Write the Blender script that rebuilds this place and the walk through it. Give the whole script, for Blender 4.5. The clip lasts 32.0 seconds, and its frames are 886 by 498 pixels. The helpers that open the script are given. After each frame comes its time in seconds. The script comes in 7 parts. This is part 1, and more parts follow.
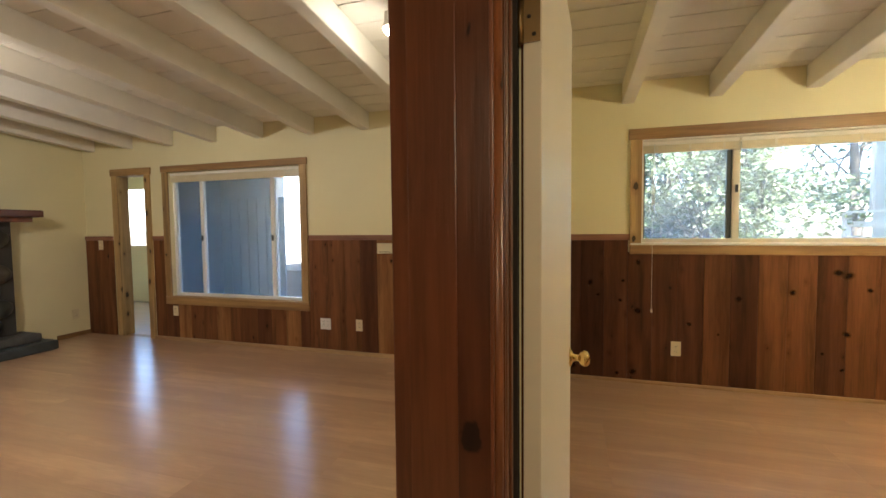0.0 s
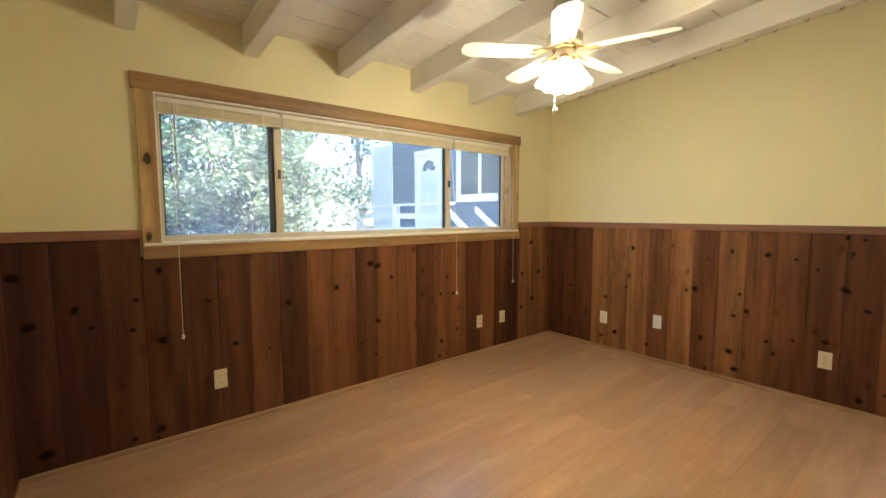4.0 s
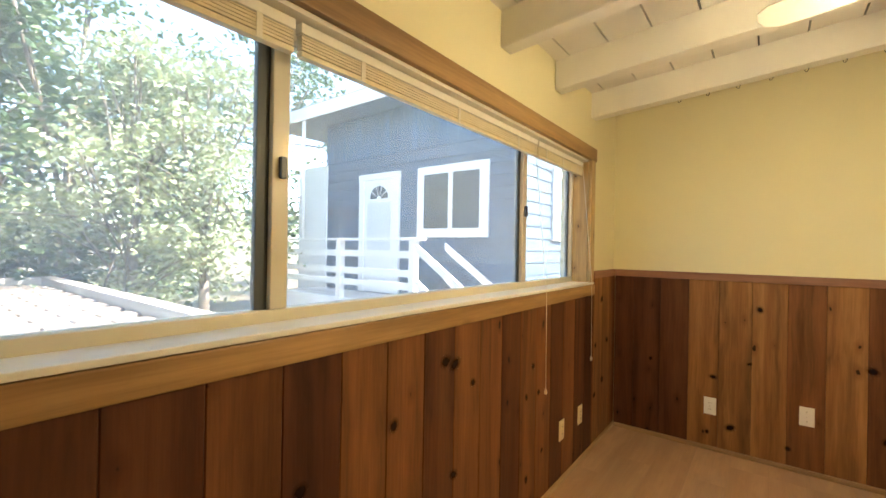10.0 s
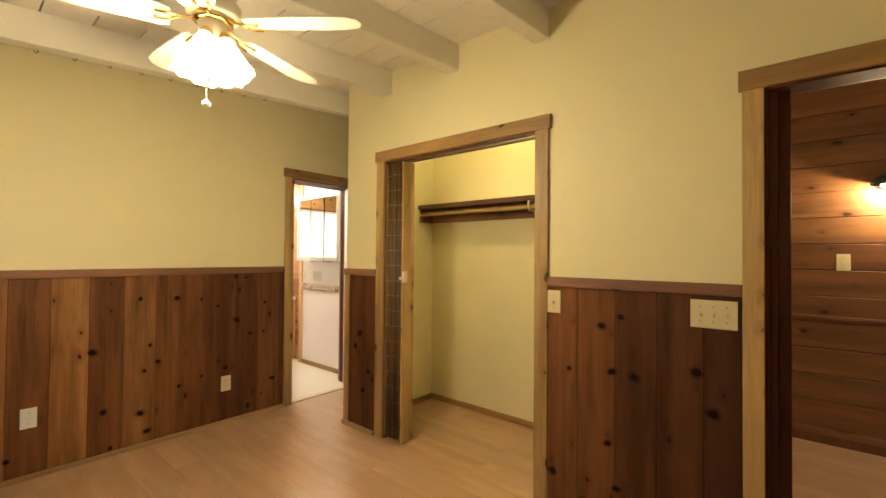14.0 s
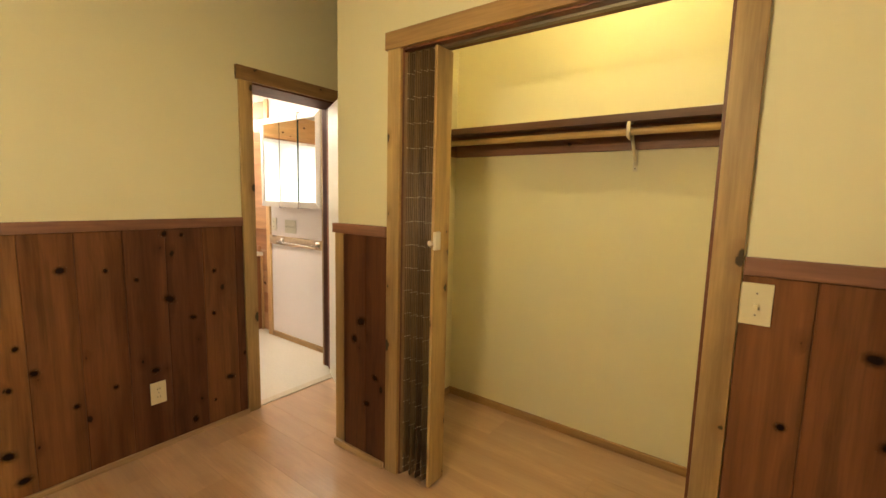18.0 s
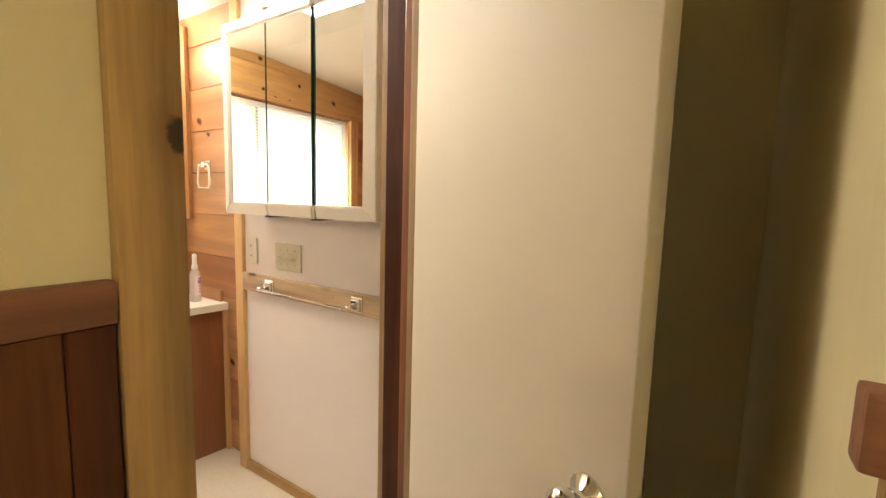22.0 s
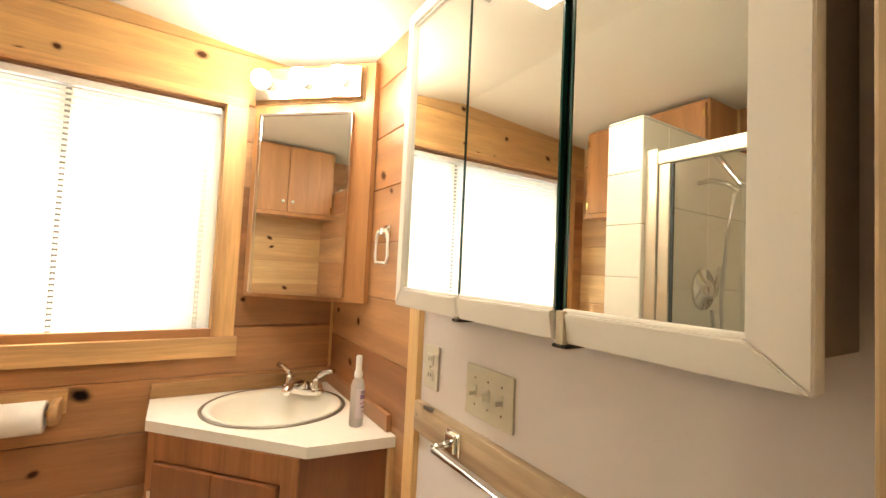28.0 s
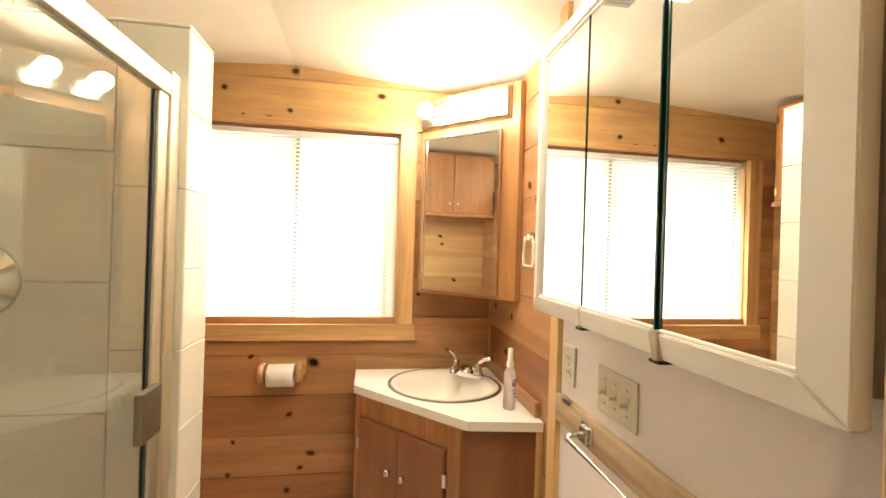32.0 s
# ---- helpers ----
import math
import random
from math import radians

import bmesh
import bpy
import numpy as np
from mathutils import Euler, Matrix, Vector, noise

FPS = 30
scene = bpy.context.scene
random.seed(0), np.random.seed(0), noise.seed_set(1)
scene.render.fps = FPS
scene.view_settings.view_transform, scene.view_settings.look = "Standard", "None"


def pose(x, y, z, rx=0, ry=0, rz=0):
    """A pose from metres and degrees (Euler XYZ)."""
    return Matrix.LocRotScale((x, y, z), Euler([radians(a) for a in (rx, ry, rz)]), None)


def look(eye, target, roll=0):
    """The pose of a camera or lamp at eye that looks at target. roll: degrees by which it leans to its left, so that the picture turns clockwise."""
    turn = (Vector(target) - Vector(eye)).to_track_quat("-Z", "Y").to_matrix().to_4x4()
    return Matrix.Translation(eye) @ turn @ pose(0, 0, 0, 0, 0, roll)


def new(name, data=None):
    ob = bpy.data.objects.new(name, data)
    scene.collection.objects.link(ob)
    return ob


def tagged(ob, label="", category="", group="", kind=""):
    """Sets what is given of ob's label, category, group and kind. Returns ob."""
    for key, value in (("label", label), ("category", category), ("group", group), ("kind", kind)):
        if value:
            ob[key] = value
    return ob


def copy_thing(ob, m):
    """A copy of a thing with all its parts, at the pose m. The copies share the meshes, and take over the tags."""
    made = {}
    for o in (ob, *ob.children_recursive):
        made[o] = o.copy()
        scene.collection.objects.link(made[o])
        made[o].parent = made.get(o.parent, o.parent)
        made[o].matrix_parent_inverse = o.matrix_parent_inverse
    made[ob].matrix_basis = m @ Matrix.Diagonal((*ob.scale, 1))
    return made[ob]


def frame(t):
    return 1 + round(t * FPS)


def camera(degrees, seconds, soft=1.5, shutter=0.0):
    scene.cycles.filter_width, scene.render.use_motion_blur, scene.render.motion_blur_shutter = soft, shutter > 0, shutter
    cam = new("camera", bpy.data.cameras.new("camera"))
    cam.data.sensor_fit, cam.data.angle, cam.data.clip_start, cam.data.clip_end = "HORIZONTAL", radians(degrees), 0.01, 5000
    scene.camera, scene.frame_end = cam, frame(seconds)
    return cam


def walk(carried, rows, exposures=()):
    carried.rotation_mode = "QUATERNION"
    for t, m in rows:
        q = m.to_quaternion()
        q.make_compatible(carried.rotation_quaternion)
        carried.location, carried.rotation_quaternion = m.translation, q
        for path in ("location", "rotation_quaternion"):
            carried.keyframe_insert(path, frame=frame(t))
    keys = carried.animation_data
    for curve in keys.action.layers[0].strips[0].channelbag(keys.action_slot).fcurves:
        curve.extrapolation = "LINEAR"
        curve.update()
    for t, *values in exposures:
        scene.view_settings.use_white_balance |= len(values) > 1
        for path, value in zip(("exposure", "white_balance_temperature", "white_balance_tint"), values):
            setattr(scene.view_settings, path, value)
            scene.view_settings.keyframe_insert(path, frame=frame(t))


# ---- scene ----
cam = camera(92.5, 32.0)
PATH = [
    (0, (-0.024, 0.309, 1.277), (-0.591, 2.224, 1.173), -0.6),
    (0.5, (-0.015, 0.473, 1.287), (-0.188, 2.462, 1.172), -0.8),
    (1, (0.04, 0.646, 1.293), (0.136, 2.64, 1.168), -0.8),
    (1.5, (0.139, 0.801, 1.311), (0.407, 2.779, 1.172), -1.0),
    (2, (0.163, 0.954, 1.34), (0.695, 2.874, 1.177), -0.6),
    (2.5, (0.164, 1.096, 1.351), (1.023, 2.893, 1.175), -0.4),
    (3, (0.205, 1.162, 1.316), (1.27, 2.846, 1.145), -0.5),
    (3.5, (0.252, 1.187, 1.298), (1.41, 2.809, 1.132), -0.4),
    (4, (0.264, 1.21, 1.286), (1.521, 2.757, 1.122), -0.1),
    (4.5, (0.305, 1.222, 1.278), (1.627, 2.713, 1.11), -0.2),
    (6.5, (0.518, 1.57, 1.319), (1.928, 2.979, 1.16), 0.7),
    (7, (0.593, 1.74, 1.318), (2.052, 3.099, 1.164), 0.7),
    (7.5, (0.666, 1.926, 1.34), (2.146, 3.265, 1.203), 0.8),
    (8, (0.652, 2.144, 1.345), (2.149, 3.469, 1.292), 0.8),
    (8.5, (0.595, 2.383, 1.354), (2.088, 3.713, 1.327), 1.0),
    (9, (0.591, 2.621, 1.334), (2.099, 3.935, 1.311), 0.9),
    (9.5, (0.604, 2.857, 1.312), (2.131, 4.148, 1.311), 1.0),
    (10, (0.566, 3.045, 1.336), (2.153, 4.261, 1.337), 1.0),
    (10.5, (0.579, 3.177, 1.333), (2.321, 4.158, 1.336), 0.7),
    (11, (0.648, 3.213, 1.336), (2.540, 3.862, 1.371), 0.6),
    (11.5, (0.654, 3.255, 1.368), (2.649, 3.395, 1.391), 0.5),
    (12, (0.643, 3.291, 1.371), (2.57, 2.756, 1.397), 0.4),
    (12.5, (0.614, 3.257, 1.378), (2.347, 2.259, 1.406), 0.3),
    (13, (0.585, 3.255, 1.351), (2.105, 1.956, 1.394), 0.3),
    (13.5, (0.569, 3.227, 1.348), (1.926, 1.758, 1.383), 0.4),
    (14, (0.578, 3.186, 1.310), (1.868, 1.658, 1.341), 0.5),
    (14.5, (0.617, 3.177, 1.299), (1.862, 1.62, 1.138), 0.4),
    (16.5, (0.964, 2.944, 1.322), (2.155, 1.372, 0.994), 1.0),
    (17, (1.173, 2.861, 1.351), (2.361, 1.274, 1.088), 1.2),
    (17.5, (1.358, 2.730, 1.347), (2.546, 1.141, 1.088), 1.4),
    (18, (1.569, 2.560, 1.345), (2.749, 0.963, 1.106), 1.4),
    (18.5, (1.807, 2.443, 1.347), (2.978, 0.838, 1.113), 1.5),
    (19, (2.026, 2.332, 1.338), (3.188, 0.720, 1.108), 1.7),
    (19.5, (2.236, 2.154, 1.339), (3.409, 0.550, 1.112), 2.1),
    (20, (2.533, 2.038, 1.341), (3.676, 0.413, 1.111), 2.0),
    (20.5, (2.774, 1.909, 1.327), (3.910, 0.278, 1.107), 2.3),
    (21, (2.964, 1.737, 1.341), (4.089, 0.099, 1.117), 2.1),
    (21.5, (3.189, 1.624, 1.329), (4.267, -0.045, 1.096), 1.3),
    (22, (3.409, 1.466, 1.303), (4.486, -0.205, 1.087), 1.6),
    (22.5, (3.56, 1.328, 1.285), (4.578, -0.381, 1.07), 1.8),
    (23, (3.706, 1.179, 1.271), (4.683, -0.554, 1.071), 2.1),
    (23.5, (3.858, 1.06, 1.276), (4.781, -0.704, 1.089), 2.1),
    (24, (3.976, 0.97, 1.262), (4.846, -0.812, 1.004), 2.1),
    (24.5, (4.057, 0.895, 1.259), (4.899, -0.899, 0.991), 1.6),
    (26.5, (4.213, 0.912, 1.322), (5.465, -0.646, 1.38), 2.5),
    (27, (4.194, 0.923, 1.334), (5.678, -0.413, 1.439), 2.7),
    (27.5, (4.176, 0.932, 1.333), (5.786, -0.251, 1.434), 2.7),
    (28, (4.161, 0.936, 1.331), (5.859, -0.116, 1.427), 2.7),
    (28.5, (4.14, 0.943, 1.329), (5.906, 0.01, 1.424), 2.6),
    (29, (4.127, 0.941, 1.346), (5.96, 0.144, 1.43), 2.4),
    (29.5, (4.065, 0.953, 1.34), (5.908, 0.177, 1.383), 2.6),
    (30, (4.011, 0.942, 1.349), (5.86, 0.181, 1.381), 2.4),
    (30.5, (3.995, 0.91, 1.357), (5.853, 0.171, 1.375), 2.6),
    (31, (3.978, 0.919, 1.375), (5.857, 0.235, 1.391), 2.5),
    (31.5, (3.954, 0.928, 1.399), (5.864, 0.336, 1.409), 2.2),
    (32, (3.965, 0.929, 1.401), (5.938, 0.605, 1.402), 1.8),
]
walk(cam, [(t, look(eye, target, roll)) for t, eye, target, roll in PATH], [
    (0.0, 3.23, 5700, 10), (3.0, 3.18, 5450, 10), (7.0, 3.13, 5850, 10), (10.0, 3.15, 6350, 10), (11.0, 3.26, 6400, 10), (12.0, 3.08, 6450, 10), (14.0, 3.08, 6650, 10),
    (18.0, 2.96, 6600, 11), (21.0, 2.86, 6700, 11), (24.0, 2.73, 6800, 10), (27.0, 2.73, 6800, 9), (32.0, 2.76, 6900, 8)])

# ---- world, sun and large lights ----
SUN_EL, SUN_AZ = radians(50), radians(160)      # the sun stands to the south-south-east, clockwise from +y
world = bpy.data.worlds.new("sky_world")
scene.world = world
world.use_nodes = True
wn = world.node_tree
bg = wn.nodes["Background"]
sky = wn.nodes.new("ShaderNodeTexSky")
sky.sky_type, sky.sun_disc, sky.sun_elevation, sky.sun_rotation = "NISHITA", False, SUN_EL, SUN_AZ
wn.links.new(sky.outputs[0], bg.inputs[0])
bg.inputs[1].default_value = 0.15


def lamp(name, kind, m, power, colour, **more):
    data = bpy.data.lights.new(name, kind)
    data.energy, data.color = power, colour
    for key, value in more.items():
        if key == "size":
            data.shape, data.size, data.size_y = "RECTANGLE", value[0], value[1]
        elif key == "radius":
            data.shadow_soft_size = value
        elif key == "angle":
            data.angle = value
        elif key == "spread":
            data.spread = value
    ob = new(name, data)
    ob.matrix_world = m
    return ob


sun_from = Vector((math.sin(SUN_AZ) * math.cos(SUN_EL), math.cos(SUN_AZ) * math.cos(SUN_EL), math.sin(SUN_EL)))
lamp("sun", "SUN", look(sun_from * 30, (0, 0, 0)), 5.0, (1.0, 0.95, 0.86), angle=radians(0.5))
WARM = (1.0, 0.80, 0.46)
lamp("bath_window_skylight", "AREA", look((6.45, 1.511, 1.49), (4, 1.511, 1.3)), 1.3, (0.95, 0.97, 1.0), size=(1.3, 0.96))

# ---- materials ----
def material(name):
    m = bpy.data.materials.new(name)
    m.use_nodes = True
    n = m.node_tree
    return m, n, n.nodes["Principled BSDF"]


def ramp(n, fac, stops):
    r = n.nodes.new("ShaderNodeValToRGB")
    while len(r.color_ramp.elements) < len(stops):
        r.color_ramp.elements.new(0.5)
    for e, (p, c) in zip(r.color_ramp.elements, stops):
        e.position, e.color = p, (*c, 1)
    n.links.new(fac, r.inputs[0])
    return r.outputs[0]


def mix(n, kind, fac, a, b):
    m = n.nodes.new("ShaderNodeMix")
    m.data_type, m.blend_type = "RGBA", kind
    for sock, v in ((m.inputs[0], fac), (m.inputs[6], a), (m.inputs[7], b)):
        if hasattr(v, "is_linked"):
            n.links.new(v, sock)
        elif isinstance(v, tuple):
            sock.default_value = (*v, 1)
        else:
            sock.default_value = v
    return m.outputs[2]


def maths(n, op, a, b=0.0, clamp=False):
    m = n.nodes.new("ShaderNodeMath")
    m.operation, m.use_clamp = op, clamp
    for sock, v in zip(m.inputs, (a, b)):
        if hasattr(v, "is_linked"):
            n.links.new(v, sock)
        else:
            sock.default_value = v
    return m.outputs[0]


def noise_tex(n, vec, scale, detail=4.0, rough=0.55, distort=0.0):
    t = n.nodes.new("ShaderNodeTexNoise")
    t.inputs["Scale"].default_value, t.inputs["Detail"].default_value = scale, detail
    t.inputs["Roughness"].default_value, t.inputs["Distortion"].default_value = rough, distort
    if vec is not None:
        n.links.new(vec, t.inputs["Vector"])
    return t


def coords(n, scale=(1, 1, 1), shift=True):
    """Object coordinates, moved along by each object's random number, then stretched."""
    tc = n.nodes.new("ShaderNodeTexCoord")
    out = tc.outputs["Object"]
    if shift:
        info = n.nodes.new("ShaderNodeObjectInfo")
        off = n.nodes.new("ShaderNodeVectorMath")
        off.operation = "MULTIPLY_ADD"
        n.links.new(info.outputs["Random"], off.inputs[0])
        off.inputs[1].default_value = (41.0, 67.0, 53.0)
        n.links.new(out, off.inputs[2])
        out = off.outputs[0]
    mp = n.nodes.new("ShaderNodeMapping")
    mp.inputs["Scale"].default_value = scale
    n.links.new(out, mp.inputs["Vector"])
    return mp.outputs[0]


def bump(n, bsdf, height, strength=0.2, distance=0.01):
    b = n.nodes.new("ShaderNodeBump")
    b.inputs["Strength"].default_value, b.inputs["Distance"].default_value = strength, distance
    n.links.new(height, b.inputs["Height"])
    n.links.new(b.outputs[0], bsdf.inputs["Normal"])


def plain(name, colour, rough=0.5, metal=0.0, vary=0.06, scale=6.0, relief=0.0, coat=0.0):
    """Paint, plastic or metal with slow stains and a fine grain."""
    m, n, p = material(name)
    v = coords(n, shift=False)
    big = noise_tex(n, v, scale, 5)
    lo, hi = tuple(c * (1 - vary) for c in colour), tuple(min(1, c * (1 + vary)) for c in colour)
    n.links.new(ramp(n, big.outputs[0], [(0.3, lo), (0.7, hi)]), p.inputs["Base Color"])
    fine = noise_tex(n, v, scale * 30, 3)
    n.links.new(maths(n, "ADD", maths(n, "MULTIPLY", fine.outputs[0], 0.15), max(0.02, rough - 0.07)), p.inputs["Roughness"])
    p.inputs["Metallic"].default_value = metal
    p.inputs["Coat Weight"].default_value = coat
    if relief:
        bump(n, p, fine.outputs[0], relief, 0.004)
    return m


def wood(name, tones, grain="z", rough=0.5, knots=0.5, stretch=14.0, dark=0.5, coat=0.0, knot_size=1.0, streak=0.6, relief=0.25, fibre=0.8):
    """Board wood: each object takes one of the tones; grain along an axis, with knots."""
    m, n, p = material(name)
    i = "xyz".index(grain)
    def scl(a, b):
        return tuple(b if k == i else a for k in range(3))
    info = n.nodes.new("ShaderNodeObjectInfo")
    count = len(tones)
    base = ramp(n, info.outputs["Random"], [(k / max(1, count - 1), c) for k, c in enumerate(tones)])
    v1 = coords(n, scl(stretch, stretch / 16))
    warp = noise_tex(n, coords(n, scl(5, 2.2)), 1.0, 2)
    vadd = n.nodes.new("ShaderNodeVectorMath")
    vadd.operation = "MULTIPLY_ADD"
    n.links.new(warp.outputs["Color"], vadd.inputs[0])
    vadd.inputs[1].default_value = (1.1, 1.1, 1.1)
    n.links.new(v1, vadd.inputs[2])
    g1 = noise_tex(n, vadd.outputs[0], 1.0, 5, 0.6)
    g2 = noise_tex(n, coords(n, scl(110, 5)), 1.0, 3)
    shade = ramp(n, g1.outputs[0], [(0.28, (1 - dark,) * 3), (0.5, (0.92, 0.9, 0.88)), (0.75, (1.18, 1.16, 1.12))])
    col = mix(n, "MULTIPLY", 1.0, base, shade)
    band = noise_tex(n, coords(n, scl(9, 0.55)), 1.0, 2, 0.5, 0.6)
    col = mix(n, "MULTIPLY", streak, col, ramp(n, band.outputs[0], [(0.33, (0.55, 0.47, 0.44)), (0.5, (1.0, 1.0, 1.0)), (0.66, (1.35, 1.42, 1.4))]))
    fine = ramp(n, g2.outputs[0], [(0.3, (0.8, 0.78, 0.76)), (0.65, (1.06, 1.06, 1.06))])
    col = mix(n, "MULTIPLY", fibre, col, fine)
    if knots:
        vor = n.nodes.new("ShaderNodeTexVoronoi")
        vor.voronoi_dimensions = "2D"
        vor.inputs["Scale"].default_value = 1.0
        sep = n.nodes.new("ShaderNodeSeparateXYZ")
        n.links.new(coords(n), sep.inputs[0])
        others = [sep.outputs[k] for k in range(3) if k != i]
        flat = n.nodes.new("ShaderNodeCombineXYZ")
        n.links.new(maths(n, "MULTIPLY", maths(n, "ADD", others[0], others[1]), 9.0), flat.inputs[0])
        n.links.new(maths(n, "MULTIPLY", sep.outputs[i], 5.0), flat.inputs[1])
        jag = noise_tex(n, coords(n), 38.0, 3)
        bend = n.nodes.new("ShaderNodeVectorMath")
        bend.operation = "MULTIPLY_ADD"
        n.links.new(jag.outputs["Color"], bend.inputs[0])
        bend.inputs[1].default_value = (0.2, 0.15, 0)
        n.links.new(flat.outputs[0], bend.inputs[2])
        n.links.new(bend.outputs[0], vor.inputs["Vector"])
        pick = n.nodes.new("ShaderNodeSeparateColor")
        n.links.new(vor.outputs["Color"], pick.inputs[0])
        on = maths(n, "LESS_THAN", pick.outputs[0], knots)
        size = maths(n, "ADD", maths(n, "MULTIPLY", maths(n, "POWER", pick.outputs[1], 2.5), 0.14 * knot_size), 0.048 * knot_size)
        wob = maths(n, "ADD", vor.outputs["Distance"], maths(n, "MULTIPLY", g1.outputs[0], 0.06))
        edge = maths(n, "SUBTRACT", 1.0, maths(n, "MULTIPLY", maths(n, "SUBTRACT", wob, size), 30.0), True)
        ring = maths(n, "SUBTRACT", 1.0, maths(n, "MULTIPLY", maths(n, "SUBTRACT", wob, size), 4.0), True)
        col = mix(n, "MIX", maths(n, "MULTIPLY", maths(n, "MULTIPLY", ring, on), 0.6), col, (tones[0][0] * 0.5, tones[0][1] * 0.38, tones[0][2] * 0.32))
        col = mix(n, "MIX", maths(n, "MULTIPLY", maths(n, "MULTIPLY", edge, on), 0.96), col, tuple(c * 0.07 for c in tones[0]))
    n.links.new(col, p.inputs["Base Color"])
    n.links.new(maths(n, "ADD", maths(n, "MULTIPLY", g2.outputs[0], 0.2), rough - 0.1), p.inputs["Roughness"])
    p.inputs["Coat Weight"].default_value = coat
    p.inputs["Coat Roughness"].default_value = 0.25
    bump(n, p, g2.outputs[0], relief, 0.003)
    return m


def glow(name, colour, strength):
    m, n, p = material(name)
    p.inputs["Base Color"].default_value = (*colour, 1)
    p.inputs["Emission Color"].default_value = (*colour, 1)
    p.inputs["Emission Strength"].default_value = strength
    return m


def glass(name, tint=(1, 1, 1), rough=0.0, haze=0.0):
    m, n, p = material(name)
    p.inputs["Base Color"].default_value = (*tint, 1)
    p.inputs["Roughness"].default_value = rough
    p.inputs["Transmission Weight"].default_value = 1.0
    p.inputs["IOR"].default_value = 1.45
    if haze:                                       # a milky film: dust on the panes, with the glare's haze put in
        film = n.nodes.new("ShaderNodeBsdfTranslucent")
        film.inputs[0].default_value = (0.9, 0.9, 0.88, 1)
        ms = n.nodes.new("ShaderNodeMixShader")
        cloud = noise_tex(n, coords(n, shift=False), 2.2, 5, 0.6)
        n.links.new(maths(n, "MULTIPLY", maths(n, "ADD", cloud.outputs[0], 0.5), haze), ms.inputs[0])
        n.links.new(p.outputs[0], ms.inputs[1])
        n.links.new(film.outputs[0], ms.inputs[2])
        n.links.new(ms.outputs[0], n.nodes["Material Output"].inputs[0])
    return m


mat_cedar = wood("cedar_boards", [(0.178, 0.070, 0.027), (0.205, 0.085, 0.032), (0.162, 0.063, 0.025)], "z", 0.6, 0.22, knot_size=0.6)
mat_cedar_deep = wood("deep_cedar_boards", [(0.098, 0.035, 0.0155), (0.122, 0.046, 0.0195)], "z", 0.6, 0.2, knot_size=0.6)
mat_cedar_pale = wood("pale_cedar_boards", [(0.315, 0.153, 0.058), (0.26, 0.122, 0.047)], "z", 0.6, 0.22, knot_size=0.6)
# darkest boards; shade under the window is put into this tone too
mat_cedar_shade = wood("dark_and_shaded_cedar_boards", [(0.060, 0.0215, 0.0105), (0.076, 0.028, 0.0135)], "z", 0.6, 0.2, knot_size=0.6)
for m in (mat_cedar, mat_cedar_deep, mat_cedar_pale, mat_cedar_shade):
    m.node_tree.nodes["Principled BSDF"].inputs["Specular IOR Level"].default_value = 0.22
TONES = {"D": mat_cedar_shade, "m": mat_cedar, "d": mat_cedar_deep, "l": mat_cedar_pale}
mat_cedar_h = wood("cedar_planks", [(0.15, 0.055, 0.022), (0.26, 0.115, 0.046), (0.19, 0.075, 0.03), (0.30, 0.14, 0.058)], "x", 0.45, 0.2, dark=0.3, coat=0.12, knot_size=0.8, streak=0.4)
mat_cedar_dark = wood("varnished_cedar", [(0.15, 0.048, 0.02), (0.20, 0.07, 0.029)], "z", 0.42, 0.15, coat=0.12)
mat_cedar_red = wood("glossy_red_cedar", [(0.24, 0.085, 0.036), (0.27, 0.10, 0.042)], "z", 0.36, 0.1, coat=0.22)
mat_rail = wood("rail_wood_x", [(0.27, 0.125, 0.075), (0.31, 0.150, 0.09)], "x", 0.5, 0.2, dark=0.3)
mat_rail_y = wood("rail_wood_y", [(0.27, 0.125, 0.075), (0.31, 0.150, 0.09)], "y", 0.5, 0.2, dark=0.3)
mat_trim = wood("trim_wood_upright", [(0.43, 0.285, 0.115), (0.50, 0.34, 0.148)], "z", 0.45, 0.4, dark=0.35, knot_size=0.9)
mat_trim_clear = wood("clear_trim_wood", [(0.40, 0.275, 0.15), (0.44, 0.305, 0.17)], "z", 0.45, 0.0, dark=0.3)
mat_trim_x = wood("trim_wood_x", [(0.36, 0.212, 0.082), (0.42, 0.26, 0.108)], "x", 0.45, 0.1, dark=0.35)
mat_trim_y = wood("trim_wood_y", [(0.31, 0.178, 0.072), (0.37, 0.228, 0.095)], "y", 0.45, 0.25, dark=0.35)
mat_strip_x = wood("pale_floor_strip_x", [(0.46, 0.31, 0.165), (0.50, 0.34, 0.185)], "x", 0.5, 0.0, dark=0.3)
mat_strip_y = wood("pale_floor_strip_y", [(0.46, 0.31, 0.165), (0.50, 0.34, 0.185)], "y", 0.5, 0.0, dark=0.3)
mat_pine = wood("pine_planks_y", [(0.34, 0.146, 0.058), (0.50, 0.262, 0.118), (0.40, 0.186, 0.079), (0.59, 0.355, 0.178)], "y", 0.42, 0.0, dark=0.22, coat=0.15, streak=0.35, fibre=0.5)
mat_pine_x = wood("pine_planks_x", [(0.34, 0.146, 0.058), (0.50, 0.262, 0.118), (0.40, 0.186, 0.079), (0.59, 0.355, 0.178)], "x", 0.42, 0.0, dark=0.22, coat=0.15, streak=0.35, fibre=0.5)
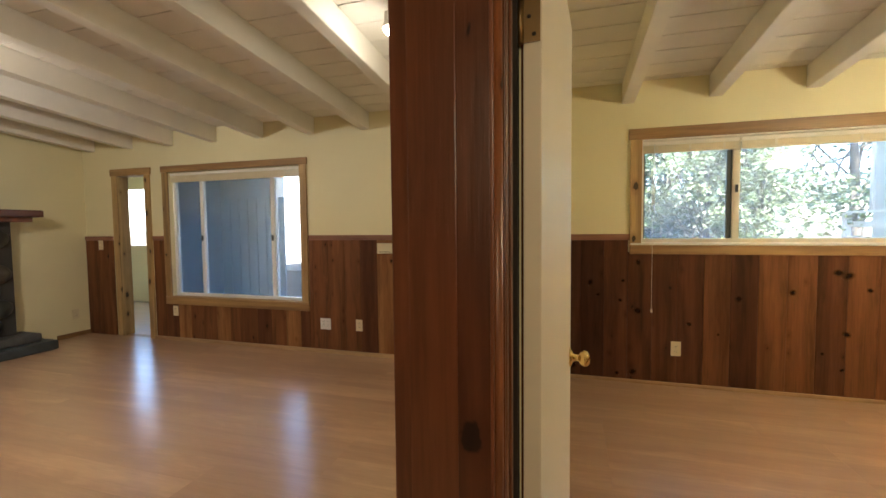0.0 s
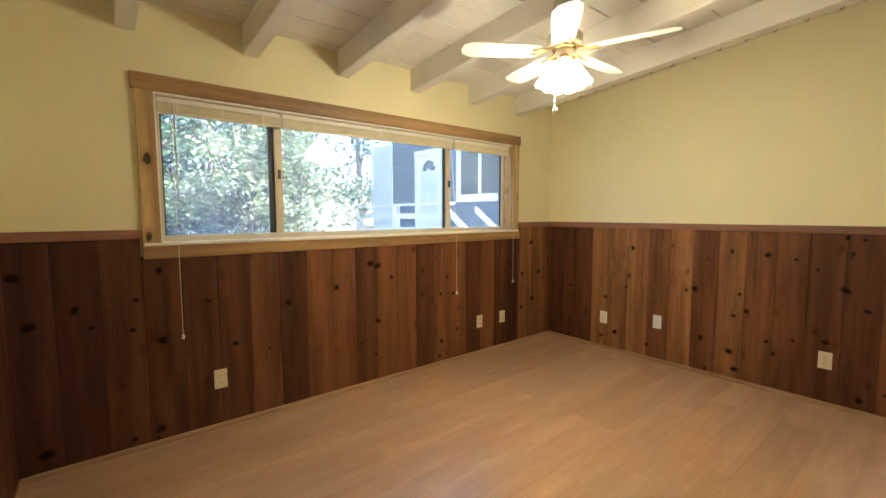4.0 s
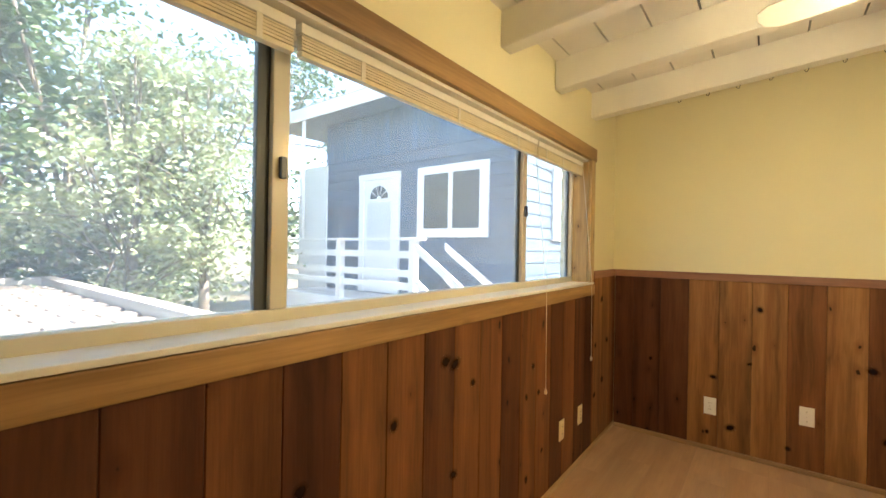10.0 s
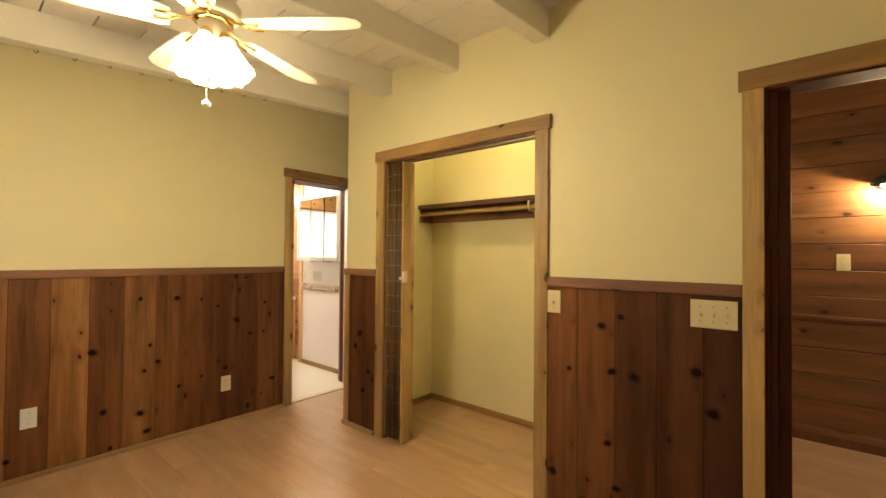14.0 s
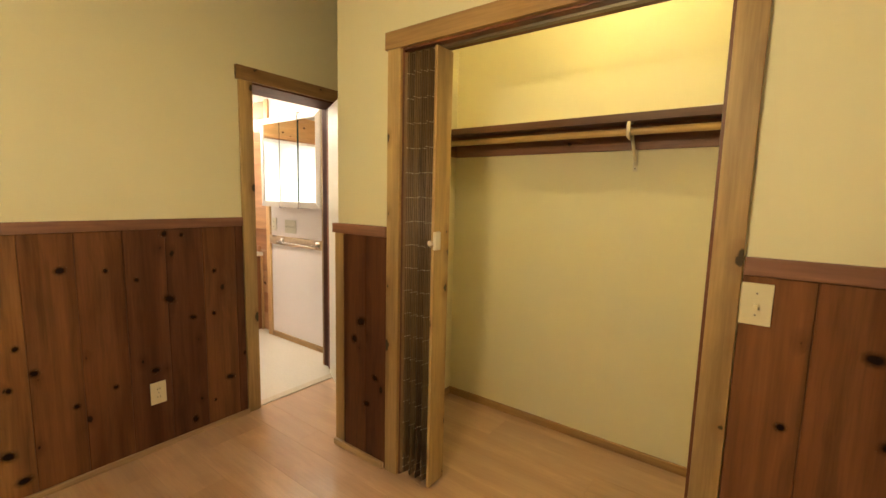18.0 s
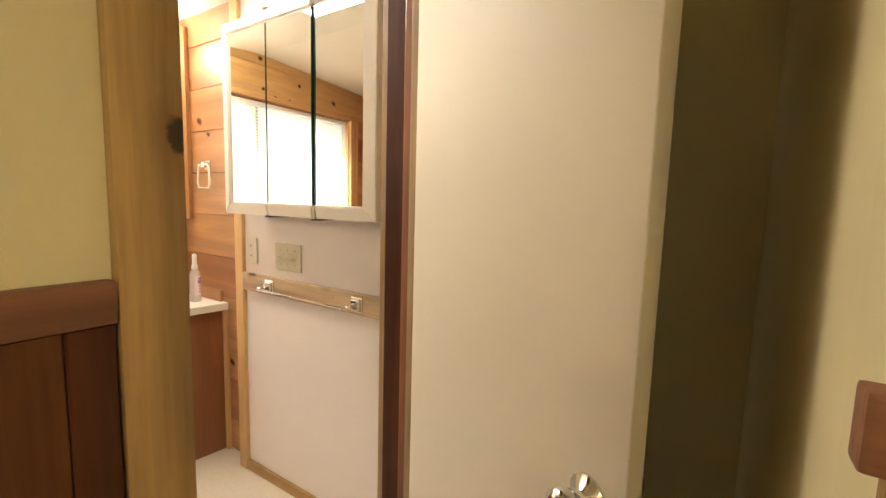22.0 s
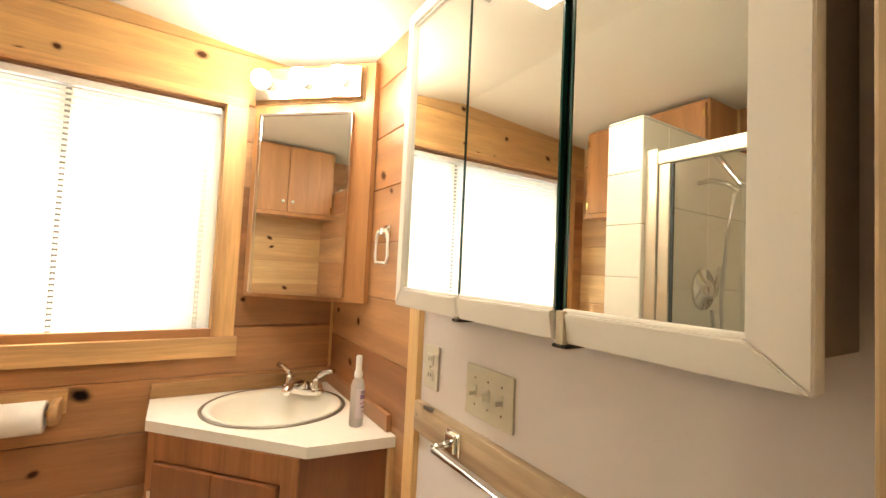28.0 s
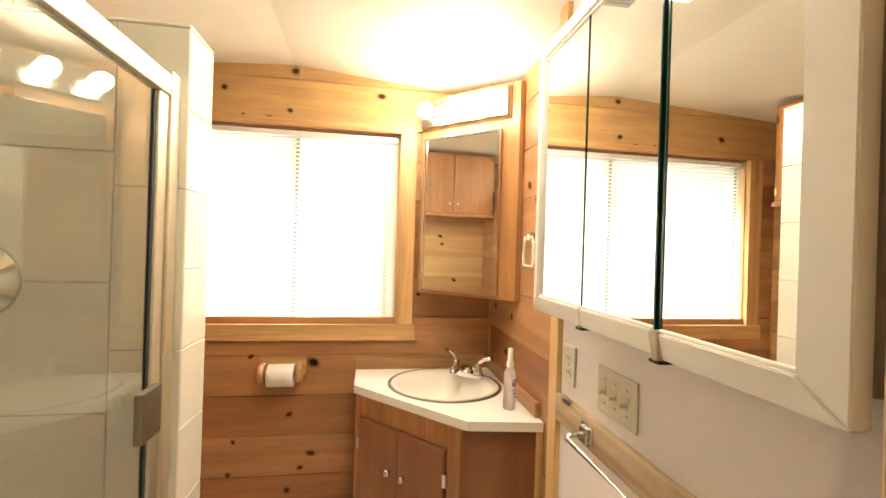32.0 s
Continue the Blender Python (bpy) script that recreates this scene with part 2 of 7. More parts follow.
# for the top planks: the vanity lamps' light is put into this tone
mat_pine_lit = wood("lamp_lit_pine_planks_y", [(0.58, 0.36, 0.15), (0.63, 0.41, 0.185)], "y", 0.42, 0.0, dark=0.2, coat=0.15, streak=0.3, fibre=0.5)
mat_pine_pale_x = wood("pale_pine_planks_x", [(0.40, 0.20, 0.08), (0.70, 0.49, 0.25), (0.64, 0.42, 0.20), (0.44, 0.235, 0.095)], "x", 0.42, 0.0, dark=0.2, coat=0.15, streak=0.3, fibre=0.5)
mat_pine_trim = wood("pine_trim_upright", [(0.62, 0.38, 0.17), (0.68, 0.44, 0.21)], "z", 0.42, 0.0, dark=0.25)
mat_pine_trim_y = wood("pine_trim_y", [(0.62, 0.38, 0.17), (0.68, 0.44, 0.21)], "y", 0.42, 0.0, dark=0.25)
mat_vanity = wood("stained_plywood", [(0.25, 0.092, 0.035), (0.30, 0.118, 0.046)], "z", 0.4, 0.0, stretch=7.0, dark=0.22, coat=0.2, streak=0.25, fibre=0.5)
mat_vanity_frame = wood("stained_frame_wood", [(0.36, 0.15, 0.056), (0.40, 0.17, 0.065)], "z", 0.4, 0.0, dark=0.25, coat=0.2, streak=0.3)
mat_cab_box = wood("orange_stained_board", [(0.48, 0.235, 0.092), (0.52, 0.262, 0.106)], "z", 0.4, 0.0, dark=0.14, coat=0.2, streak=0.15, fibre=0.4)
mat_floor = wood("laminate_planks", [(0.54, 0.348, 0.215), (0.56, 0.364, 0.228), (0.55, 0.355, 0.22), (0.57, 0.374, 0.236)], "x", 0.36, 0.0, stretch=5.0, dark=0.14, coat=0.75, streak=0.16, relief=0.03, fibre=0.35)
mat_floor.node_tree.nodes["Principled BSDF"].inputs["Coat Roughness"].default_value = 0.2
mat_floor_gap = plain("laminate_core", (0.30, 0.18, 0.1), 0.6)
mat_wall = plain("cream_wall_paint", (0.78, 0.716, 0.455), 0.55, vary=0.02, scale=1.6, relief=0.12)
mat_closet = plain("yellow_closet_paint", (0.80, 0.73, 0.46), 0.55, vary=0.03, scale=1.6, relief=0.12)
mat_white = plain("white_beam_paint", (0.80, 0.77, 0.70), 0.45, vary=0.05, scale=3.0, relief=0.1)
mat_panel = plain("white_wall_panel", (0.80, 0.735, 0.725), 0.45, vary=0.02, scale=2.0, relief=0.06)
mat_bath_ceiling = plain("bath_ceiling_panel", (0.80, 0.77, 0.69), 0.6, vary=0.03, scale=2.0, relief=0.08)
mat_door = plain("cream_door_paint", (0.76, 0.70, 0.58), 0.45, vary=0.02, scale=2.0, relief=0.03)
mat_jamb = wood("dark_red_jamb", [(0.095, 0.026, 0.011), (0.115, 0.034, 0.015)], "z", 0.55, 0.05, dark=0.5, coat=0.04, streak=0.4)
mat_jamb.node_tree.nodes["Principled BSDF"].inputs["Specular IOR Level"].default_value = 0.2
mat_dark = plain("dark_gap", (0.02, 0.015, 0.012), 0.8)

# ---- mesh helpers ----
def box(bm, x0, x1, y0, y1, z0, z1, bev=0.0):
    vs = [bm.verts.new((x, y, z)) for x in (x0, x1) for y in (y0, y1) for z in (z0, z1)]
    fs = [bm.faces.new([vs[i] for i in f]) for f in ((0, 1, 3, 2), (4, 6, 7, 5), (0, 4, 5, 1), (2, 3, 7, 6), (0, 2, 6, 4), (1, 5, 7, 3))]
    if bev:
        es = list({e for f in fs for e in f.edges})
        bmesh.ops.bevel(bm, geom=es, offset=bev, segments=2, affect="EDGES", profile=0.6)
    return vs


def tube(bm, p0, p1, r0, r1=None, n=12, caps=True):
    """A round bar from p0 to p1."""
    p0, p1 = Vector(p0), Vector(p1)
    r1 = r0 if r1 is None else r1
    q = (p1 - p0).to_track_quat("Z", "Y")
    rings = []
    for p, r in ((p0, r0), (p1, r1)):
        rings.append([bm.verts.new(p + q @ Vector((r * math.cos(a), r * math.sin(a), 0))) for a in (2 * math.pi * k / n for k in range(n))])
    for k in range(n):
        f = bm.faces.new((rings[0][k], rings[0][(k + 1) % n], rings[1][(k + 1) % n], rings[1][k]))
        f.smooth = True
    if caps:
        bm.faces.new(rings[0][::-1])
        bm.faces.new(rings[1])


def bent(bm, pts, r, n=8):
    """A round bar along several points, with shared rings."""
    pts = [Vector(p) for p in pts]
    rings = []
    for i, p in enumerate(pts):
        d = (pts[min(i + 1, len(pts) - 1)] - pts[max(i - 1, 0)])
        q = d.to_track_quat("Z", "Y")
        rings.append([bm.verts.new(p + q @ Vector((r * math.cos(a), r * math.sin(a), 0))) for a in (2 * math.pi * k / n for k in range(n))])
    for a, b in zip(rings, rings[1:]):
        off = min(range(n), key=lambda s: (a[0].co - b[s].co).length)
        for k in range(n):
            f = bm.faces.new((a[k], a[(k + 1) % n], b[(k + 1 + off) % n], b[(k + off) % n]))
            f.smooth = True
    bm.faces.new(rings[0][::-1])
    bm.faces.new(rings[-1])


def lathe(bm, profile, n=24, at=(0, 0, 0), turn=None):
    """A turned shape from (radius, height) pairs about z; turn: a rotation matrix."""
    at = Vector(at)
    rings = []
    for r, z in profile:
        ring = []
        for k in range(n):
            a = 2 * math.pi * k / n
            v = Vector((r * math.cos(a), r * math.sin(a), z))
            ring.append(bm.verts.new(at + (turn @ v if turn else v)))
        rings.append(ring)
    for a, b in zip(rings, rings[1:]):
        for k in range(n):
            f = bm.faces.new((a[k], a[(k + 1) % n], b[(k + 1) % n], b[k]))
            f.smooth = True
    if profile[0][0] > 1e-4:
        bm.faces.new(rings[0][::-1])
    if profile[-1][0] > 1e-4:
        bm.faces.new(rings[-1])


def prism(bm, outline, z0, z1, bev=0.0):
    """An upright prism over an outline of (x, y)."""
    lo, hi = [bm.verts.new((x, y, z0)) for x, y in outline], [bm.verts.new((x, y, z1)) for x, y in outline]
    fs = [bm.faces.new(lo[::-1]), bm.faces.new(hi)]
    for k in range(len(lo)):
        fs.append(bm.faces.new((lo[k], lo[(k + 1) % len(lo)], hi[(k + 1) % len(lo)], hi[k])))
    if bev:
        bmesh.ops.bevel(bm, geom=list({e for f in fs for e in f.edges}), offset=bev, segments=2, affect="EDGES", profile=0.6)


def finish(name, bm, mat):
    bmesh.ops.recalc_face_normals(bm, faces=bm.faces)
    me = bpy.data.meshes.new(name)
    bm.to_mesh(me)
    bm.free()
    me.materials.append(mat)
    return new(name, me)


def part(name, bm, mat, parent, label=""):
    ob = finish(name, bm, mat)
    ob.parent = parent
    if label:
        tagged(ob, label)
    return ob


def thing(name, at, label, category, group="", kind="", rz=0.0):
    ob = new(name)
    ob.empty_display_size = 0.05
    ob.matrix_world = pose(*at, 0, 0, rz)
    return tagged(ob, label, category, group, kind)


def structure(name, bm, mat, label=""):
    return tagged(finish(name, bm, mat), label, "", "", "structure")


def block(name, mat, *dims, bev=0.0, parent=None, label=""):
    """One box as one object: a part where a parent is given."""
    bm = bmesh.new()
    box(bm, *dims, bev=bev)
    return part(name, bm, mat, parent, label) if parent else structure(name, bm, mat, label)


PIECES = {}


def piece(name, mat, size, centre, parent, bev=0.002):
    """A bevelled piece that shares its mesh with all pieces of its size and material."""
    key = (name, mat.name, *(round(s, 3) for s in size), bev)
    if key not in PIECES:
        bm = bmesh.new()
        vs = box(bm, -size[0] / 2, size[0] / 2, -size[1] / 2, size[1] / 2, -size[2] / 2, size[2] / 2)
        if bev:
            bmesh.ops.bevel(bm, geom=list(bm.edges), offset=bev, segments=1, affect="EDGES")
        bmesh.ops.recalc_face_normals(bm, faces=bm.faces)
        me = bpy.data.meshes.new(name)
        bm.to_mesh(me)
        bm.free()
        me.materials.append(mat)
        PIECES[key] = me
    ob = new(name, PIECES[key])
    ob.location = centre
    ob.parent = parent
    return ob


def wall(name, along, a0, a1, t0, t1, z0, z1, holes, mat, label=""):
    """A wall along x or y with rectangular holes (a0, a1, z0, z1) right through it."""
    bm = bmesh.new()
    def put(p, q, r, s):
        if q - p > 1e-4 and s - r > 1e-4:
            box(bm, *((p, q, t0, t1) if along == "x" else (t0, t1, p, q)), r, s)
    at = a0
    for h0, h1, b0, b1 in sorted(holes):
        put(at, h0, z0, z1)
        put(h0, h1, z0, b0)
        put(h0, h1, b1, z1)
        at = h1
    put(at, a1, z0, z1)
    return structure(name, bm, mat, label)


def roof(y):
    """Underside of the ceiling boards over the main rooms."""
    return 2.40 + (4.0 - y) * 0.08


# ---- the large structure ----
XL, XR, YC, YW = -0.11, 4.0, 1.12, 4.0          # bedroom: side walls, closet wall, window wall
XB = 4.237                                        # bathroom face of the wall between
RAIL = 1.205                                       # top of the wainscot
wall_window = wall("wall_window", "x", XL - 0.1, XR + 0.15, YW, YW + 0.19, 0, 2.8, [(0.53, 3.395, 1.13, 1.945)], mat_wall, "cream painted bedroom wall with a wide window")
wall_far = wall("wall_bath", "y", 0.1, YW, XR, XB, 0, 2.8, [(0.488, 1.20, 0, 1.985)], mat_wall, "cream painted bedroom wall with the bathroom doorway")
wall_closet = wall("wall_closet", "x", -0.14, 3.31, YC - 0.11, YC, 0, 2.8, [(-0.1395, 0.69, 0, 1.98), (1.664, 2.874, 0, 1.988)], mat_wall, "cream painted wall with closet opening and door opening")
wall_left = wall("wall_left", "y", YC + 0.004, YW + 0.1, -0.32, XL, 0, 2.8, [], mat_wall, "cream painted side wall of the bedroom")
wall_alcove = wall("wall_alcove", "y", 0.12, YC - 0.11, 3.19, 3.31, 0, 2.8, [], mat_closet, "thin painted wall between closet and alcove")
wall_closet_back = wall("wall_closet_back", "x", 0.9, 3.19, 0.145, 0.245, 0, 2.8, [], mat_closet, "pale yellow painted back wall of the closet")
wall_alcove_back = wall("wall_alcove_back", "x", 3.19, XR, 0.02, 0.12, 0, 2.8, [], mat_closet, "pale yellow painted wall behind the bathroom door")
wall_closet_side = wall("wall_closet_side", "y", -0.9, YC - 0.11, 0.9, 0.98, 0, 2.8, [], mat_closet, "painted side wall of the closet")
wall_hall = wall("wall_hall", "x", -2.6, 0.98, -1.0, -0.9, 0, 2.9, [], mat_cedar_dark, "dark cedar plank wall of the hallway")
wall_living_window = wall("wall_living_window", "x", -5.75, -0.32, 4.1, 4.22, 0, 2.8, [(-5.2, -4.75, 0, 1.93), (-4.41, -2.67, 0.5, 1.93)], mat_wall, "cream living room wall with window and doorway")
wall_living_left = wall("wall_living_left", "y", -3.0, 4.22, -5.87, -5.75, 0, 3.1, [], mat_wall, "cream living room wall behind the fireplace")
wall_living_back = wall("wall_living_back", "x", -5.87, -2.6, -3.1, -3.0, 0, 3.1, [], mat_wall, "cream living room back wall")
wall_living_side = wall("wall_living_side", "y", -3.0, -0.9, -2.6, -2.5, 0, 3.1, [], mat_wall, "cream living room side wall")

bm = bmesh.new()
box(bm, -5.87, 4.02, -3.1, 4.2, -0.06, -0.006)
floor = structure("floor", bm, mat_floor_gap, "tan wood laminate floor")
bm = bmesh.new()
box(bm, 4.02, 6.32, 0.17, 2.6, -0.06, 0.0)
structure("floor_bath", bm, plain("beige_vinyl", (0.66, 0.60, 0.50), 0.35, vary=0.05, scale=60), "pale beige vinyl bathroom floor")

# ceiling boards run along x over the main rooms; the joints are open grooves
bm = bmesh.new()
y = 4.12
while y > -3.1:
    y0 = y - 0.205
    x0, x1 = (-5.8, 4.02)
    vs = [bm.verts.new((x, yy, roof(yy) + dz)) for x in (x0, x1) for yy in (y0 + 0.009, y) for dz in (0, 0.03)]
    for f in ((0, 1, 3, 2), (4, 6, 7, 5), (0, 4, 5, 1), (2, 3, 7, 6), (0, 2, 6, 4), (1, 5, 7, 3)):
        bm.faces.new([vs[i] for i in f])
    y = y0
structure("ceiling", bm, mat_white, "white painted board ceiling")
bm = bmesh.new()
vs = [bm.verts.new((x, yy, roof(yy) + dz)) for x in (-5.87, 4.15) for yy in (-3.1, 4.5) for dz in (0.032, 0.12)]
for f in ((0, 1, 3, 2), (4, 6, 7, 5), (0, 4, 5, 1), (2, 3, 7, 6), (0, 2, 6, 4), (1, 5, 7, 3)):
    bm.faces.new([vs[i] for i in f])
structure("roof_deck", bm, plain("grey_roofing", (0.2, 0.19, 0.18), 0.9), "roof over the house")


def beam(x, y0, y1):
    bm = bmesh.new()
    vs = [bm.verts.new((xx, yy, roof(yy) + dz)) for xx in (x, x + 0.09) for yy in (y0, y1) for dz in (-0.165, 0)]
    fs = [bm.faces.new([vs[i] for i in f]) for f in ((0, 1, 3, 2), (4, 6, 7, 5), (0, 4, 5, 1), (2, 3, 7, 6), (0, 2, 6, 4), (1, 5, 7, 3))]
    bmesh.ops.bevel(bm, geom=list(bm.edges), offset=0.004, segments=2, affect="EDGES")
    return structure("beam", bm, mat_white, "white painted ceiling beam")


for k in range(6):
    beam(0.378 + 0.609 * k, YC if k < 5 else 0.13, YW)
for k in range(9):
    beam(-0.75 - 0.609 * k, -2.9, 4.1)

# small hooks left along the foot of the last beam
mat_hook = plain("dark_hook_steel", (0.10, 0.08, 0.06), 0.4, 0.8)
for k in range(13):
    y = 3.48 - 0.148 * k
    hk = tagged(new("cup_hook"), "small dark steel hook under the white beam", "hook", "hooks under the beam")
    hk.matrix_world = Matrix.Translation((3.50, y, roof(y) - 0.165))
    bm = bmesh.new()
    bent(bm, [(0, 0, 0.006), (0, 0, -0.008), (0.0, 0.006, -0.018), (0.0, 0.014, -0.014), (0.0, 0.015, -0.006)], 0.002, 6)
    part("hook", bm, mat_hook, hk)

# wainscot boards: 0.18 m wide, upright
def boards(parent, along, a0, a1, start, at, z0, z1, side, tones="", step=0.1805):
    """Upright boards on a wall from a0 to a1; at: the wall's face; side: which way they stand out."""
    lo, hi = sorted((at, at + side * 0.004))
    block("wainscot_backing", mat_cedar_shade, *((a0, a1, lo, hi) if along == "x" else (lo, hi, a0, a1)), z0, z1, parent=parent)
    s, k = start, 0
    while s > a0:
        s -= step
    while s < a1:
        mat = TONES[tones[k % len(tones)]] if tones else TONES[random.choice("mmmdl")]
        k += 1
        p, q = max(s, a0), min(s + step, a1)
        if q - p > 0.012:
            c, w, d = (p + q) / 2, q - p - 0.001, 0.016
            if along == "x":
                piece("board", mat, (w, d, z1 - z0), (c, at + side * d / 2, (z0 + z1) / 2), parent, 0.0026)
            else:
                piece("board", mat, (d, w, z1 - z0), (at + side * d / 2, c, (z0 + z1) / 2), parent, 0.0026)
        s += step


# left end set to D and d: shade there is put into the boards
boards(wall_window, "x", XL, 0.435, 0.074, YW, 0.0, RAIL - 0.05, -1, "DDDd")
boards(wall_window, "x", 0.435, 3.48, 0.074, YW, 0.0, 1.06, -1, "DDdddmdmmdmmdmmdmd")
boards(wall_window, "x", 3.48, XR, 0.074, YW, 0.0, RAIL - 0.05, -1)
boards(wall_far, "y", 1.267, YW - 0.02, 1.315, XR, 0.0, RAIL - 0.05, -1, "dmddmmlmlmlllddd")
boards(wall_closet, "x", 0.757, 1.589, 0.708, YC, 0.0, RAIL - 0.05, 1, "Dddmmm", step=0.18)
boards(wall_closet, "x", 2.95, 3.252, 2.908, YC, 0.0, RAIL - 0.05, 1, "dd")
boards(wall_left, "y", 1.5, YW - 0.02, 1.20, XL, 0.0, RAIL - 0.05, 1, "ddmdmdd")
boards(wall_living_window, "x", -2.58, -0.32, -2.538, 4.1, 0.0, RAIL - 0.05, -1)
boards(wall_living_window, "x", -4.49, -2.58, -4.5, 4.1, 0.0, 0.43, -1)
boards(wall_living_window, "x", -4.66, -4.49, -4.66, 4.1, 0.0, RAIL - 0.05, -1)
boards(wall_living_window, "x", -5.75, -5.3, -5.73, 4.1, 0.0, RAIL - 0.05, -1)

# single knots that stand out in the boards: (place along the wall, height, size)
m, n, p = material("board_knot")
tc = n.nodes.new("ShaderNodeTexCoord")
jit = noise_tex(n, coords(n, (1, 1, 1)), 2.6, 3)
vm = n.nodes.new("ShaderNodeVectorMath")
vm.operation = "MULTIPLY_ADD"
n.links.new(jit.outputs["Color"], vm.inputs[0])
vm.inputs[1].default_value = (0.3, 0.3, 0.3)
n.links.new(tc.outputs["Object"], vm.inputs[2])
off = n.nodes.new("ShaderNodeVectorMath")
off.operation = "SUBTRACT"
n.links.new(vm.outputs[0], off.inputs[0])
off.inputs[1].default_value = (0.15, 0.15, 0.15)
ln = n.nodes.new("ShaderNodeVectorMath")
ln.operation = "LENGTH"
n.links.new(off.outputs[0], ln.inputs[0])
core = ramp(n, ln.outputs["Value"], [(0.0, (0.010, 0.004, 0.003)), (0.3, (0.014, 0.006, 0.004)), (0.5, (0.024, 0.009, 0.005)), (0.8, (0.045, 0.017, 0.008))])
n.links.new(core, p.inputs["Base Color"])
p.inputs["Roughness"].default_value = 0.6
p.inputs["Specular IOR Level"].default_value = 0.12
veil = ramp(n, ln.outputs["Value"], [(0.0, (0.98, 0.98, 0.98)), (0.34, (0.95, 0.95, 0.95)), (0.52, (0.42, 0.42, 0.42)), (0.85, (0.0, 0.0, 0.0))])
clear = n.nodes.new("ShaderNodeBsdfTransparent")
ms = n.nodes.new("ShaderNodeMixShader")
n.links.new(veil, ms.inputs[0])
n.links.new(clear.outputs[0], ms.inputs[1])
n.links.new(p.outputs[0], ms.inputs[2])
n.links.new(ms.outputs[0], n.nodes["Material Output"].inputs[0])
mat_knot = m
bm = bmesh.new()
bmesh.ops.create_circle(bm, cap_ends=True, segments=20, radius=1.0)
KNOT = bpy.data.meshes.new("knot")
bm.to_mesh(KNOT)
bm.free()
KNOT.materials.append(mat_knot)
mat_knot_pine = mat_knot.copy()
mat_knot_pine.name = "pine_knot"
for nd in mat_knot_pine.node_tree.nodes:
    if nd.type == "VALTORGB" and nd.color_ramp.elements[0].color[0] < 0.5:
        for el, c in zip(nd.color_ramp.elements, ((0.05, 0.02, 0.01), (0.085, 0.032, 0.014), (0.15, 0.06, 0.024), (0.22, 0.095, 0.036))):
            el.color = (*c, 1)
KNOT_PINE = KNOT.copy()
KNOT_PINE.materials[0] = mat_knot_pine


def knots(parent, along, at, side, places, flat=1.0, mesh=KNOT):
    """Dark knots let into the boards; each is a thin irregular oval of its own size and lean."""
    for k, (s, z, size) in enumerate(places):
        ob = new("knot", mesh)
        size = min(size, 0.045)
        lean, wide = 0.5 * math.sin(k * 2.3 + s * 7), 1.0 + 0.35 * math.sin(k * 1.7 + z * 9)
        face = Matrix.Translation((s, at + side * 0.0168, z)) if along == "x" else Matrix.Translation((at + side * 0.0168, s, z)) @ Matrix.Rotation(radians(90), 4, "Z")
        ob.parent = parent
        ob.matrix_world = face @ Matrix.Rotation(radians(90), 4, "X") @ Matrix.Rotation(lean, 4, "Z") @ Matrix.Diagonal((size * wide * flat * 0.9, size * 0.8, 0.01, 1))


knots(wall_far, "y", XR, -1, [(3.72, 0.56, 0.03), (3.08, 0.98, 0.06), (3.33, 0.50, 0.03), (3.23, 0.18, 0.055), (2.56, 0.68, 0.055), (2.31, 1.0, 0.035), (2.09, 0.99, 0.035), (2.25, 0.68, 0.03),
                              (2.20, 0.56, 0.035), (2.50, 0.29, 0.05), (2.30, 0.23, 0.05), (2.26, 0.10, 0.04), (1.93, 0.97, 0.026), (1.81, 0.91, 0.026), (1.75, 0.43, 0.03), (1.68, 1.13, 0.035)], 1.05)
knots(wall_far, "y", XR, -1, [(1.60, 1.12, 0.022), (1.56, 0.67, 0.026), (1.44, 0.91, 0.03), (1.45, 0.67, 0.028), (1.67, 0.79, 0.04), (1.92, 0.40, 0.025), (1.57, 0.09, 0.05), (1.37, 0.27, 0.035),
                              (1.28, 0.39, 0.022), (1.46, 0.16, 0.02), (2.46, 0.05, 0.035), (2.28, 0.51, 0.03), (3.13, 0.62, 0.02), (3.36, 0.12, 0.03), (2.93, 0.13, 0.03), (2.07, 0.36, 0.03)], 1.05)
knots(wall_window, "x", YW, -1, [(-0.06, 0.99, 0.05), (-0.02, 0.75, 0.055), (0.15, 0.81, 0.05), (0.40, 0.83, 0.025), (0.38, 0.67, 0.025), (0.51, 0.98, 0.045), (0.51, 0.59, 0.045), (0.48, 0.09, 0.055), (0.21, 0.71, 0.02),
                                 (0.36, 0.07, 0.03), (0.88, 0.50, 0.03), (0.01, 0.11, 0.05), (1.08, 0.43, 0.02), (1.21, 0.71, 0.042), (1.55, 0.77, 0.055), (1.82, 0.92, 0.05)])
knots(wall_window, "x", YW, -1, [(1.88, 0.90, 0.045), (2.005, 0.80, 0.03), (1.88, 0.48, 0.035), (1.86, 0.22, 0.022), (1.74, 0.33, 0.022), (2.56, 0.75, 0.03), (2.68, 0.28, 0.025), (2.49, 0.61, 0.035), (2.63, 0.60, 0.03),
                                 (2.50, 0.20, 0.045), (2.48, 0.07, 0.04), (3.67, 1.0, 0.05), (3.80, 0.69, 0.04), (3.70, 0.42, 0.05), (3.53, 0.35, 0.035), (3.54, 0.69, 0.035)])
